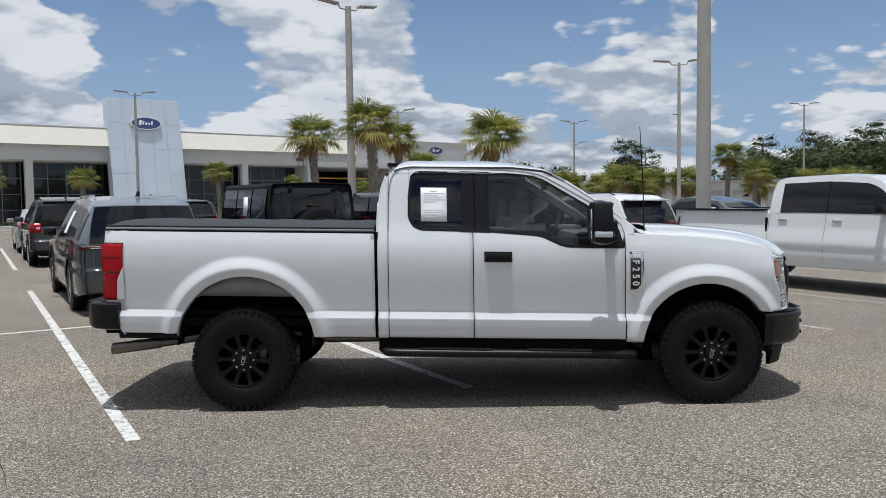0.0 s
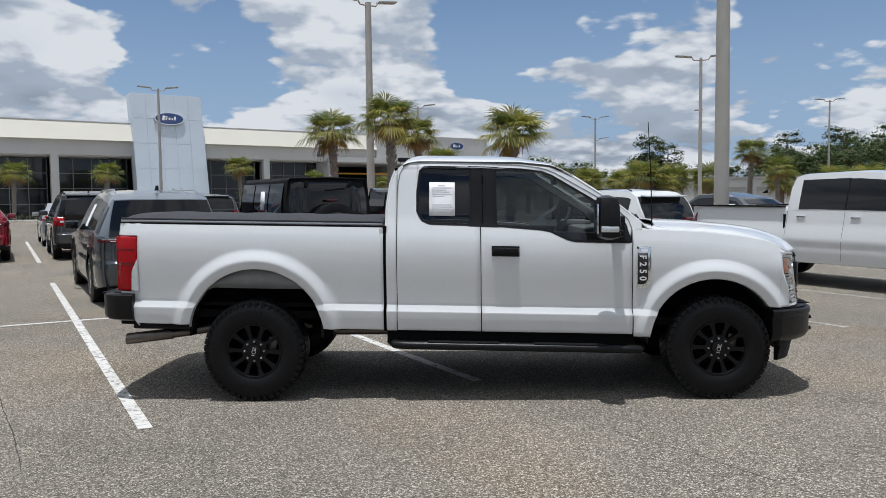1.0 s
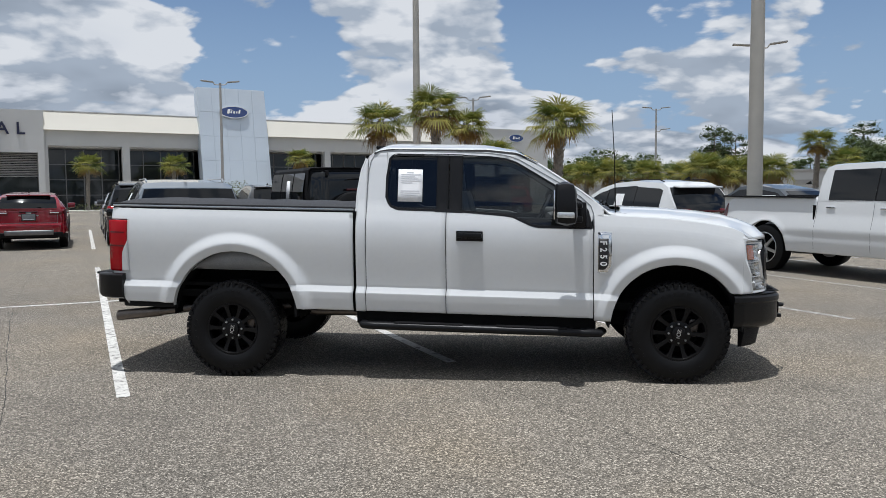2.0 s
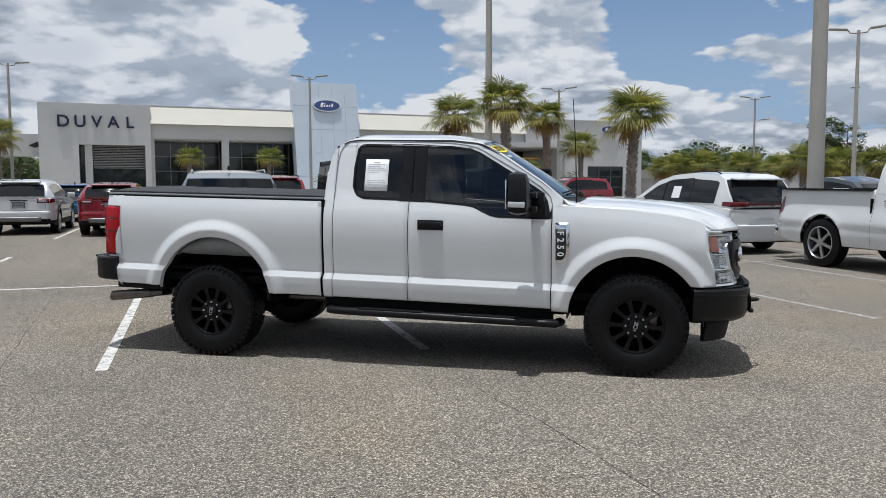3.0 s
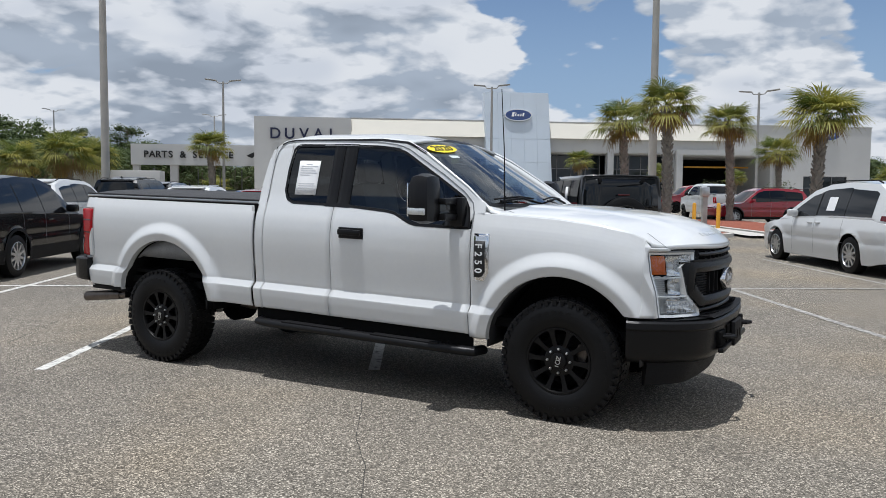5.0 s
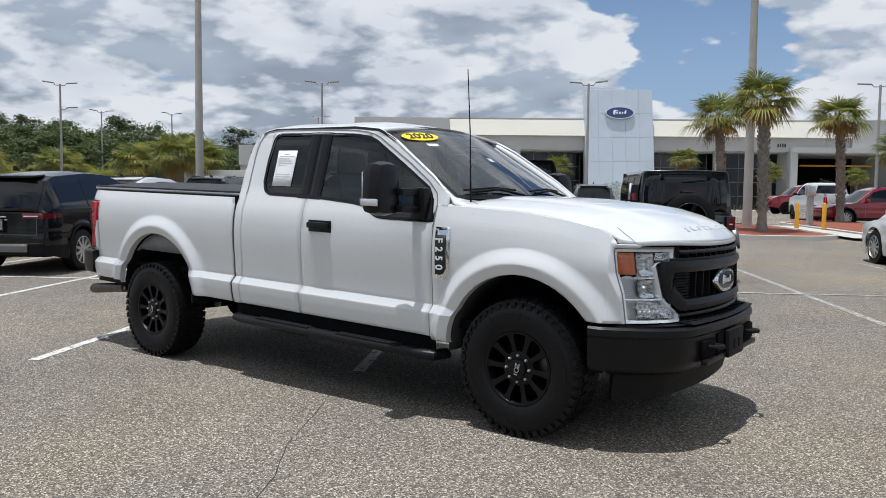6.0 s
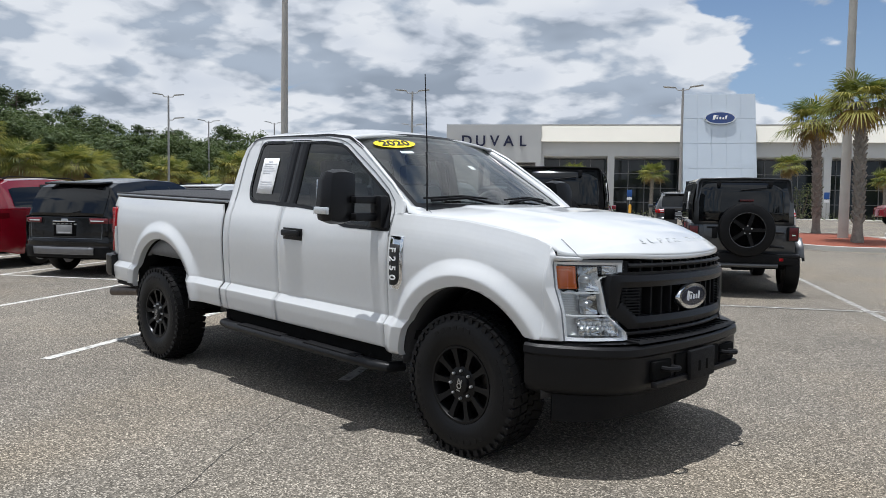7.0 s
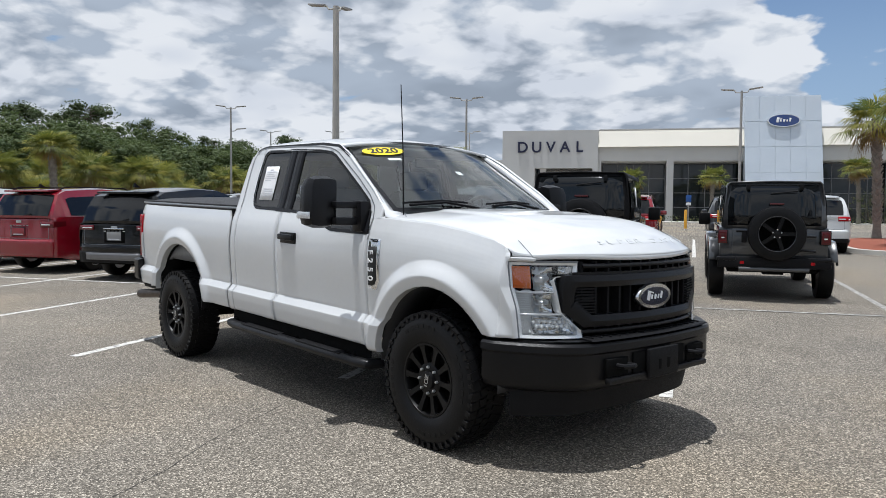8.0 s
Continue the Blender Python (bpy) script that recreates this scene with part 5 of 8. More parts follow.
# running boards
for s in (-1, 1):
    board = Shape().tube([(1.12, s * 0.86, 0.455), (1.16, s * 0.985, 0.452), (1.25, s * 1.0, 0.45), (3.02, s * 1.0, 0.45), (3.12, s * 0.985, 0.448), (3.15, s * 0.88, 0.45)], 0.046, 14).apply(lambda x, y, z: (x, y, 0.45 + (z - 0.45) * 0.75 + (1.12 - x) * 0.0255 + 0.012))
    rb_ = part("running_board", board, SATIN, pickup, "black tubular running board")
    for x0, x1 in ((1.42, 2.0), (2.28, 2.86)):
        part("tread_pad", Shape().box(((x0 + x1) / 2, s * 0.995, 0.492 + (1.12 - (x0 + x1) / 2) * 0.0255), (x1 - x0, 0.075, 0.012), 0.004, Matrix.Rotation(radians(1.46), 3, "Y")), TRIM, rb_)
    for x in (1.38, 2.14, 2.9):
        part("bracket", Shape().tube([(x, s * 0.97, 0.45 + (1.12 - x) * 0.0255), (x, s * 0.84, 0.50), (x, s * 0.80, 0.60)], 0.022), DARK, rb_)

# mirrors
for s in (-1, 1):
    def mv(x, y, z):
        return (x, s * y, z)

    head = Shape().box((2.835, 1.185, 1.55), (0.185, 0.23, 0.345), 0.078).apply(lambda x, y, z: mv(2.835 + (x - 2.835) * (1 - 0.9 * max(0, z - 1.58)) + 0.05 * (y - 1.185) - 0.02 * (z - 1.55), y - 0.25 * max(0, z - 1.60), z))
    mirror = tpart("towing_mirror", head, SATIN, "large black towing mirror")
    tpart("mirror_glass", Shape().box((2.747, s * 1.178, 1.54), (0.012, 0.165, 0.23), 0.004), CHROME, parent=mirror)
    tpart("turn_lens", Shape().box((2.835, s * 1.288, 1.462), (0.145, 0.04, 0.055), 0.012), LENS, parent=mirror)
    tpart("turn_reflector", Shape().box((2.835, s * 1.284, 1.462), (0.135, 0.04, 0.045), 0.01), SILVERING, parent=mirror)
    tpart("mirror_arm", Shape().box((2.94, s * 1.0, 1.535), (0.07, 0.26, 0.045), 0.012), SATIN, parent=mirror)
    tpart("mirror_arm", Shape().box((2.94, s * 1.0, 1.425), (0.07, 0.26, 0.05), 0.012), SATIN, parent=mirror)
    tpart("mirror_foot", Shape().box((2.965, s * 0.925, 1.46), (0.11, 0.08, 0.21), 0.02), SATIN, parent=mirror)

# fender badge
for s in (-1, 1):
    bd = tpart("fender_badge", side_patch([3.112, 3.15, 3.188, 3.20, 3.226], span(0.975, 1.325, 12), lambda x: lerp(x, [(3.112, 0.985), (3.188, 0.985), (3.226, 1.05)]), lambda x: 1.318, truck_y, s, 0.010), CHROME, "chrome side vent badge", thick=0.016)
    tpart("badge_inset", side_patch(span(3.116, 3.198, 4), span(1.01, 1.272, 6), lambda x: lerp(x, [(3.116, 1.012), (3.172, 1.012), (3.198, 1.055)]), lambda x: 1.268, truck_y, s, 0.015), BLACKINK, parent=bd, thick=0.006)
    for k, ch in enumerate("F250"):
        text_part("badge_letter", ch, 0.080, 0.002, PAPER, bd, pose(3.154, s * (truck_y(3.154, 1.13) + 0.024), 1.234 - 0.0575 * k - RAKE * 3.165, 90, 0, 0 if s < 0 else 180) @ pose(0, 0, 0, 0, 0, -90) @ Matrix.Diagonal((0.85, 0.95, 1, 1)), bold=0.0015)

# paper in the rear window, year sticker on the windscreen
paper = tpart("window_paper", side_patch(span(1.437, 1.648, 4), span(1.54, 1.815, 4), lambda x: 1.54, lambda x: 1.815, truck_y, -1, 0.001), PAPER, "white printed sheet in the window", thick=0.002)
for k in range(13):
    z = 1.785 - 0.0175 * k
    w = (0.06, 0.17, 0.12, 0.15, 0.17, 0.1, 0.0, 0.0, 0.0, 0.16, 0.17, 0.15, 0.09)[k]
    if w:
        x0 = 1.46 if k else 1.51
        tpart("print_line", side_patch(span(x0, x0 + w, 2), span(z, z + 0.006, 1), lambda x: z, lambda x: z + 0.006, truck_y, -1, 0.003), INK, parent=paper, smooth=0)


def screen_frame(t, q):
    p = Vector(screen(t, q))
    ex_ = (Vector(screen(t, q + 0.02)) - p).normalized()
    ey_ = (Vector(screen(t + 0.02, q)) - p).normalized()
    n = ex_.cross(ey_).normalized()
    ey_ = n.cross(ex_)
    p.z -= RAKE * p.x
    m = Matrix((ex_, ey_, n)).transposed().to_4x4()
    m.translation = p + n * 0.006
    return m


st = part("year_sticker", Shape().grid([[(0.178 * r * math.cos(a), 0.060 * r * math.sin(a), 0.002 * (1 - r)) for r in (0.0, 0.5, 1.0)] for a in [2 * math.pi * i / 32 for i in range(33)]]), YELLOW, pickup, "yellow oval year sticker", m=screen_frame(0.845, -0.615))
text_part("year_text", "2020", 0.100, 0.001, BLACKINK, st, pose(0, 0, 0.003) @ Matrix.Diagonal((1.25, 1, 1, 1)), bold=0.002)
part("screen_paper", Shape().box((0, 0, -0.012), (0.11, 0.035, 0.002)), PAPER, pickup, m=screen_frame(0.74, -0.55))
part("screen_paper", Shape().box((0, 0, -0.012), (0.05, 0.05, 0.002)), PAPER, pickup, m=screen_frame(0.55, 0.12))

# wipers and aerial
for q0, q1 in ((-0.15, -0.85), (0.72, 0.02)):
    a, c, d = Vector(screen(0.03, q0)), Vector(screen(0.075, (q0 + q1) / 2)), Vector(screen(0.05, q1))
    up_ = Vector((0.015, 0, 0.02))
    tpart("wiper", Shape().tube([a + up_ * 0.6, c + up_ * 1.4, d + up_], 0.009), TRIM, "black windscreen wiper")
    tpart("wiper_blade", Shape().tube([Vector(screen(0.085, q0 - 0.1)) + up_, Vector(screen(0.11, (q0 + q1) / 2)) + up_, Vector(screen(0.075, q1 - 0.05)) + up_], 0.007), TRIM)
tpart("aerial", Shape().tube([(3.27, -0.80, 1.47), (3.26, -0.80, 1.9), (3.235, -0.80, 2.33)], [0.006, 0.004, 0.003]), TRIM, "thin black whip aerial")

# inside the cab
tpart("dashboard", Shape().box((2.98, 0, 1.33), (0.52, 1.62, 0.26), 0.06), DASH, "grey dashboard")
tpart("dash_hood", Shape().box((2.82, 0.42, 1.47), (0.25, 0.40, 0.06), 0.025), DASH)
tpart("cab_floor", Shape().box((2.1, 0, 0.80), (2.0, 1.7, 0.04)), DARK)
tpart("headliner", Shape().box((1.8, 0, 1.975), (1.2, 1.36, 0.015)), HEADLINING, "pale headlining")
tpart("door_card", Shape().box((2.1, -0.87, 1.15), (1.9, 0.05, 0.55), 0.02), VINYL)
tpart("door_card", Shape().box((2.1, 0.87, 1.15), (1.9, 0.05, 0.55), 0.02), VINYL)
for y in (-0.42, 0.42):
    seat = tpart("front_seat", Shape().box((2.22, y, 1.06), (0.52, 0.52, 0.18), 0.06), CLOTH, "grey cloth seat")
    tpart("backrest", Shape().box((1.95, y, 1.36), (0.16, 0.50, 0.58), 0.06, Matrix.Rotation(radians(-14), 3, "Y")), CLOTH, parent=seat)
    tpart("headrest", Shape().box((1.86, y, 1.73), (0.10, 0.26, 0.17), 0.04, Matrix.Rotation(radians(-10), 3, "Y")), CLOTH, parent=seat)
bench = tpart("rear_bench", Shape().box((1.36, 0, 1.02), (0.40, 1.36, 0.16), 0.05), CLOTH, "grey cloth bench")
tpart("backrest", Shape().box((1.19, 0, 1.30), (0.10, 1.36, 0.48), 0.04), CLOTH, parent=bench)
wheel_ring = [(2.68 + 0.19 * math.sin(a) * 0.42, 0.42 + 0.19 * math.cos(a), 1.44 + 0.19 * math.sin(a) * 0.9) for a in [2 * math.pi * i / 28 for i in range(29)]]
sw = tpart("steering_wheel", Shape().tube(wheel_ring, 0.015, 8, False), VINYL, "black steering wheel")
tpart("hub", Shape().box((2.69, 0.42, 1.43), (0.05, 0.16, 0.10), 0.02), VINYL, parent=sw)
tpart("spoke", Shape().box((2.69, 0.42, 1.435), (0.02, 0.36, 0.035), 0.008), VINYL, parent=sw)
tpart("rear_view_mirror", Shape().box((2.56, 0, 1.86), (0.03, 0.25, 0.07), 0.012), SATIN, "black inside mirror")

# wheels


def truck_wheel(x, s):
    """An all-terrain tyre on a black ten-spoke rim; s is -1 on the near flank."""
    w = part("wheel", Shape().lathe([(-0.118, 0.218), (-0.134, 0.236), (-0.142, 0.29), (-0.138, 0.355), (-0.12, 0.393), (-0.095, 0.406), (0.0, 0.409), (0.095, 0.406), (0.12, 0.393), (0.138, 0.355), (0.142, 0.29), (0.13, 0.225)], n=64, cap=False), RUBBER, pickup, "black all-terrain tyre", m=pose(x, s * 0.875, 0.414, 0, 12, 0 if s < 0 else 180))
    tread, wall = Shape(), Shape()
    rng = random.Random(5)
    for i in range(44):
        a = 2 * math.pi * i / 44
        for k, y in enumerate((-0.108, -0.052, 0.0, 0.052, 0.108)):
            b = a + (0.05 if k % 2 else 0.0)
            r = 0.408 if abs(y) < 0.1 else 0.400
            tread.box((r * math.cos(b), y, r * math.sin(b)), (0.016, 0.050, 0.043 if k % 2 else 0.048), 0, Matrix.Rotation(-b, 3, "Y") @ Matrix.Rotation(radians(14 if k < 2 else -14), 3, "X"))
        r = 0.386
        wall.box((r * math.cos(a), -0.128, r * math.sin(a)), (0.030, 0.018, 0.030 if i % 2 else 0.018), 0, Matrix.Rotation(-a, 3, "Y"))
    for i in range(40):
        a = 2 * math.pi * i / 40
        if i % 10 < 6:
            wall.box((0.325 * math.cos(a), -0.1395, 0.325 * math.sin(a)), (0.022, 0.005, 0.03), 0, Matrix.Rotation(-a, 3, "Y"))
    tagged(part("tread", tread, RUBBER, w, smooth=0), kind="stuff")
    tagged(part("shoulder_tread", wall, RUBBER, w, smooth=0), kind="stuff")
    rim = part("rim", Shape().lathe([(-0.120, 0.226), (-0.128, 0.223), (-0.128, 0.211), (-0.112, 0.204), (-0.05, 0.197), (0.12, 0.193)], n=48, cap=False), RIM, w, "gloss black ten-spoke alloy rim")
    part("brake_disc", Shape().lathe([(-0.02, 0.17), (0.0, 0.17), (0.0, 0.02), (-0.02, 0.02)], n=32), DARK, rim)
    part("brake_caliper", Shape().box((0.12, -0.02, 0.06), (0.08, 0.06, 0.14), 0.015), STEEL, rim)
    part("barrel_back", Shape().lathe([(0.05, 0.196), (0.055, 0.02)], n=32), DARK, rim)
    for i in range(10):
        a = 2 * math.pi * (i + 0.25) / 10
        sp = Shape().prism([(0.085, -0.016), (0.14, -0.0145), (0.185, -0.017), (0.208, -0.027), (0.208, 0.027), (0.185, 0.017), (0.14, 0.0145), (0.085, 0.016)], -0.110, -0.078, "y")
        sp.apply(lambda px, py, pz: (px, py - 0.012 * (px - 0.08) / 0.12, pz))
        part("spoke", sp, RIM, rim, m=pose(0, 0, 0, 0, -math.degrees(a), 0), smooth=25)
    hub = part("hub", Shape().lathe([(-0.07, 0.106), (-0.108, 0.103), (-0.112, 0.097), (-0.112, 0.056), (-0.128, 0.053), (-0.131, 0.045), (-0.131, 0.001)], n=32), RIM, rim)
    for i in range(8):
        a = 2 * math.pi * i / 8 + 0.2
        part("lug_nut", Shape().lathe([(-0.130, 0.006), (-0.127, 0.0085), (-0.108, 0.0095)], (0.079 * math.cos(a), 0, 0.079 * math.sin(a)), n=6), ALLOY, hub)
    lm = Shape()
    lm.box((-0.012, -0.133, 0.022), (0.006, 0.003, 0.026)).box((0.012, -0.133, 0.022), (0.006, 0.003, 0.026)).box((0, -0.133, 0.022), (0.028, 0.003, 0.006), 0, Matrix.Rotation(radians(42), 3, "Y"))
    lm.lathe([(-0.1345, 0.012), (-0.1345, 0.017), (-0.131, 0.017), (-0.131, 0.012)], (0, 0, -0.006), n=16, cap=False).box((0, -0.133, -0.034), (0.026, 0.003, 0.006))
    part("cap_mark", lm, ALLOY, hub, "small silver cap mark", smooth=0)
    return w


for x in (0.0, 3.76):
    for s in (-1, 1):
        truck_wheel(x, s)

# ---- other vehicles ----
WHEELS = {}


def wheel_set(parent, x, y, r, width, rim_mat, spokes, s):
    """A road wheel: tyre, rim, spokes and hub, its outer face at y on the side s."""
    key = (r, width, rim_mat.name, spokes)
    if key not in WHEELS:
        h = width / 2
        rr = r * 0.66
        tyre = mesh_of("tyre", Shape().lathe([(-h, rr), (-h * 1.03, r * 0.82), (-h * 0.85, r * 0.97), (-h * 0.5, r), (h * 0.5, r), (h * 0.85, r * 0.97), (h, rr)], n=36, cap=False), RUBBER)
        rim = mesh_of("rim", Shape().lathe([(-h - 0.004, rr * 1.01), (-h - 0.008, rr * 0.97), (-h + 0.02, rr * 0.92), (h * 0.6, rr * 0.9), (h * 0.6, 0.02)], n=36, cap=False), rim_mat)
        back = mesh_of("wheel_back", Shape().lathe([(h * 0.1, rr * 0.9), (h * 0.1, 0.01)], n=24), DARK)
        sp = Shape()
        for i in range(spokes):
            a = 2 * math.pi * i / spokes
            one = Shape().prism([(0.03, -0.03), (rr * 0.95, -0.014 - 0.06 / spokes), (rr * 0.95, 0.014 + 0.06 / spokes), (0.03, 0.03)], -h + 0.005, -h + 0.04, "y")
            c, d = math.cos(a), math.sin(a)
            k = len(sp.v)
            sp.v += [(px * c - pz * d, py, px * d + pz * c) for px, py, pz in one.v]
            sp.f += [[k + q for q in f] for f in one.f]
        sp.lathe([(-h + 0.0, 0.03), (-h + 0.01, 0.055), (-h + 0.05, 0.06)], n=16)
        WHEELS[key] = (tyre, rim, back, mesh_of("spokes", sp, rim_mat))
    tyre, rim, back, sp = WHEELS[key]
    w = new("wheel", tyre)
    w.parent = parent
    w.matrix_basis = pose(x, s * (y - width / 2), r, 0, 17 * (x + 1), 0 if s < 0 else 180)
    for nm, me in (("rim", rim), ("wheel_back", back), ("spokes", sp)):
        o = new(nm, me)
        o.parent = w
    return w


def join(a, *others):
    for o in others:
        k = len(a.v)
        a.v += o.v
        a.f += [[k + i for i in f] for f in o.f]
    return a


def car(name, label, category, m, paint, sp, group="parked vehicles"):
    """A parked car from a few lines: belt and roof lines, widths, windows, lamps."""
    t = thing(name, label, category, m, group)
    wb, ro, fo, W, sill, R = sp["wb"], sp["ro"], sp["fo"], sp["w"], sp["sill"], sp["r"]
    belt, roof, rw = sp["belt"], sp["roof"], sp["rw"]
    x0, x1 = -ro, wb + fo
    box = sp.get("box", 0.0)
    ra = R * 1.12

    def plan(x):
        y = W
        if x > x1 - 0.7:
            y -= (0.20 - 0.10 * box) * ((x - x1 + 0.7) / 0.7) ** 2.6
        if x < x0 + 0.4:
            y -= (0.10 - 0.05 * box) * ((x0 + 0.4 - x) / 0.4) ** 2.2
        return y

    def b(x):
        return lerp(x, belt)

    def yl(x, z):
        f = min(max((z - sill) / (1.0 - sill), 0), 1.2)
        y = plan(x) - 0.05 * (1 - min(f, 1)) ** 3 - 0.045 * max(0, f - 0.35) ** 2
        for cx in (0, wb):
            d = math.hypot(x - cx, z - R)
            y += 0.02 * (1 - smooth01((d - ra) / 0.12))
        y -= sp.get("lean", 0.0) * max(0.0, z - 0.85)
        return y - 0.012 * math.exp(-((z - sp.get("crease", 0.72)) / 0.06) ** 2)

    def lo(x):
        base = sill + 0.10 * smooth01((x - x1 + 0.5) / 0.5) + 0.08 * smooth01((x0 + 0.5 - x) / 0.5)
        return max(arch(x, (0, R + 0.02, ra), base), arch(x, (wb, R + 0.02, ra), base))

    rbv, shelf = sp.get("rb", 0.06), sp.get("shelf", 0.72)
    jut = 0.0 if sp.get("bed") else 0.055

    def rear_x(q, z):
        """The tail, bowed across, with a bumper that juts out below the shelf."""
        return x0 - rbv * (1 - q * q) + 0.04 * abs(z - 0.6) - jut * (1 - q ** 8) * smooth01((shelf - z) / 0.03) * smooth01((z - sill) / 0.15)

    def tail_patch(q0, q1, z0, z1, out, n=6, k=1):
        return Shape().grid([[(rear_x(q, z) - out, q * yl(x0, min(z, b(x0))), z) for q in span(q0, q1, n)] for z in span(z0, z1, k)])

    xs = sorted(set(span(x0, -ra, 8) + cosspan(-ra, ra, 18) + span(ra, wb - ra, 14) + cosspan(wb - ra, wb + ra, 18) + span(wb + ra, x1, 10) + [p[0] for p in belt if x0 <= p[0] <= x1]))
    zt = max(p[1] for p in belt) + 0.01
    zs = span(sill - 0.02, zt, 26)
    clad = sp.get("clad", 0.0)
    body_ = Shape()
    for s in (-1, 1):
        join(body_, side_patch(xs, zs, (lambda x: max(lo(x), min(clad, b(x)))) if clad else lo, b, yl, s))
        if clad:
            part("cladding", side_patch(xs, span(sill - 0.02, clad, 8), lo, lambda x: clad, yl, s, 0.004), TRIM, t, "black plastic lower cladding")
    join(body_, Shape().grid([[(x, q * yl(x, b(x)), b(x) + sp.get("crown", 0.05) * (1 - q ** 4)) for q in span(-1, 1, 14)] for x in xs if not (sp.get("bed") and x < sp["bed"])], flip=True))
    fb = sp.get("fb", 0.12)
    join(body_, Shape().grid([[(rear_x(q, z), q * yl(x0, z), z) for q in span(-1, 1, 16)] for z in span(lo(x0), b(x0) + 0.001, 30)]))
    join(body_, Shape().grid([[(x1 + fb * (1 - q * q) - 0.04 * abs(z - 0.6), q * yl(x1, z), z) for q in span(-1, 1, 12)] for z in span(lo(x1), b(x1) + 0.001, 8)]))
    part("body", body_, paint, t, thick=0.008)
    if clad:
        part("bumper", Shape().grid([[(rear_x(q, z) - 0.012, q * (yl(x0, z) + 0.01), z) for q in span(-1, 1, 14)] for z in span(lo(x0), clad + 0.05, 6)]), TRIM, t, "black plastic bumper", thick=0.03)
        part("bumper", Shape().grid([[(x1 + fb * (1 - q * q) + 0.03 - 0.04 * abs(z - 0.6), q * (yl(x1, z) + 0.01), z) for q in span(-1, 1, 12)] for z in span(lo(x1), clad + 0.05, 5)]), TRIM, t, "black plastic bumper", thick=0.03)
    # greenhouse
    gx0, gx1 = roof[0][0], roof[-1][0]
    zr = max(p[1] for p in roof)

    def rf(x):
        return lerp(x, roof)

    def yg(x, z):
        bz = b(x)
        f = min(max((z - bz) / max(zr - bz, 0.1), 0), 1)
        ends = 0.05 * smooth01((gx0 + 0.25 - x) / 0.25) * (1 - box) + 0.10 * smooth01((x - gx1 + 0.7) / 0.7) * f * (1 - box)
        return yl(x, bz) * 0.995 - (yl(x, bz) - rw) * f ** 1.15 - ends

    gxs = sorted(set(span(gx0, gx1, 44) + [p[0] for p in roof] + [p[0] - 0.004 for p in roof[1:]]))
    gz = span(min(p[1] for p in belt) - 0.01, zr + 0.01, 22)
    gh = Shape()
    for s in (-1, 1):
        join(gh, side_patch(gxs, gz, lambda x: b(x) - 0.01, lambda x: max(rf(x), b(x)), yg, s))

    def top(x, q, off=0.0):
        z = rf(x)
        y = yg(x, z)
        d = 1 if x > (gx0 + gx1) / 2 else -1
        slope = smooth01((zr - z) / 0.1)
        return (x + d * (off + 0.05 * (1 - q * q)) * slope, q * y, z + off + 0.035 * (1 - q ** 4) * (1 - 0.7 * slope))

    join(gh, Shape().grid([[top(x, q) for q in span(-1, 1, 14)] for x in gxs], flip=True))
    part("cabin", gh, sp.get("top", paint), t, thick=0.008)
    # glass
    for i, (a, c, zi, za) in enumerate(sp["side"]):
        for s in (-1, 1):
            hi = lambda x: min(rf(x) - za, zr - za)
            part("side_window", side_patch(span(a, c, 14), gz, lambda x: b(x) + zi, lambda x: max(b(x) + zi, hi(x)), yg, s, 0.005), PRIVACY, t, smooth=35)
    for (a0, a1, zi, za), (c0, c1, zi2, za2) in zip(sp["side"], sp["side"][1:]):
        for s in (-1, 1):
            part("door_post", side_patch([a1, c0], gz, lambda x: b(x) + zi, lambda x: max(b(x) + zi, min(rf(x) - za, zr - za)), yg, s, 0.004), TRIM, t)
    for nm, (a, c, q) in (("windscreen", sp["ws"]), ("back_window", sp["bl"])):
        if c > a:
            part(nm, Shape().grid([[top(x, k, 0.006) for k in span(-q, q, 10)] for x in span(a, c, 12)], flip=True), PRIVACY, t)
    # wheels, arches
    for x in (0, wb):
        for s in (-1, 1):
            wheel_set(t, x, W - 0.01, R, sp.get("tw", 0.23), sp.get("rim", ALLOY), sp.get("spokes", 10), s)
            part("wheel_liner", Shape().grid([[(x + ra * 1.01 * math.cos(a), s * (W - 0.10), R + 0.02 + ra * 1.01 * math.sin(a)), (x + ra * 1.01 * math.cos(a), s * (W - 0.35), R + 0.02 + ra * 1.01 * math.sin(a))] for a in [math.pi * i / 16 for i in range(17)]]), DARK, t)
            if clad:
                part("arch_trim", Shape().grid([[(x + r_ * math.cos(a), s * (yl(x + r_ * math.cos(a), R + r_ * math.sin(a)) + 0.008), R + 0.02 + r_ * math.sin(a)) for r_ in (ra, ra + 0.05)] for a in [math.pi * i / 20 for i in range(21)]]), TRIM, t)
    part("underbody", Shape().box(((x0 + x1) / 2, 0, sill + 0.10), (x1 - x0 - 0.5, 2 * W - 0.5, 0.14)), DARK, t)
    # door lines, handles, mirrors
    for a in sp.get("doors", ()):
        for s in (-1, 1):
            part("door_seam", strip([(a, z) for z in span(sill + 0.08, b(a), 8)], 0.008, yl, s, 0.002), JOINT, t)
    for a in sp.get("handles", ()):
        for s in (-1, 1):
            z = b(a) - 0.10
            part("door_handle", Shape().box((a, s * (yl(a, z) + 0.015), z), (0.18, 0.025, 0.03), 0.008), sp.get("handle", paint), t)
    mx = sp["ws"][0] + 0.30 if "mx" not in sp else sp["mx"]
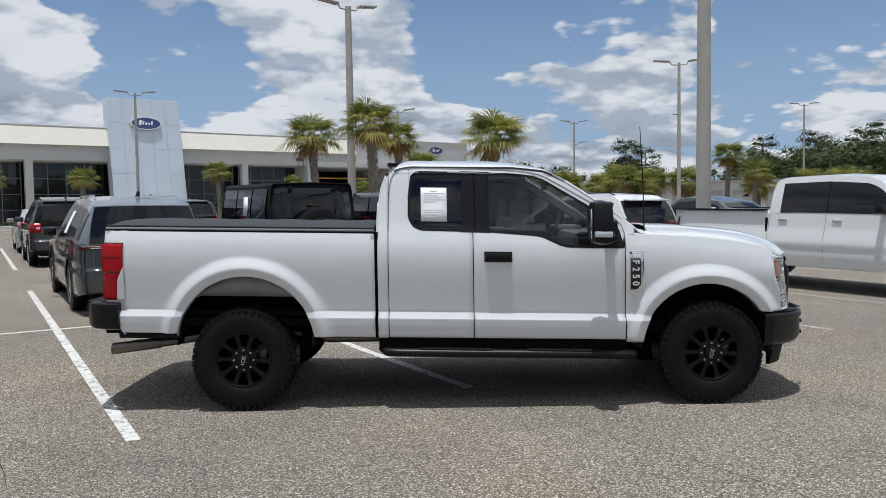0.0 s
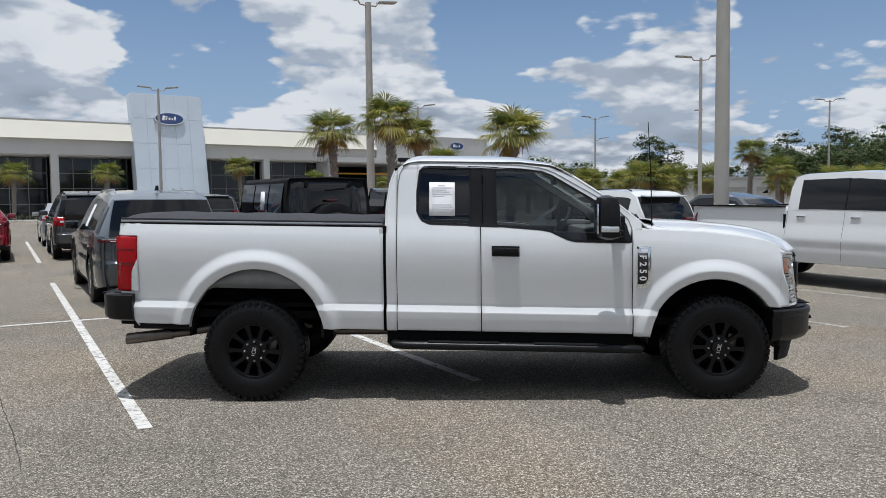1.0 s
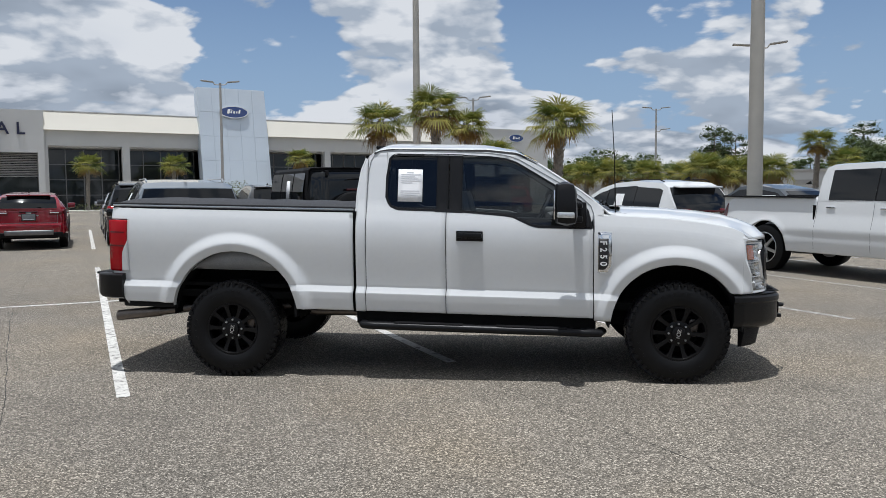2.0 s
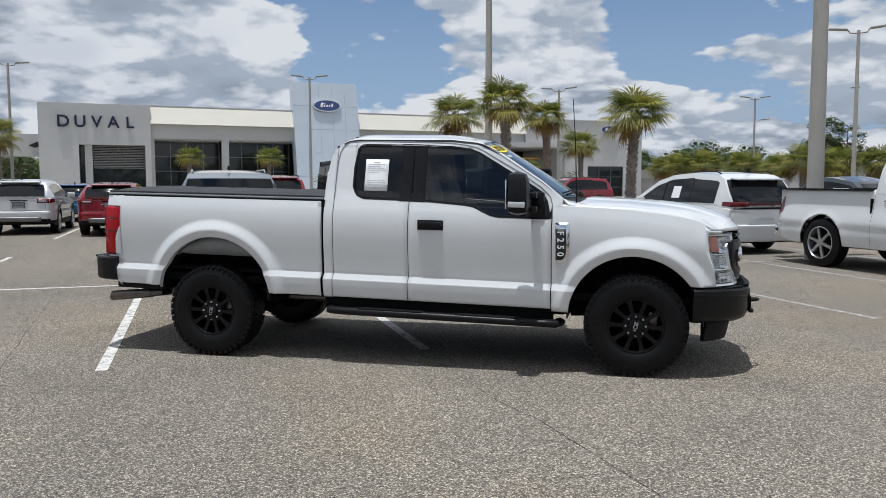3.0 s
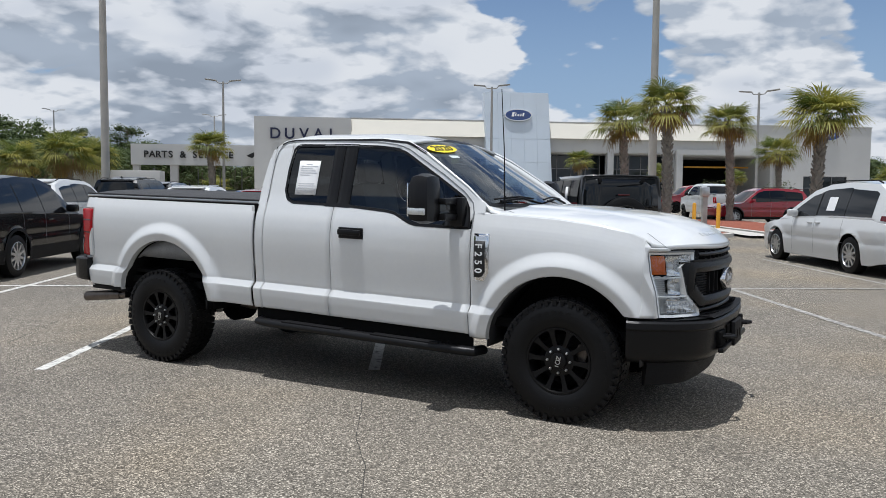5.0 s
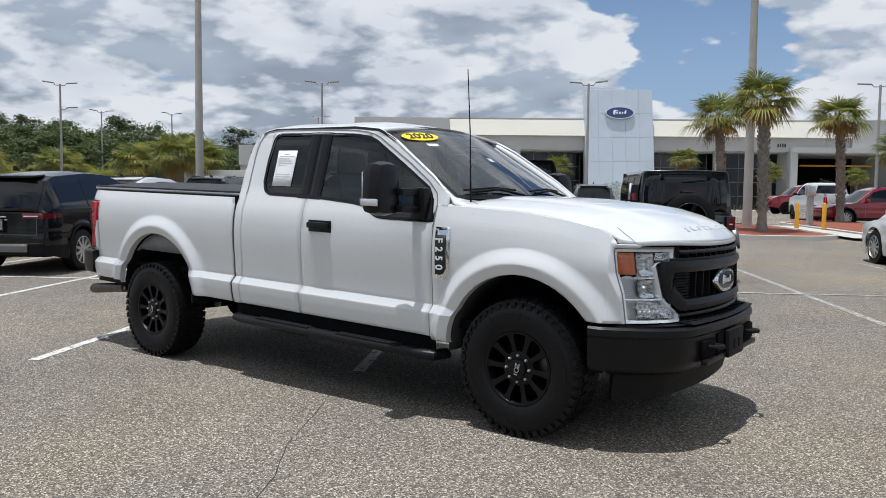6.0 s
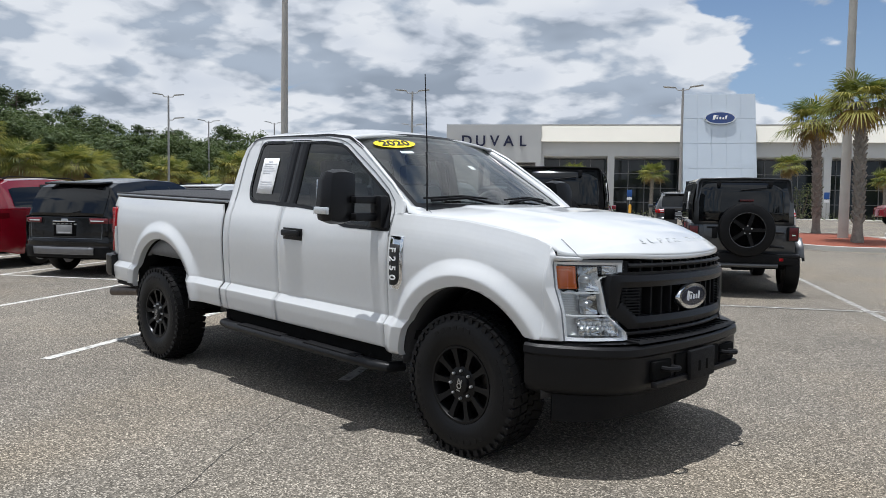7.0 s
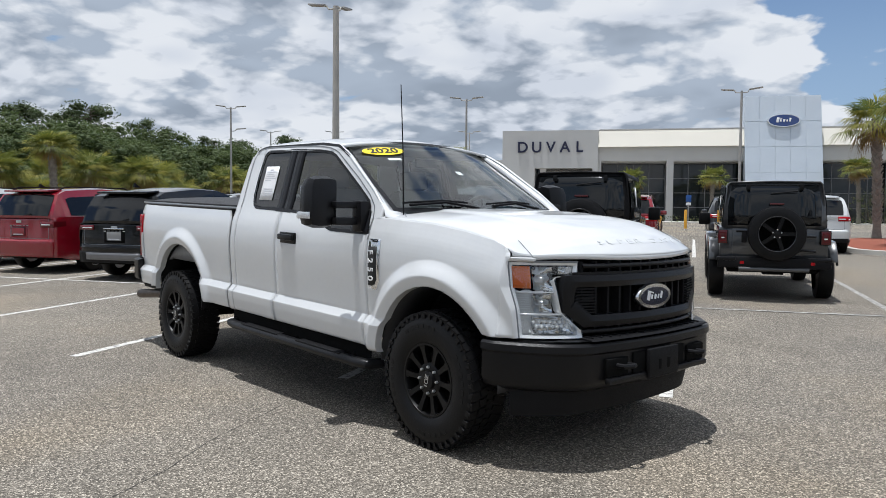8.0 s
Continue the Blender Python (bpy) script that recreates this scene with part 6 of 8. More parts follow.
    for s in (-1, 1):
        part("wing_mirror", Shape().box((mx, s * (yl(mx, b(mx)) + 0.10), b(mx) + 0.12), (0.13, 0.22, 0.15), 0.04), sp.get("mirror", paint), t)
    for a, c, z0, z1, s in sp.get("paper", ()):
        part("window_sheet", side_patch(span(a, c, 3), span(z0, z1, 3), lambda x: z0, lambda x: z1, yg, s, 0.012), PAPER, t, "white printed sheet in the window")
    # lamps
    pl = sp.get("plate", 0.0)
    tl = sp.get("tail")
    if tl:
        z0, z1, ln, wd = tl
        for s in (-1, 1):
            lamp_ = part("tail_lamp", side_patch(span(x0, x0 + ln, 6), span(z0, z1, 4), lambda x: lerp(x, [(x0, z0), (x0 + ln, (z0 * 1.6 + z1 * 0.4) / 2)]), lambda x: z1, lambda x, z: (yl(x, z) if z < b(x) else yg(x, z)) + 0.004, s, 0.003), sp.get("lens", REDLENS), t, "red tail lamp")
            part("rear_lens", tail_patch(s * (1 - wd), s * 0.995, z0, z1, 0.016, 6, 2), sp.get("lens", REDLENS), lamp_, thick=0.02)
            if sp.get("clear"):
                h_ = z1 - z0
                part("clear_band", tail_patch(s * (1 - wd * 0.92), s * 0.90, z0 + h_ * 0.36, z0 + h_ * 0.58, 0.019, 5), SILVERING, lamp_, "pale reversing lens", smooth=0)
    if not sp.get("bed") and sp.get("plate"):
        # tailgate: its seams, the shelf below it, the dish of the plate, blank badges
        zg = b(x0) - 0.01
        for s in (-1, 1):
            part("gate_seam", tail_patch(s * 0.845, s * 0.855, shelf + 0.02, zg, 0.003, 1, 10), JOINT, t, smooth=0)
        part("gate_seam", tail_patch(-0.85, 0.85, shelf + 0.018, shelf + 0.026, 0.003, 14), JOINT, t, smooth=0)
        part("bumper_edge", tail_patch(-0.90, 0.90, shelf - 0.050, shelf - 0.035, 0.004, 16), paint, t)
        part("badge", Shape().box((rear_x(0, zg - 0.05) - 0.006, 0, zg - 0.05), (0.012, 0.13, 0.05), 0.005), ALLOY, t, "small blank silver badge")
        for k in range(6):
            part("badge_bar", Shape().box((rear_x(0.2, zg - 0.12) - 0.004, (k - 2.5) * 0.085, zg - 0.12), (0.008, 0.05, 0.022)), ALLOY, t, smooth=0)
        part("plate_dish", tail_patch(-0.27, 0.27, pl - 0.12, pl + 0.13, 0.005, 8, 4), DARK if paint in (BLACK, GUN, GREY) else paint, t, thick=0.004)
        part("handle_bar", Shape().box((rear_x(0, pl + 0.14) - 0.012, 0, pl + 0.14), (0.03, 0.46, 0.022), 0.008), sp.get("bar", TRIM), t)
    for s in (-1, 1):
        z = sp.get("head", 0.78)
        part("headlamp", side_patch(span(x1 - 0.42, x1, 5), span(z, z + 0.13, 3), lambda x: z, lambda x: min(z + 0.13, b(x) - 0.02), yl, s, 0.004), LENS, t)
    if pl:
        pb = part("plate", Shape().box((rear_x(0, pl) - 0.012, 0, pl), (0.014, 0.32, 0.16), 0.006), sp.get("platemat", JOINT), t, "blank dealer plate in a dark frame")
        part("plate_frame", Shape().box((rear_x(0, pl) - 0.010, 0, pl), (0.012, 0.345, 0.185), 0.006), TRIM, pb)
        part("plate_bar", Shape().box((rear_x(0, pl) - 0.019, 0, pl - 0.055), (0.004, 0.26, 0.02)), INK, pb, smooth=0)
    if sp.get("strip"):
        part("tail_strip", Shape().box((x0 - rbv - 0.022, 0, sp["strip"]), (0.03, 0.95, 0.035), 0.006), sp.get("stripmat", CHROME), t)
    if sp.get("skid"):
        part("skid_plate", tail_patch(-0.72, 0.72, sill + 0.14, sill + 0.27, 0.035, 12, 3), MULLION, t, "silver rear skid plate", thick=0.02)
        for s in (-1, 1):
            part("exhaust_tip", Shape().lathe([(-0.06, 0.045), (0.12, 0.045), (0.12, 0.038), (-0.06, 0.038)], (x0 - 0.02, s * 0.62, sill + 0.16), "x", 16, False), CHROME, t)
    if sp.get("rails"):
        for s in (-1, 1):
            a, c = sp["rails"]
            part("roof_rail", Shape().tube([(a, s * (rw - 0.04), zr - 0.02), (a + 0.16, s * (rw - 0.04), zr + 0.032), (c - 0.2, s * (rw - 0.05), zr + 0.032), (c, s * (rw - 0.05), zr - 0.03)], 0.014, 6), sp.get("railmat", TRIM), t)
    if sp.get("spoiler"):
        xa, (xb_, zb_) = roof[2][0] - 0.12, roof[3]
        part("spoiler", Shape().box(((xa + xb_) / 2, 0, zb_ + 0.004), (xb_ - xa, 2 * rw - 0.18, 0.036), 0.014, Matrix.Rotation(radians(-5), 3, "Y")), sp.get("top", paint), t)
    if sp.get("fin"):
        part("roof_fin", Shape().prism([(gx0 + 0.5, zr + 0.02), (gx0 + 0.68, zr + 0.02), (gx0 + 0.52, zr + 0.10)], -0.02, 0.02, "y"), TRIM, t)
    if sp.get("wiper"):
        part("rear_wiper", Shape().tube([(sp["bl"][0] - 0.03, 0.0, b(x0) + 0.05), (sp["bl"][0] - 0.05, -0.3, b(x0) + 0.10)], 0.012), TRIM, t)
    return t


SUV = dict(wb=2.85, ro=0.98, fo=0.90, w=0.96, sill=0.26, r=0.37, rw=0.66,
           belt=[(-1.0, 1.02), (-0.6, 1.10), (0.5, 1.08), (1.9, 1.03), (2.25, 1.02), (2.9, 0.98), (3.4, 0.90), (3.78, 0.76)],
           roof=[(-0.98, 1.02), (-0.80, 1.40), (-0.66, 1.62), (-0.3, 1.70), (0.6, 1.745), (1.3, 1.72), (1.62, 1.63), (2.45, 1.03)],
           side=[(-0.58, 0.24, 0.04, 0.13), (0.27, 1.045, 0.04, 0.10), (1.075, 2.02, 0.04, 0.10)], ws=(1.68, 2.38, 0.86), bl=(-0.92, -0.68, 0.86), doors=(0.26, 1.06, 2.02),
           handles=(0.42, 1.22), tail=(0.90, 1.06, 0.30, 0.36), plate=0.86, clear=True, clad=0.42, spoiler=True, fin=True, wiper=True, rails=(-0.4, 1.4))


def alike(base, **changes):
    d = dict(base)
    d.update(changes)
    return d


car("parked_suv", "grey-blue mid-size suv with silver roof rails and tinted glass", "suv", parked(1.35, 7.75), GREY,
    alike(SUV, wb=3.02, fo=0.92, ro=1.05, w=0.99, r=0.39, belt=[(-1.07, 1.04), (-0.6, 1.13), (0.5, 1.12), (2.0, 1.06), (2.5, 1.05), (3.1, 1.0), (3.6, 0.92), (3.96, 0.78)],
          roof=[(-1.05, 1.05), (-0.97, 1.38), (-0.90, 1.64), (-0.62, 1.715), (0.6, 1.765), (1.4, 1.74), (1.72, 1.65), (2.6, 1.06)], ws=(1.78, 2.52, 0.86), bl=(-1.045, -0.905, 0.98), rails=(-0.5, 1.5), railmat=ALLOY, spoiler=False, rim=GUN, spokes=12, clad=0.30, side=[(-0.86, 0.24, 0.04, 0.12), (0.27, 1.045, 0.04, 0.10), (1.075, 2.02, 0.04, 0.10)], tail=(1.0, 1.05, 0.16, 0.5), lens=DARKRED, top=STEELBLUE, mirror=BLACK, paper=((0.58, 0.98, 1.20, 1.56, 1),)))
car("parked_suv", "black mid-size suv with chrome window trim and wide tail lamp", "suv", parked(-4.6, 6.95), BLACK,
    alike(SUV, tail=(0.95, 1.04, 0.36, 0.42), lens=DEEPRED, platemat=DASH, skid=True, clad=0.50, shelf=0.66, spokes=10, rails=None, bar=CHROME, plate=0.84, belt=[(-1.0, 1.06), (-0.6, 1.10), (0.5, 1.08), (1.9, 1.03), (2.25, 1.02), (2.9, 0.98), (3.4, 0.90), (3.78, 0.76)], roof=[(-0.98, 1.07), (-0.84, 1.36), (-0.70, 1.58), (-0.46, 1.66), (0.6, 1.735), (1.3, 1.71), (1.62, 1.62), (2.45, 1.03)], bl=(-0.96, -0.71, 0.94)))
car("parked_suv", "bright red mid-size suv with black roof rails", "suv", parked(-7.5, 7.6), RED,
    alike(SUV, wb=2.89, tail=(0.95, 1.07, 0.24, 0.36), lens=DEEPRED, platemat=RED, bar=RED, clad=0.0, shelf=0.70, rails=(-0.6, 1.5), ro=1.02, belt=[(-1.04, 1.12), (-0.6, 1.14), (0.5, 1.10), (1.9, 1.05), (2.25, 1.04), (2.9, 0.98), (3.4, 0.90), (3.82, 0.76)], roof=[(-1.02, 1.13), (-0.88, 1.42), (-0.76, 1.62), (-0.5, 1.70), (0.6, 1.745), (1.3, 1.72), (1.62, 1.63), (2.45, 1.05)], bl=(-1.0, -0.77, 0.90), side=[(-0.62, 0.24, 0.05, 0.14), (0.27, 1.045, 0.04, 0.10), (1.075, 2.02, 0.04, 0.10)]))
CROSS = alike(SUV, wb=2.71, ro=0.92, w=0.93, rw=0.62, shelf=0.70, plate=0.88, tail=(0.94, 1.06, 0.34, 0.40), skid=True, spokes=10,
              belt=[(-0.94, 1.05), (-0.6, 1.10), (0.5, 1.06), (1.9, 1.02), (2.25, 1.01), (2.9, 0.96), (3.3, 0.88), (3.6, 0.74)],
              roof=[(-0.92, 1.06), (-0.80, 1.28), (-0.64, 1.475), (-0.36, 1.555), (0.6, 1.60), (1.2, 1.58), (1.55, 1.49), (2.4, 1.01)],
              side=[(-0.50, 0.24, 0.04, 0.12), (0.27, 1.0, 0.04, 0.10), (1.03, 1.95, 0.04, 0.10)], ws=(1.6, 2.32, 0.86), bl=(-0.89, -0.645, 0.90))
car("parked_crossover", "white compact crossover seen from behind, black lower cladding", "suv", parked(-4.15, 19.3), WHITE, alike(CROSS, lens=DEEPRED, rails=(-0.3, 1.2), railmat=ALLOY))
car("parked_crossover", "dark red compact crossover seen from behind", "suv", parked(-1.55, 18.0), RED, alike(CROSS, lens=DEEPRED, rails=None, roof=[(x, 1.05 + (z - 1.05) * 0.84) for x, z in CROSS["roof"]]))
car("parked_crossover", "dark grey boxy crossover with black roof", "suv", parked(1.3, 17.9), GUN,
    alike(SUV, wb=2.67, ro=0.90, w=0.94, box=0.7, tail=(0.92, 1.16, 0.22, 0.22), top=BLACK, rails=(-0.5, 1.4),
          belt=[(-0.92, 1.08), (-0.6, 1.12), (2.0, 1.10), (2.9, 1.06), (3.4, 0.98), (3.6, 0.84)],
          roof=[(-0.90, 1.10), (-0.80, 1.60), (-0.6, 1.72), (0.6, 1.77), (1.4, 1.74), (1.7, 1.66), (2.3, 1.10)], ws=(1.74, 2.24, 0.88), bl=(-0.88, -0.80, 0.8)))
car("parked_sedan", "silver grey sedan parked nose out", "car", parked(1.3, 24.3), SILVER,
    alike(SUV, wb=2.8, w=0.92, roof=[(-0.7, 0.98), (0.1, 1.36), (0.8, 1.46), (1.4, 1.43), (2.3, 0.98)], belt=[(-1.0, 0.96), (0, 0.98), (2.0, 0.95), (2.9, 0.88), (3.7, 0.70)], side=[(0.0, 0.7, 0.03, 0.09), (0.78, 1.8, 0.03, 0.09)], ws=(1.5, 2.2, 0.85), bl=(-0.6, 0.0, 0.8), clad=0.0, rails=None, spoiler=False, wiper=False, sill=0.2, r=0.33))
car("minivan", "white minivan with dark glass, red tail lamps and chrome wheels", "minivan", parked(12.62, 8.2), WHITE,
    alike(SUV, wb=3.09, ro=1.08, fo=1.0, w=1.01, sill=0.20, r=0.36, rw=0.72, lean=0.18, clad=0.0, crease=0.62, top=WHITE,
          belt=[(-1.1, 0.98), (-0.6, 1.06), (0.6, 1.06), (1.9, 1.02), (2.5, 0.98), (3.2, 0.92), (3.7, 0.82), (4.1, 0.62)],
          roof=[(-1.08, 1.02), (-1.00, 1.22), (-0.86, 1.46), (-0.72, 1.64), (-0.5, 1.735), (0.4, 1.78), (1.2, 1.74), (1.75, 1.61), (3.0, 0.95)],
          side=[(-0.60, 0.32, 0.05, 0.13), (0.345, 1.36, 0.05, 0.11), (1.42, 2.42, 0.04, 0.12)], ws=(1.90, 2.9, 0.88), bl=(-1.065, -0.735, 0.95), paper=((0.74, 1.06, 1.20, 1.48, 1), (0.74, 1.06, 1.20, 1.48, -1)), lens=DEEPRED, doors=(0.34, 1.40, 2.34), handles=(1.26, 1.56),
          tail=(1.04, 1.15, 0.22, 0.5), clear=False, shelf=0.66, strip=1.09, stripmat=DEEPRED, rails=(-0.5, 1.3), plate=0.0, rim=ALLOY, spokes=10, fin=True))

# far pickup and its kin: cab, bed, tailgate
PICK = dict(wb=3.67, ro=1.22, fo=0.95, w=1.02, sill=0.42, r=0.41, rw=0.72, box=0.8, clad=0.0, tw=0.28, crown=0.03,
            belt=[(-1.25, 1.41), (0.88, 1.41), (0.90, 1.30), (1.6, 1.34), (3.3, 1.32), (3.5, 1.34), (4.2, 1.26), (4.55, 1.13), (4.63, 1.0)],
            roof=[(0.90, 1.36), (0.93, 1.68), (1.02, 1.93), (1.3, 2.0), (2.2, 2.03), (2.55, 1.99), (2.75, 1.91), (3.45, 1.34)], bed=0.86,
            side=[(1.08, 1.82, 0.05, 0.12), (1.92, 3.0, 0.04, 0.13)], ws=(2.80, 3.4, 0.9), bl=(0.91, 1.0, 0.75), doors=(0.92, 1.88, 3.02), handles=(1.12, 2.08), handle=CHROME,
            tail=(0.92, 1.26, 0.14, 0.16), clear=True, plate=0.62, spokes=6, mx=2.95, mirror=SATIN, rb=0.02)


def pickup_bed(t, d, paint):
    """Rail caps, inner walls, tailgate and bumper of a load bed."""
    x0, w, zb, xb = -d["ro"], d["w"], d["belt"][0][1], d["bed"] + 0.02
    for s in (-1, 1):
        part("bed_rail", Shape().box(((x0 + xb) / 2, s * (w - 0.10), zb + 0.01), (xb - 0.02 - x0, 0.10, 0.03), 0.008), TRIM, t)
        part("bed_wall", Shape().box(((x0 + xb) / 2, s * (w - 0.14), zb - 0.19), (xb - 0.02 - x0, 0.03, 0.38)), paint, t, smooth=0)
    part("bed_front", Shape().box((xb - 0.02, 0, zb - 0.28), (0.03, 2 * w - 0.24, 0.56)), paint, t, smooth=0)
    part("bed_floor", Shape().box(((x0 + xb) / 2, 0, 0.82), (xb - 0.02 - x0, 2 * w - 0.3, 0.03)), DARK, t, smooth=0)
    part("tailgate", Shape().box((x0 + 0.03, 0, zb - 0.27), (0.07, 2 * w - 0.35, 0.54), 0.02), paint, t)
    part("rear_bumper", Shape().box((x0 - 0.06, 0, 0.62), (0.16, 2 * w - 0.16, 0.20), 0.05), CHROME, t, "chrome rear bumper")
    # near-black fill that paints the shade between cab and bed
    part("slot", Shape().box((xb + 0.005, 0, 0.95), (0.03, 2 * w - 0.10, 0.7)), DARK, t, smooth=0)


RAM = alike(PICK, wb=3.95, ro=1.18, r=0.455, w=1.04, rw=0.75, bed=1.06, lens=DEEPRED, mx=3.30,
            belt=[(-1.2, 1.44), (1.08, 1.44), (1.10, 1.36), (1.8, 1.37), (3.7, 1.35), (3.85, 1.37), (4.5, 1.28), (4.85, 1.14), (4.93, 1.0)],
            lean=0.15, roof=[(1.10, 1.38), (1.12, 1.80), (1.18, 1.985), (1.32, 2.035), (2.4, 2.06), (2.95, 2.02), (3.15, 1.94), (3.80, 1.37)],
            side=[(1.34, 2.245, 0.03, 0.10), (2.275, 3.42, 0.03, 0.11)], ws=(3.2, 3.75, 0.9), bl=(1.11, 1.20, 0.75), doors=(1.12, 2.26, 3.46), handles=(1.42, 2.48), tail=(0.95, 1.30, 0.13, 0.14))
ram = car("white_pickup", "white crew-cab pickup with chrome bumper and alloy wheels", "pickup truck", parked(12.95, 4.75, True), WHITE, RAM)
pickup_bed(ram, RAM, WHITE)
f1 = car("far_pickup", "white crew-cab pickup by the service lane", "pickup truck", pose(-3.5, 46.2, 0.38, 0, 0, 120), WHITE, alike(PICK, rim=RIM, tail=(0.95, 1.27, 0.14, 0.14)))
pickup_bed(f1, PICK, WHITE)
f2 = car("far_pickup", "red crew-cab pickup by the showroom", "pickup truck", pose(-6.4, 61.7, 0.5, 0, 0, 215), RED, alike(PICK, rim=RIM))
pickup_bed(f2, PICK, RED)
car("parked_suv", "dark red crossover near the service lane", "suv", pose(-0.2, 42.8, 0.33, 0, 0, 215), RED, alike(SUV, clad=0.38))
car("parked_suv", "white suv parked beyond the mulched island", "suv", parked(9.2, 20.6), WHITE, alike(SUV, wb=2.72, w=0.92, tail=(0.98, 1.12, 0.34, 0.36), rails=(-0.4, 1.3)))
car("parked_sedan", "grey sedan parked beside the minivan", "car", parked(16.6, 7.9), GREY, alike(SUV, wb=2.83, w=0.93, roof=[(-0.8, 1.06), (0.1, 1.58), (0.8, 1.68), (1.4, 1.65), (2.3, 1.06)], belt=[(-1.0, 1.04), (0, 1.06), (2.0, 1.03), (2.9, 0.96), (3.7, 0.76)], paper=((0.1, 0.6, 1.2, 1.42, -1), (0.1, 0.6, 1.2, 1.42, 1)), side=[(-0.2, 0.76, 0.03, 0.09), (0.78, 1.8, 0.03, 0.09)], ws=(1.5, 2.2, 0.85), bl=(-0.6, 0.0, 0.8), clad=0.0, rails=None, spoiler=False, wiper=False, sill=0.2, r=0.33))
car("parked_sedan", "bright blue compact hatchback in the far row", "car", parked(-3.7, 26.5), SKYBLUE, alike(CROSS, wb=2.6, w=0.90, clad=0.3, rails=None, skid=False, roof=[(x, 1.05 + (z - 1.05) * 0.72) for x, z in CROSS["roof"]]))
car("parked_sedan", "red car parked beyond the off-roaders", "car", parked(3.6, 21.0), RED, alike(SUV, wb=2.7, w=0.92, clad=0.3))
car("parked_suv", "white suv parked behind the black suv", "suv", parked(-7.3, 15.5), WHITE, alike(SUV, rails=(-0.4, 1.3)))
for u, v, p, lab in ((-10.3, 7.5, WHITE, "white suv at the end of the row"), (-10.2, 19.0, BLACK, "black suv in the far row"), (-13.0, 19.2, RED, "red suv in the far row"), (-15.8, 18.8, SILVER, "silver suv in the far row"), (7.1, 28.0, GUN, "dark grey suv near the showroom"), (-18.5, 20.0, WHITE, "white suv in the far row"), (-7.0, 24.5, GUN, "dark grey suv in the far row")):
    car("parked_suv", lab, "suv", parked(u, v), p, SUV)


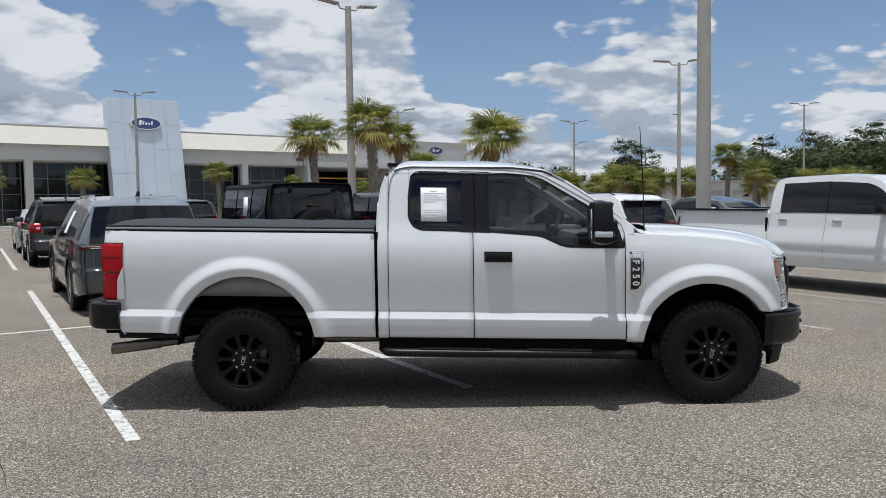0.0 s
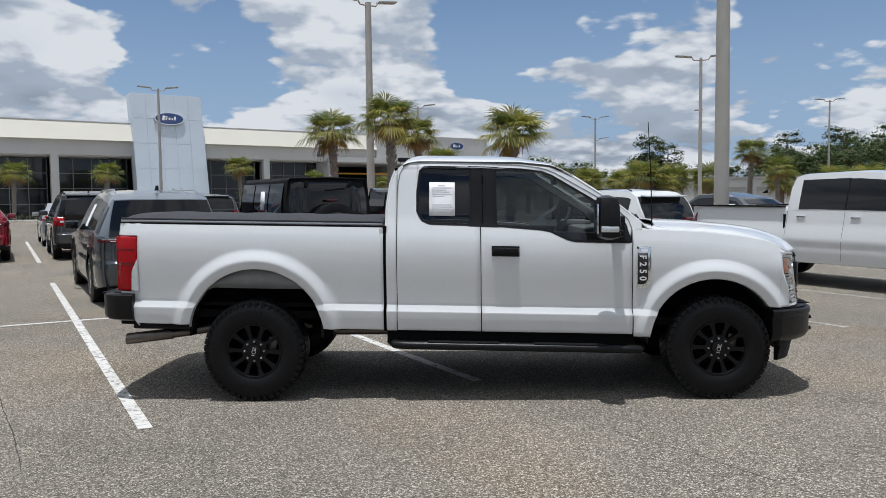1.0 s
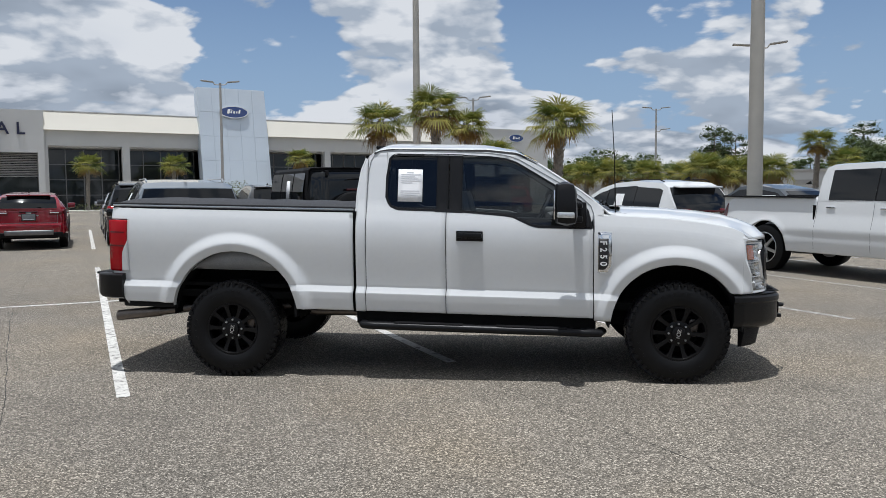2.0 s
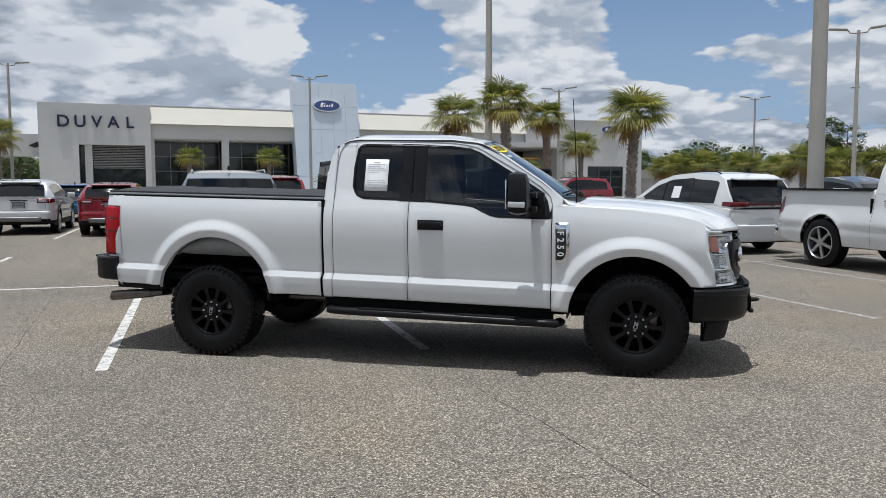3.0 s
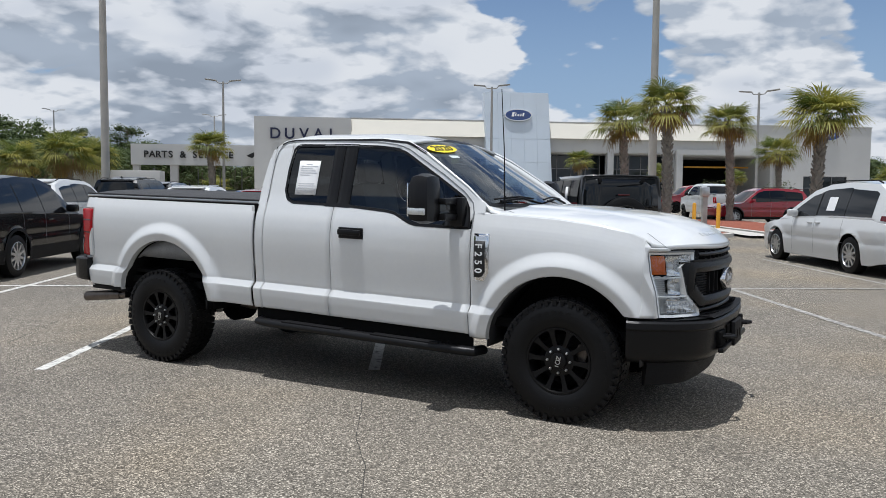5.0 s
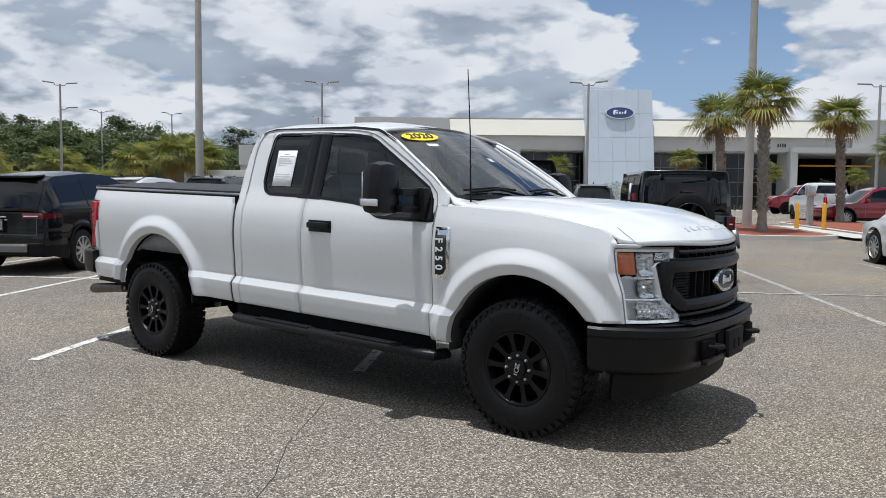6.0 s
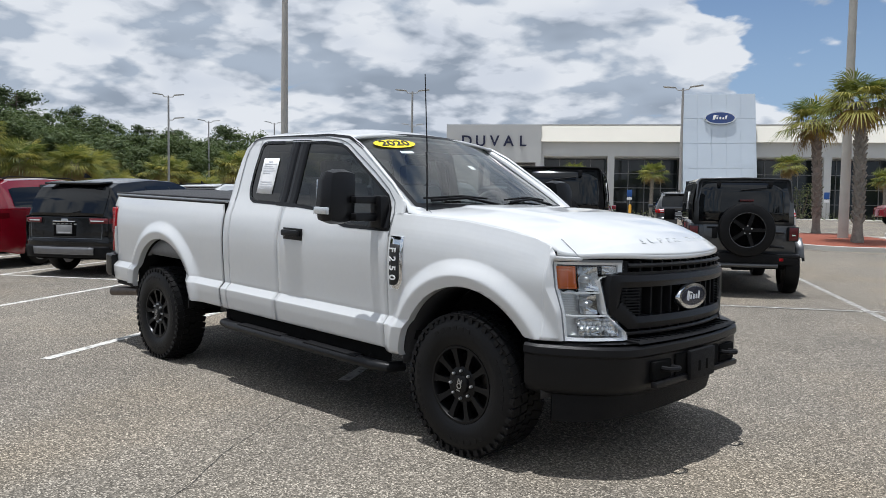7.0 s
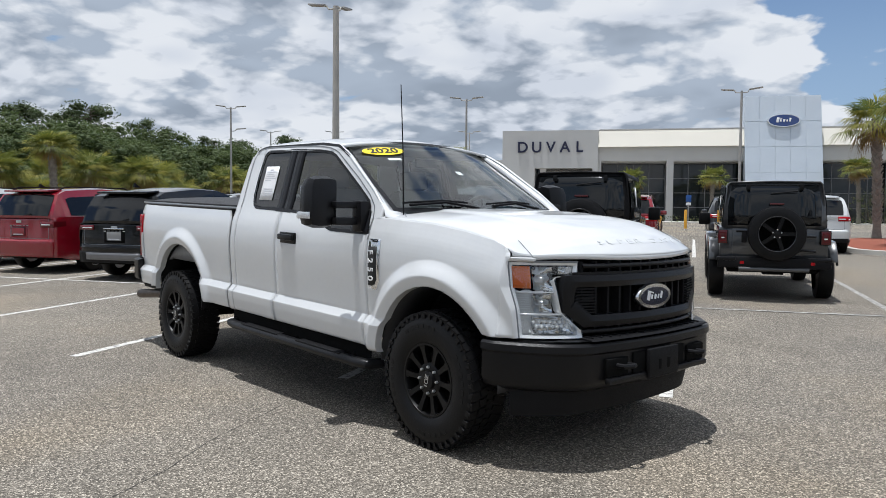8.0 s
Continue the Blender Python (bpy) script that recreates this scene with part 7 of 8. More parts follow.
def off_roader(label, m, paint, top):
    """A boxy four-door off-roader with a spare wheel on its tailgate."""
    t = thing("off_roader", label, "off-road car", m, "parked vehicles")
    wb, w = 3.008, 0.78
    tub = Shape().box((1.02, 0, 0.86), (3.42, 2 * w, 0.56), 0.03)
    part("tub", tub, paint, t)
    part("bonnet", Shape().box((3.05, 0, 1.02), (1.10, 1.34, 0.26), 0.05), paint, t)
    part("grille", Shape().box((3.60, 0, 0.93), (0.05, 1.30, 0.42), 0.02), paint, t)
    # hard top: pillars and roof with real openings
    tw = 0.73
    hood_ = part("hard_top", Shape().grid([[(x, q * (tw + (0.02 if abs(q) == 1 else 0)), z) for q, z in ((-1.0, 1.14), (-0.985, 1.5), (-0.94, 1.80), (-0.88, 1.845), (0, 1.86), (0.88, 1.845), (0.94, 1.80), (0.985, 1.5), (1.0, 1.14))] for x in span(-0.70, 1.72, 6)]), top, t, "black hard top", thick=0.02)
    part("back_panel", Shape().grid([[(-0.72 + 0.06 * (z - 1.14), q * (tw - 0.09 * max(0, (z - 1.5)) / 0.35), z) for q in span(-1, 1, 6)] for z in span(1.12, 1.845, 5)]), top, hood_, thick=0.02)
    part("back_window", Shape().grid([[(-0.735 + 0.06 * (z - 1.14), q * (0.665 - 0.05 * max(0, z - 1.5) / 0.3), z) for q in span(-1, 1, 4)] for z in span(1.17, 1.79, 4)]), PRIVACY, t, "dark back window", thick=0.008)
    part("window_hinge", Shape().box((-0.73, 0.38, 1.76), (0.05, 0.06, 0.08), 0.01), TRIM, t)
    part("window_hinge", Shape().box((-0.73, -0.38, 1.76), (0.05, 0.06, 0.08), 0.01), TRIM, t)
    for s in (-1, 1):
        for a, c in ((-0.60, 0.08), (0.14, 0.90), (0.96, 1.70)):
            part("side_window", Shape().grid([[(x, s * (tw + 0.026 - 0.06 * max(0, z - 1.5) / 0.3), z) for z in span(1.17, 1.76, 4)] for x in (a, c)]), PRIVACY, t, smooth=0, thick=0.006)
        part("window_sheet", Shape().grid([[(x, s * (tw + 0.036 - 0.06 * max(0, z - 1.5) / 0.3), z) for z in (1.34, 1.64)] for x in (0.28, 0.52)]), PAPER, t, "white printed sheet in the window", thick=0.002)
        for x in (0.12, 0.93):
            part("door_seam", Shape().box((x, s * (w + 0.001), 0.88), (0.012, 0.006, 0.5)), DARK, t, smooth=0)
        for x in (0.28, 1.10):
            part("door_handle", Shape().box((x, s * (w + 0.02), 1.02), (0.14, 0.03, 0.03), 0.008), TRIM, t)
        # flat fenders
        for x in (0.0, wb):
            rows = []
            for px, pz in ((-0.60, 0.62), (-0.52, 0.80), (-0.36, 0.92), (0.36, 0.94), (0.50, 0.84), (0.60, 0.62)):
                rows.append([(x + px, s * (w - 0.02), pz), (x + px, s * 0.93, pz), (x + px, s * 0.94, pz - 0.05), (x + px * 0.9, s * 0.93, pz - 0.06)])
            part("fender", Shape().grid(rows), paint, t, thick=0.02)
            wheel_set(t, x, 0.93, 0.405, 0.25, RIM, 5, s)
        lampb = part("tail_lamp", Shape().box((-0.71, s * 0.735, 0.99), (0.09, 0.15, 0.22), 0.015), TRIM, t, "square red tail lamp")
        part("lens", Shape().box((-0.755, s * 0.735, 0.99), (0.012, 0.13, 0.20), 0.004), DARKRED, lampb)
        part("lens_frame", Shape().grid([[(-0.764, s * 0.735 + 0.05 * a, 0.99 + 0.075 * c) for a, c in ((-1, -1), (1, -1), (1, 1), (-1, 1), (-1, -1))], [(-0.764, s * 0.735 + 0.034 * a, 0.99 + 0.05 * c) for a, c in ((-1, -1), (1, -1), (1, 1), (-1, 1), (-1, -1))]]), DEEPRED, lampb, smooth=0)
        part("clear_band", Shape().box((-0.763, s * 0.735, 0.975), (0.004, 0.05, 0.018)), SILVERING, lampb, smooth=0)
        part("bumper_end", Shape().box((-0.795, s * 0.68, 0.655), (0.17, 0.28, 0.06), 0.02), SATIN, t)
        part("rock_rail", Shape().box((1.5, s * 0.80, 0.50), (1.8, 0.07, 0.07), 0.02), TRIM, t)
        part("wing_mirror", Shape().box((1.78, s * 0.98, 1.22), (0.10, 0.20, 0.22), 0.03), TRIM, t)
        part("bumper_reflector", Shape().box((-0.868, s * 0.50 - 0.05, 0.60), (0.01, 0.06, 0.045)), REDLENS, t, smooth=0)
    part("windscreen", Shape().grid([[(1.74 + 0.40 * (1.84 - z) / 0.7, q * 0.70, z) for q in span(-1, 1, 4)] for z in (1.14, 1.84)]), PRIVACY, t, thick=0.01)
    part("tailgate", Shape().box((-0.705, 0, 0.90), (0.03, 1.18, 0.44), 0.01), paint, t)
    part("hinge", Shape().box((-0.73, -0.50, 1.00), (0.03, 0.20, 0.05), 0.01), paint, t)
    part("hinge", Shape().box((-0.73, -0.50, 0.78), (0.03, 0.20, 0.05), 0.01), paint, t)
    part("latch", Shape().box((-0.73, 0.42, 0.98), (0.03, 0.08, 0.16), 0.01), TRIM, t)
    part("rear_bumper", Shape().box((-0.79, 0, 0.60), (0.16, 1.62, 0.17), 0.03), TRIM, t, "black plastic bumper")
    part("front_bumper", Shape().box((3.66, 0, 0.60), (0.20, 1.5, 0.18), 0.03), TRIM, t)
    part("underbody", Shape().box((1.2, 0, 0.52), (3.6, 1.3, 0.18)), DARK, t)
    part("hitch", Shape().box((-0.72, 0, 0.46), (0.2, 0.3, 0.08), 0.01), DARK, t)
    sw_ = wheel_set(t, -0.86, 0.0, 0.415, 0.25, RIM, 5, -1)
    tagged(sw_, "spare wheel on the tailgate")
    sw_.name = "spare_wheel"
    sw_.matrix_basis = pose(-0.87, -0.03, 1.05, 0, 0, -90)
    for i in range(5):
        a = 2 * math.pi * i / 5 + 0.3
        part("lug_nut", Shape().lathe([(-0.128, 0.008), (-0.124, 0.012), (-0.10, 0.013)], (0.064 * math.cos(a), 0, 0.064 * math.sin(a)), n=6), ALLOY, sw_)
    part("rim_lip", Shape().lathe([(-0.128, 0.272), (-0.133, 0.268), (-0.130, 0.260)], n=36, cap=False), GUN, sw_)
    part("rear_wiper", Shape().tube([(-0.762, 0.05, 1.66), (-0.765, -0.32, 1.70)], 0.011), TRIM, t)
    part("gate_handle", Shape().box((-0.735, 0.44, 1.075), (0.02, 0.20, 0.03), 0.008), TRIM, t)
    for z in (1.00, 0.78):
        part("hinge_arm", Shape().tube([(-0.745, -0.60, z), (-0.755, -0.42, z + 0.015), (-0.75, -0.36, z + 0.015)], 0.016, 8), SATIN, t)
    part("brake_lamp", Shape().box((-0.80, -0.03, 1.50), (0.04, 0.20, 0.03), 0.006), DARKRED, t)
    part("tow_tube", Shape().tube([(-0.86, -0.50, 0.50), (-0.88, 0.50, 0.50)], 0.035, 10), GUN, t)
    return t


off_roader("black four-door off-roader with hard top and spare wheel", parked(3.92, 7.1) @ Matrix.Diagonal((1.03, 1.03, 1.075, 1)), BLACK, TRIM)
off_roader("dark grey four-door off-roader with a black spare wheel", parked(6.80, 7.75), GUN, GUN)
car("parked_suv", "dark teal boxy off-roader with roof rack", "off-road car", parked(-7.2, 21.6), TEAL,
         alike(SUV, wb=2.95, ro=0.85, w=0.95, box=0.95, r=0.41, sill=0.36, clad=0.5, tail=(0.85, 1.10, 0.06, 0.18), top=BLACK, rails=(-0.6, 1.5),
               belt=[(-0.87, 1.18), (-0.6, 1.20), (2.0, 1.20), (3.0, 1.17), (3.6, 1.10), (3.8, 1.0)],
               roof=[(-0.85, 1.19), (-0.80, 1.70), (-0.7, 1.80), (0.6, 1.84), (1.6, 1.81), (1.8, 1.75), (2.25, 1.2)], ws=(1.84, 2.2, 0.9), bl=(-0.84, -0.80, 0.8)))

# the row across the lane, behind the way of the camera
for nm, u, back in (("white_pickup", -6.0, False), ("parked_suv", -2.8, True), ("white_pickup", 0.2, True), ("parked_crossover", 3.2, True), ("minivan", 6.2, True), ("white_pickup", 9.6, True), ("parked_suv", 12.8, True), ("off_roader", 15.6, True)):
    copy_thing(bpy.data.objects[nm], parked(u, -10.2 if back else -13.6, back))

# ---- palms, trees, planting ----


def frond(shape, rng, az, el, length, blade, droop):
    """One fan leaf: a stalk and a fan of narrow folded leaflets."""
    d = Vector((math.cos(az) * math.cos(el), math.sin(az) * math.cos(el), math.sin(el)))
    side = Vector((-math.sin(az), math.cos(az), 0))
    up_ = side.cross(d) * -1
    if up_.z < 0:
        up_ = -up_
    base = Vector((0, 0, 0))
    tip = d * length + Vector((0, 0, -droop * 0.25 * length))
    k = len(shape.v)
    shape.v += [tuple(base - side * 0.025), tuple(base + side * 0.025), tuple(tip + side * 0.012), tuple(tip - side * 0.012)]
    shape.f.append([k, k + 1, k + 2, k + 3])
    n = 23
    for i in range(n):
        a = radians(-104 + 208 * i / (n - 1)) + rng.uniform(-0.05, 0.05)
        ln = blade * (0.66 + 0.34 * math.cos(a * 0.8)) * rng.uniform(0.88, 1.08)
        lead = (d * math.cos(a) + side * math.sin(a)).normalized()
        across = up_.cross(lead).normalized()
        w = 0.024
        p1 = tip + lead * ln * 0.55 - Vector((0, 0, droop * 0.10 * ln)) + up_ * 0.03
        p2 = tip + lead * ln - Vector((0, 0, droop * (0.40 + 0.35 * rng.random()) * ln))
        k = len(shape.v)
        shape.v += [tuple(tip), tuple(p1 - across * w + up_ * 0.012), tuple(p1 + across * w + up_ * 0.012), tuple(p2)]
        shape.f += [[k, k + 1, k + 2], [k + 1, k + 3, k + 2]]


def palm(seed, h, r=0.17, fronds=46, size=1.0, old=12):
    """A cabbage palm: ringed, boot-scarred trunk and a round crown of fan leaves."""
    rng = random.Random(seed)
    t = thing("palm_tree", "cabbage palm with a rough trunk and green fan leaves", "palm tree", Matrix(), "palms of the lot")
    lean = (rng.uniform(-0.05, 0.05), rng.uniform(-0.05, 0.05))
    prof = span(0, h, 26)
    rows = []
    for z in prof:
        f = z / h
        rr = r * (1.25 - 0.45 * smooth01(f * 6)) * (1 + 0.18 * smooth01((f - 0.6) / 0.4)) * rng.uniform(0.95, 1.05)
        rows.append([(lean[0] * z * f + rr * math.cos(a), lean[1] * z * f + rr * math.sin(a), z - 0.05) for a in [2 * math.pi * j / 14 for j in range(15)]])
    part("trunk", Shape().grid(rows), BARK, t)
    boots = Shape()
    nb = int(h * 26)
    for i in range(nb):
        z = h * (0.18 + 0.82 * i / nb)
        a = i * 2.39996
        rr = r * (0.86 + 0.16 * smooth01((z / h - 0.6) / 0.4))
        boots.box((lean[0] * z * z / h + rr * math.cos(a), lean[1] * z * z / h + rr * math.sin(a), z), (0.04, 0.08, 0.21), 0, Matrix.Rotation(a, 3, "Z") @ Matrix.Rotation(radians(26), 3, "Y") @ Matrix.Rotation(radians(24 if i % 2 else -24), 3, "X"))
    tagged(part("trunk_husk", boots, BARK, t, "criss-cross leaf bases on the trunk", smooth=0), kind="stuff")
    green, yellow = Shape(), Shape()
    for i in range(fronds):
        f = (i + 0.5) / fronds
        el = math.asin(0.84 - 1.12 * f) + rng.uniform(-0.2, 0.2)
        az = i * 2.39996 + rng.uniform(-0.2, 0.2)
        frond(green, rng, az, el, size * rng.uniform(0.5, 0.95) * (0.5 + 0.5 * math.cos(el)), size * rng.uniform(0.74, 1.08), 0.30 + 0.55 * f)
    for i in range(old):
        el = radians(rng.uniform(-62, -8))
        frond(yellow, rng, i * 2.39996 + rng.uniform(0.4, 1.6), el, size * rng.uniform(0.35, 0.7), size * rng.uniform(0.5, 0.75), 1.2)
    m = Matrix.Translation((lean[0] * h, lean[1] * h, h))
    tagged(part("crown", green, FROND, t, smooth=0, m=m), kind="stuff")
    if old:
        tagged(part("old_leaves", yellow, FROND_OLD, t, "yellowed hanging leaves", smooth=0, m=m), kind="stuff")
    return t


def stand(t, x, y, deg=0.0, k=1.0, dz=0.0):
    return pose(x, y, ground_z(x, y) + dz, 0, 0, deg) @ Matrix.Scale(k, 4)


palm_a, palm_b, palm_c = palm(1, 4.6, 0.165, 40, 0.95, 9), palm(2, 4.6, 0.175, 38, 0.86, 11), palm(3, 3.9, 0.15, 40, 0.96, 8)
palm_d = palm(4, 3.95, 0.18, 44, 0.94, 6)
palm_e = palm(5, 2.9, 0.20, 50, 1.12, 16)
stub = palm(6, 1.7, 0.22, 44, 1.15, 14)
palm_a.matrix_basis = stand(palm_a, -5.5, 34.1, 20)
palm_b.matrix_basis = stand(palm_b, -2.5, 28.9, 75)
palm_c.matrix_basis = stand(palm_c, -1.1, 50.0, 10)
palm_d.matrix_basis = stand(palm_d, 2.0, 31.4, 140, 1.08)
copy_thing(palm_b, stand(palm_b, -2.1, 39.6, 200, 1.05))
for s_, off, k, src in ((11.9, 3.6, 0.98, palm_c), (18.8, 3.4, 1.0, palm_c), (30.2, 4.4, 1.02, palm_a), (38.0, 3.6, 0.9, palm_c), (45.0, 5.0, 0.8, palm_c)):
    p = CORNER + FACE * s_ + Vector((FACE.y, -FACE.x)) * off
    copy_thing(src, stand(src, p.x, p.y, s_ * 50, k))
palm_e.matrix_basis, stub.matrix_basis = stand(palm_e, -52.0, 17.5, 40, 1.1), stand(stub, -49.5, 16.2, 10, 1.1)
for i, (x, y, k, src) in enumerate(((-36.5, 40.8, 1.06, palm_d), (-46.5, 16.6, 1.12, palm_d), (-48.0, 19.4, 1.08, palm_e), (-47.0, 22.2, 1.02, palm_e), (-51.0, 20.6, 1.0, stub), (-50.0, 24.0, 1.05, stub), (-53.0, 25.5, 1.0, palm_e), (-59.1, 33.9, 1.06, palm_e), (-60.7, 36.0, 1.0, palm_e), (-56.0, 27.0, 1.05, palm_e),
                                    (-59.1, 37.9, 1.0, stub), (-62.5, 39.5, 1.1, stub), (-53.0, 37.2, 1.15, palm_e), (-48.9, 38.6, 1.3, palm_e), (-52.0, 43.0, 1.3, palm_e), (-49.0, 14.0, 1.05, palm_e), (-52.0, 11.0, 1.1, palm_e), (-62.0, 29.5, 1.1, palm_e), (-64.0, 32.0, 1.1, stub),
                                    (-60.0, 74.0, 1.2, palm_e), (-56.0, 77.0, 1.1, stub), (-51.0, 80.0, 1.2, palm_e), (-66.0, 70.0, 1.1, stub), (-47.5, 83.0, 1.1, stub),
                            (20.8, 56.9, 1.04, palm_a), (22.3, 55.6, 0.9, palm_c), (30.9, 66.0, 0.92, palm_e), (29.2, 58.9, 0.85, palm_e), (31.2, 60.4, 0.9, palm_e), (33.5, 61.8, 0.85, palm_e), (17.4, 64.3, 0.95, palm_e), (14.0, 60.8, 0.98, palm_e), (12.7, 62.8, 0.85, palm_e), (15.5, 61.5, 0.9, palm_e),
                                    (19.4, 61.7, 0.95, palm_e), (6.2, 73.6, 0.95, palm_e), (4.8, 78.9, 0.95, palm_e), (8.3, 72.9, 1.0, palm_e), (13.1, 80.8, 1.0, palm_e), (36.5, 58.8, 0.95, palm_e), (25.6, 63.0, 0.9, palm_e), (10.5, 66.0, 0.9, palm_e))):
    copy_thing(src, stand(src, x, y, 67 * i, k))


ball = bmesh.new()
bmesh.ops.create_icosphere(ball, subdivisions=1, radius=1)
ball.verts.index_update()
HEART = ([tuple(q.co) for q in ball.verts], [[q.index for q in f.verts] for f in ball.faces])
ball.free()


def clump(shape, rng, c, r, n, leaf, flat=1.0):
    """Leaves scattered round a dense uneven heart, each a small tilted quad."""
    if leaf > 0.1:
        k, jit = len(shape.v), rng.uniform(0.8, 1.0)
        for q in HEART[0]:
            w_ = r * 0.44 * jit * rng.uniform(0.72, 1.12)
            shape.v.append((c[0] + q[0] * w_, c[1] + q[1] * w_, c[2] + q[2] * w_ * flat))
        shape.f += [[k + i for i in f] for f in HEART[1]]
    for i in range(n):
        d = Vector((rng.gauss(0, 1), rng.gauss(0, 1), rng.gauss(0, 1))).normalized() * (r * (0.55 + 0.45 * rng.random() ** 0.5))
        p = Vector(c) + Vector((d.x, d.y, d.z * flat))
        a = Vector((rng.uniform(-1, 1), rng.uniform(-1, 1), rng.uniform(-0.5, 0.5))).normalized()
        b_ = a.cross(Vector((rng.uniform(-1, 1), rng.uniform(-1, 1), 1))).normalized()
        s_ = leaf * rng.uniform(0.6, 1.25)
        k = len(shape.v)
        shape.v += [tuple(p - a * s_), tuple(p - b_ * s_ * 0.55), tuple(p + a * s_), tuple(p + b_ * s_ * 0.55)]
        shape.f.append([k, k + 1, k + 2, k + 3])


def broadleaf(seed, h, w, clumps=85, leaves=84, name="oak_tree", label="dark green broad-crowned oak beyond the lot"):
    rng = random.Random(seed)
    t = thing(name, label, "tree", Matrix(), "trees round the lot")
    limbs = Shape()
    limbs.tube([(0, 0, -0.1), (0.1, 0, h * 0.22), (0.0, 0.2, h * 0.5), (0.1, 0.1, h * 0.8)], [0.38, 0.28, 0.18, 0.06], 10)
    crown = Shape()
    for i in range(9):
        a = i * 2.4
        z = h * rng.uniform(0.2, 0.5)
        e = Vector((math.cos(a) * w * 0.4, math.sin(a) * w * 0.4, z + h * rng.uniform(0.15, 0.32)))
        limbs.tube([(0, 0.05, z), tuple(e * 0.5 + Vector((0, 0, z * 0.5))), tuple(e)], [0.13, 0.09, 0.03], 6)
    for i in range(clumps):
        f = rng.random()
        zc = h * (0.26 + 0.68 * f)
        rad = w * 0.5 * math.sqrt(max(0.05, 1 - ((f - 0.42) / 0.62) ** 2))
        a = rng.uniform(0, 6.28)
        q = rad * rng.random() ** 0.45
        clump(crown, rng, (q * math.cos(a), q * math.sin(a), zc), rng.uniform(0.08, 0.14) * w, leaves, 0.14, 0.75)
    part("trunk", limbs, TRUNK, t)
    tagged(part("crown", crown, LEAF, t, smooth=0), kind="stuff")
    return t


def pine(seed, h):
    rng = random.Random(seed)
    t = thing("pine_tree", "tall slender pine with a tufted open crown", "tree", Matrix(), "trees round the lot")
    limbs, crown = Shape(), Shape()
    limbs.tube([(0, 0, -0.1), (0.1, 0.05, h * 0.5), (0.0, 0.1, h * 0.97)], [0.24, 0.17, 0.04], 9)
    for i in range(46):
        z = h * rng.uniform(0.34, 0.98)
        a = rng.uniform(0, 6.28)
        ln = (h - z) * 0.35 + rng.uniform(0.6, 1.9)
        e = (math.cos(a) * ln, math.sin(a) * ln, z + 0.35)
        limbs.tube([(0, 0, z), e], [0.05, 0.015], 5)
        clump(crown, rng, e, rng.uniform(0.8, 1.3), 84, 0.14, 0.62)
        clump(crown, rng, (e[0] * 0.6, e[1] * 0.6, z + 0.3), 0.8, 50, 0.14, 0.62)
    part("trunk", limbs, TRUNK, t)
    tagged(part("crown", crown, PINE, t, smooth=0), kind="stuff")
    return t


oaks = [broadleaf(21, 9.5, 10.0), broadleaf(22, 8.0, 9.0), broadleaf(23, 6.0, 8.0, 70), broadleaf(24, 9.0, 10.5, 60, 50)]
pines = [pine(31, 13.8), pine(32, 12.5), pine(33, 13.0)]
rng = random.Random(77)
spots = []


def wood(f):
    """Height of the western woods along their edge, dipping in the middle."""
    return lerp(f, [(0.0, 1.02), (0.30, 1.0), (0.42, 0.92), (0.52, 0.84), (0.62, 0.84), (0.72, 0.78), (0.84, 0.76), (0.91, 0.55), (1.0, 0.48)])


# west and north-west woods, then the low trees east of the building
for i in range(34):
    f = i / 33
    spots.append((-112 + 28 * f + rng.uniform(-4, 4), 8 + 82 * f + rng.uniform(-2.5, 2.5), rng.choice(pines), wood(f) * rng.uniform(0.90, 1.04)))
for i in range(34):
    f = i / 33
    spots.append((-98 + 26 * f + rng.uniform(-4, 4), 4 + 84 * f + rng.uniform(-2, 2), rng.choice(oaks[:2]), wood(f) * rng.uniform(0.94, 1.08)))
for i in range(34):
    f = i / 33
    spots.append((-106 + 28 * f + rng.uniform(-3, 3), 2 + 92 * f + rng.uniform(-2, 2), rng.choice(oaks[:2]), wood(f) * rng.uniform(1.10, 1.22)))
for i in range(36):
    f = i / 35
    spots.append((-94 + 26 * f + rng.uniform(-3, 3), 0 + 92 * f + rng.uniform(-2, 2), oaks[3], wood(f) * rng.uniform(0.88, 1.02)))
for i in range(10):
    spots.append((-88 + rng.uniform(-4, 4), 12 + 6.5 * i, oaks[2], rng.uniform(0.6, 0.9)))
for i in range(30):
    f = i / 29
    spots.append((-6 + 96 * f + rng.uniform(-2, 2), 134 - 34 * f * f + rng.uniform(-4, 4), rng.choice((oaks[0], oaks[3], oaks[3])), (0.78 + 0.36 * smooth01((f - 0.45) / 0.35)) * rng.uniform(0.9, 1.1)))
for x, y, k in ((26.5, 112, 0.86), (29.5, 113, 0.80), (46, 112, 0.86), (57, 105, 0.95), (52, 108, 0.9)):
    spots.append((x, y, pines[1], k))
for x, y, k in ((62, 98, 1.05), (68, 95, 1.08), (74, 92, 1.08), (56, 104, 0.9), (49, 106, 0.85), (44, 108, 0.82)):
    spots.append((x, y, oaks[0], k))
for i in range(14):
    spots.append((-70 + 6 * i, 118 + rng.uniform(-3, 3), oaks[3], 0.8))
# unseen oaks behind the camera, added to fill reflections and close the horizon
for i in range(26):
    a = radians(205 + 145 * i / 25)
    d = 62 + rng.uniform(-6, 10)
    spots.append((4 + d * math.cos(a), d * math.sin(a), oaks[3], rng.uniform(0.8, 1.05)))
used = set()
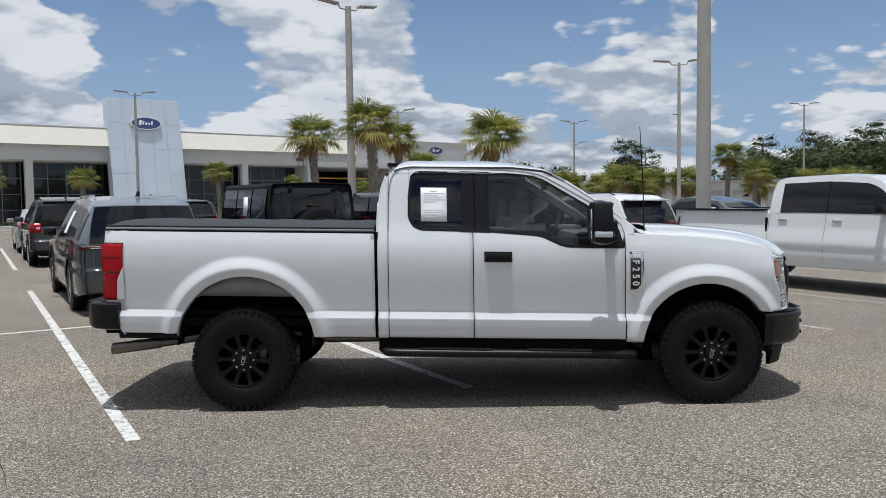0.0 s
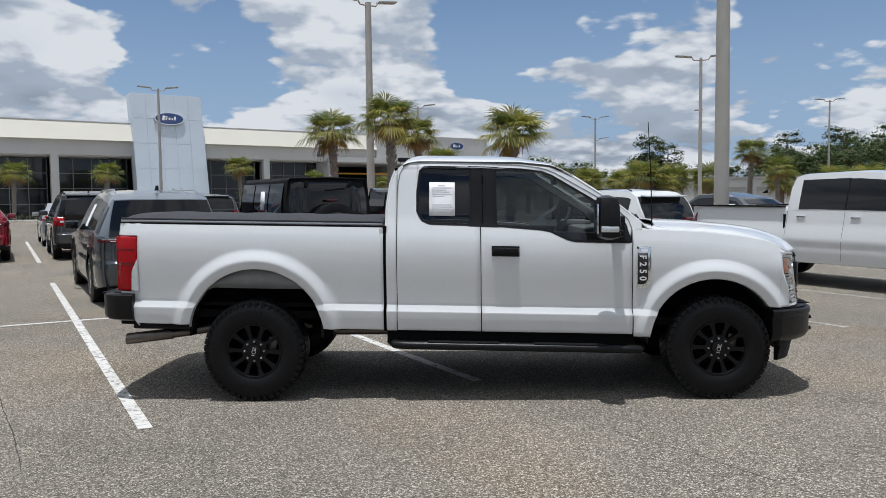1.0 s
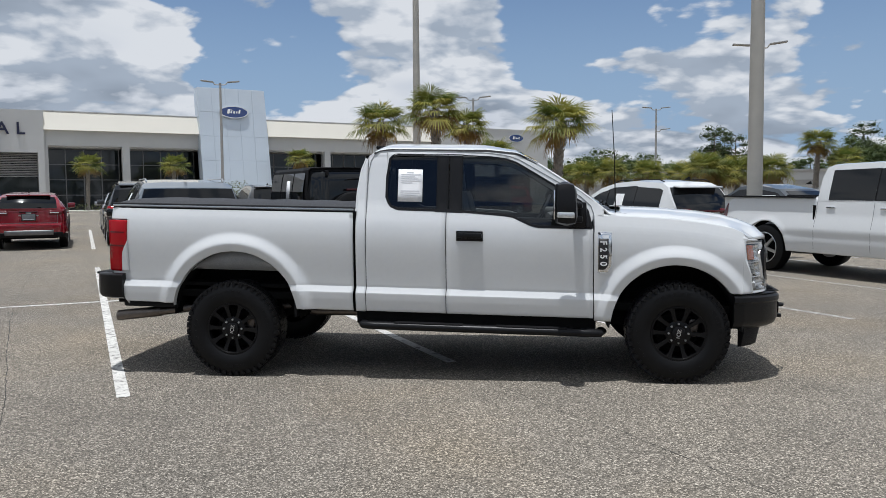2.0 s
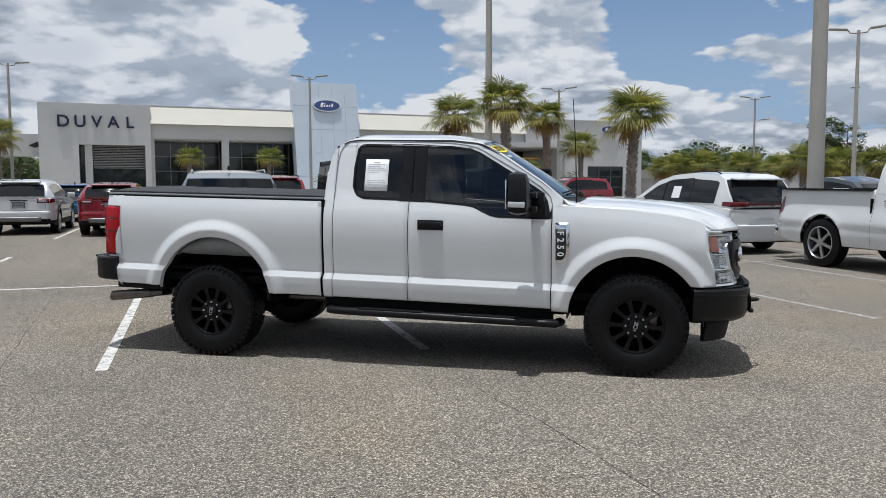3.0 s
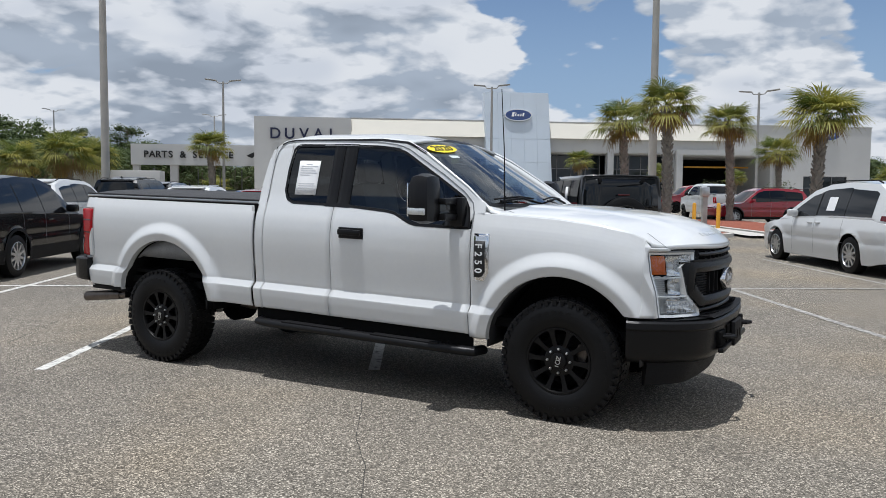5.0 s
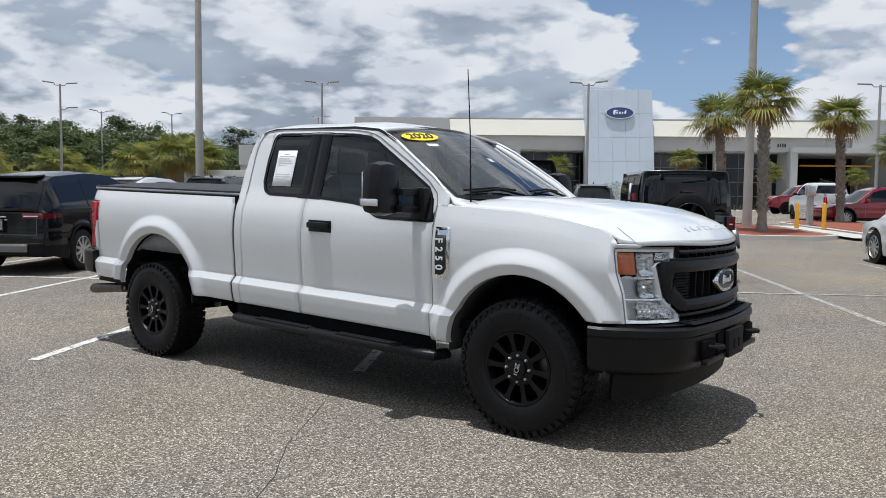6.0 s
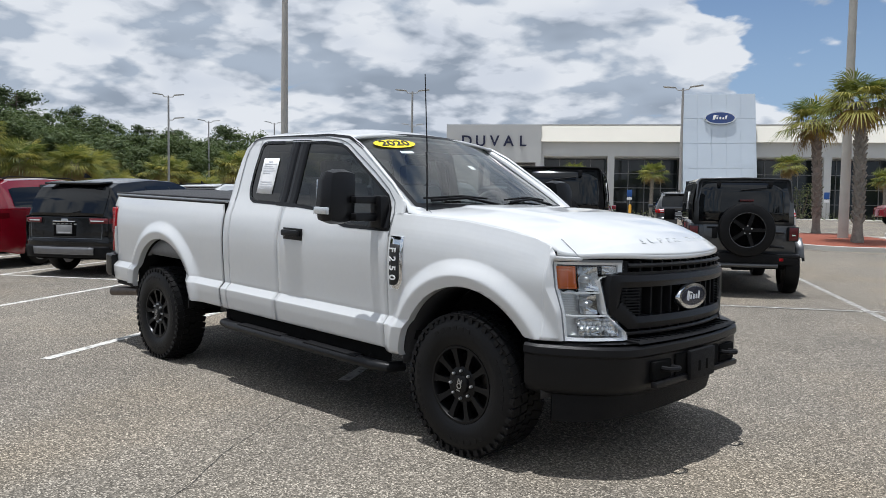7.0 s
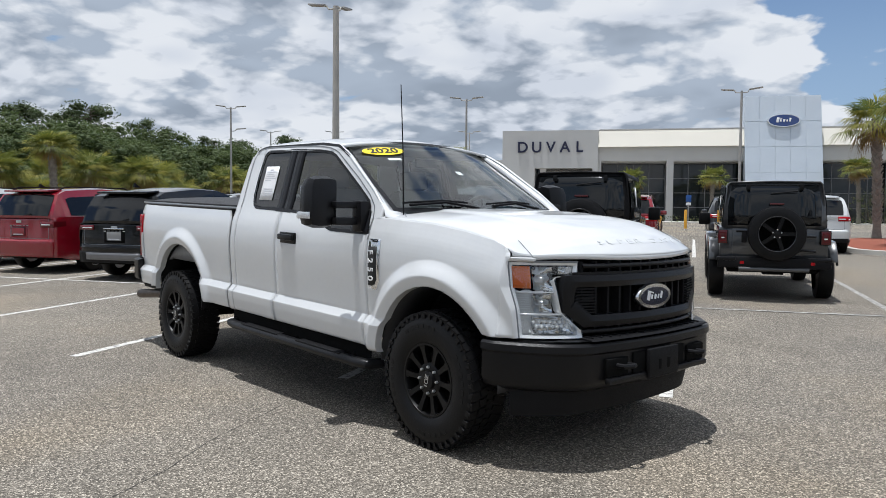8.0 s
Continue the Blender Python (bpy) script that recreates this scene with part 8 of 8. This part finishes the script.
for x, y, src, k in spots:
    m = stand(src, x, y, rng.uniform(0, 360), k)
    if src.name not in used:
        used.add(src.name)
        src.matrix_basis = m
    else:
        copy_thing(src, m)

# island with red mulch and a kerb


def island(u0, u1, v0, v1, label):
    """A kerbed planting island: rounded outline, concrete kerb, mulch inside."""
    def ring(inset, z):
        pts = []
        rr = min(u1 - u0, v1 - v0) / 2 * 0.8
        for cx, cy, a0 in ((u1 - rr, v0 + rr, -90), (u1 - rr, v1 - rr, 0), (u0 + rr, v1 - rr, 90), (u0 + rr, v0 + rr, 180)):
            for j in range(9):
                a = radians(a0 + 90 * j / 8)
                p = lot(cx + (rr - inset) * math.cos(a), cy + (rr - inset) * math.sin(a), z)
                pts.append(tuple(p))
        return pts
    rows = [ring(0.0, -0.02), ring(0.01, 0.14), ring(0.03, 0.15), ring(0.15, 0.15), ring(0.16, 0.10)]
    kerb = Shape().grid(np.array(rows).transpose(1, 0, 2), close_u=True)
    t = new("planting_island")
    tagged(t, label, "planting island", kind="structure")
    part("kerb", kerb, CONCRETE, t, "pale concrete kerb", smooth=30)
    mul = Shape()
    a, b_ = ring(0.16, 0.11), ring(1.2, 0.24)
    mul.grid(np.array([a, b_]).transpose(1, 0, 2), close_u=True)
    k = len(mul.v)
    mul.v += b_
    mul.f.append(list(range(k, k + len(b_))))
    part("mulch", mul, MULCH, t, "red bark mulch")
    return t


island(10.2, 14.4, 19.0, 27.6, "kerbed island of red mulch round palms and a pole")
island(15.6, 19.4, 19.0, 31.5, "kerbed island of red mulch with palms")
walkway = part("pavement", band(19.2, 28.0, 14.45, 15.55, 0.09, 2), CONCRETE, None, smooth=0)
tagged(walkway, "narrow pale concrete walkway between islands", "pavement", kind="structure")
for u, v in ((14.6, 24.9), (15.45, 24.5), (5.2, 40.0)):
    p = lot(u, v, 0.05)
    bl_ = thing("bollard", "orange-yellow steel bollard on the walkway", "bollard", pose(p.x, p.y, p.z), "bollards")
    part("post", Shape().lathe([(0, 0.08), (0.98, 0.08), (1.04, 0.06), (1.06, 0.01)], axis="z", n=16), BOLLARD, bl_)
p = lot(15.8, 27.0, 0.05)
bin_ = thing("grey_pedestal", "grey utility pedestal by the walkway", "pedestal", pose(p.x, p.y, p.z, 0, 0, 30))
part("post", Shape().box((0, 0, 0.7), (0.22, 0.22, 1.4), 0.02), GALV, bin_)
part("cap", Shape().box((0, 0, 1.5), (0.34, 0.34, 0.4), 0.03), ALLOY, bin_)
for s_ in (16.6, 32.2):
    p = CORNER + FACE * s_ + Vector((FACE.y, -FACE.x)) * 7.2
    sg = thing("parking_sign", "blue accessible parking sign on a thin post", "sign", pose(p.x, p.y, ground_z(p.x, p.y), 0, 0, FACE_DEG), "parking signs")
    part("post", Shape().lathe([(0, 0.03), (2.2, 0.03)], axis="z", n=8), GALV, sg)
    part("plate", Shape().box((0, -0.04, 2.0), (0.42, 0.02, 0.55), 0.005), SIGNBLUE, sg)
    part("lower_plate", Shape().box((0, -0.04, 1.55), (0.40, 0.02, 0.22), 0.005), PAPER, sg)


def bush(seed, r, n=16):
    rng_ = random.Random(seed)
    t = thing("bush", "grey-green leafy shrub before the shop windows", "shrub", Matrix(), "shrubs before the windows")
    c, w = Shape(), Shape()
    for i in range(n):
        a, q, z = rng_.uniform(0, 6.28), r * 0.7 * rng_.random() ** 0.5, r * rng_.uniform(0.5, 1.6)
        clump(c, rng_, (q * math.cos(a), q * math.sin(a), z), r * 0.42, 40, 0.07)
        w.tube([(0, 0, 0), (q * math.cos(a), q * math.sin(a), z)], [0.03, 0.008], 5)
    part("stems", w, TRUNK, t)
    tagged(part("leaves", c, SHRUB, t, smooth=0), kind="stuff")
    return t


bush_a = bush(5, 1.25)
first = True
for s_, off, k in ((23.6, 4.6, 1.15), (31.2, 4.2, 1.2), (42.5, 5.2, 1.1), (49.0, 5.5, 1.1)):
    p = CORNER + FACE * s_ + Vector((FACE.y, -FACE.x)) * off
    m = stand(bush_a, p.x, p.y, s_ * 40, k)
    if first:
        bush_a.matrix_basis, first = m, False
    else:
        copy_thing(bush_a, m)
hedge = Shape()
rng_ = random.Random(9)
for i in range(60):
    s_ = 10 + i * 0.55
    if 21 < s_ < 29:
        continue
    clump(hedge, rng_, (s_, -6.4, 0.32), 0.38, 36, 0.07)
tagged(part("hedge", hedge, SHRUB, None, smooth=0, m=FM), "low clipped hedge along the pavement", "hedge", kind="stuff")

# low white sheds beyond


def shed(x, y, deg, w, d, h, label):
    t = thing("storage_shed", label, "shed", pose(x, y, ground_z(x, y), 0, 0, deg), "far sheds")
    part("wall", Shape().box((0, 0, h / 2), (w, d, h)), STUCCO, t, smooth=0)
    part("roof", Shape().box((0, 0, h + 0.08), (w + 0.4, d + 0.4, 0.16)), GALV, t, smooth=0)
    for i in range(int(w / 3)):
        part("door", Shape().box((-w / 2 + 1.5 + 3 * i, -d / 2 - 0.02, h * 0.38), (2.0, 0.05, h * 0.7)), GALV, t, smooth=0)
    return t


shed(30.0, 82.0, -18, 30, 6, 3.2, "long low white storage building")
shed(4.0, 98.0, 5, 16, 6, 3.0, "low white storage building")
trailer = thing("box_trailer", "white box trailer with a dark mark parked by the woods", "trailer", pose(-49.5, 45.0, ground_z(-49.5, 45.0), 0, 0, 40))
part("box", Shape().box((-1.2, 0, 1.75), (6.6, 2.5, 2.5), 0.03), STUCCO, trailer)
part("chassis", Shape().box((-1.2, 0, 0.42), (6.2, 1.6, 0.16)), DARK, trailer, smooth=0)
for x in (-2.2, -1.3):
    for y in (-1.0, 1.0):
        part("wheel", Shape().lathe([(-0.11, 0.2), (-0.11, 0.36), (-0.08, 0.4), (0.08, 0.4), (0.11, 0.36), (0.11, 0.2)], (x, y, 0.4), n=20), RUBBER, trailer)
part("mark", Shape().prism([(-0.4, 2.05), (0.1, 2.05), (-0.15, 2.4)], -1.275, -1.252, "y"), BLACKINK, trailer)
for x0, x1, z in ((0.2, 1.8, 2.2), (0.3, 1.5, 1.45)):
    part("lettering_bar", Shape().box(((x0 + x1) / 2, -1.262, z), (x1 - x0, 0.02, 0.13)), INK, trailer, smooth=0)
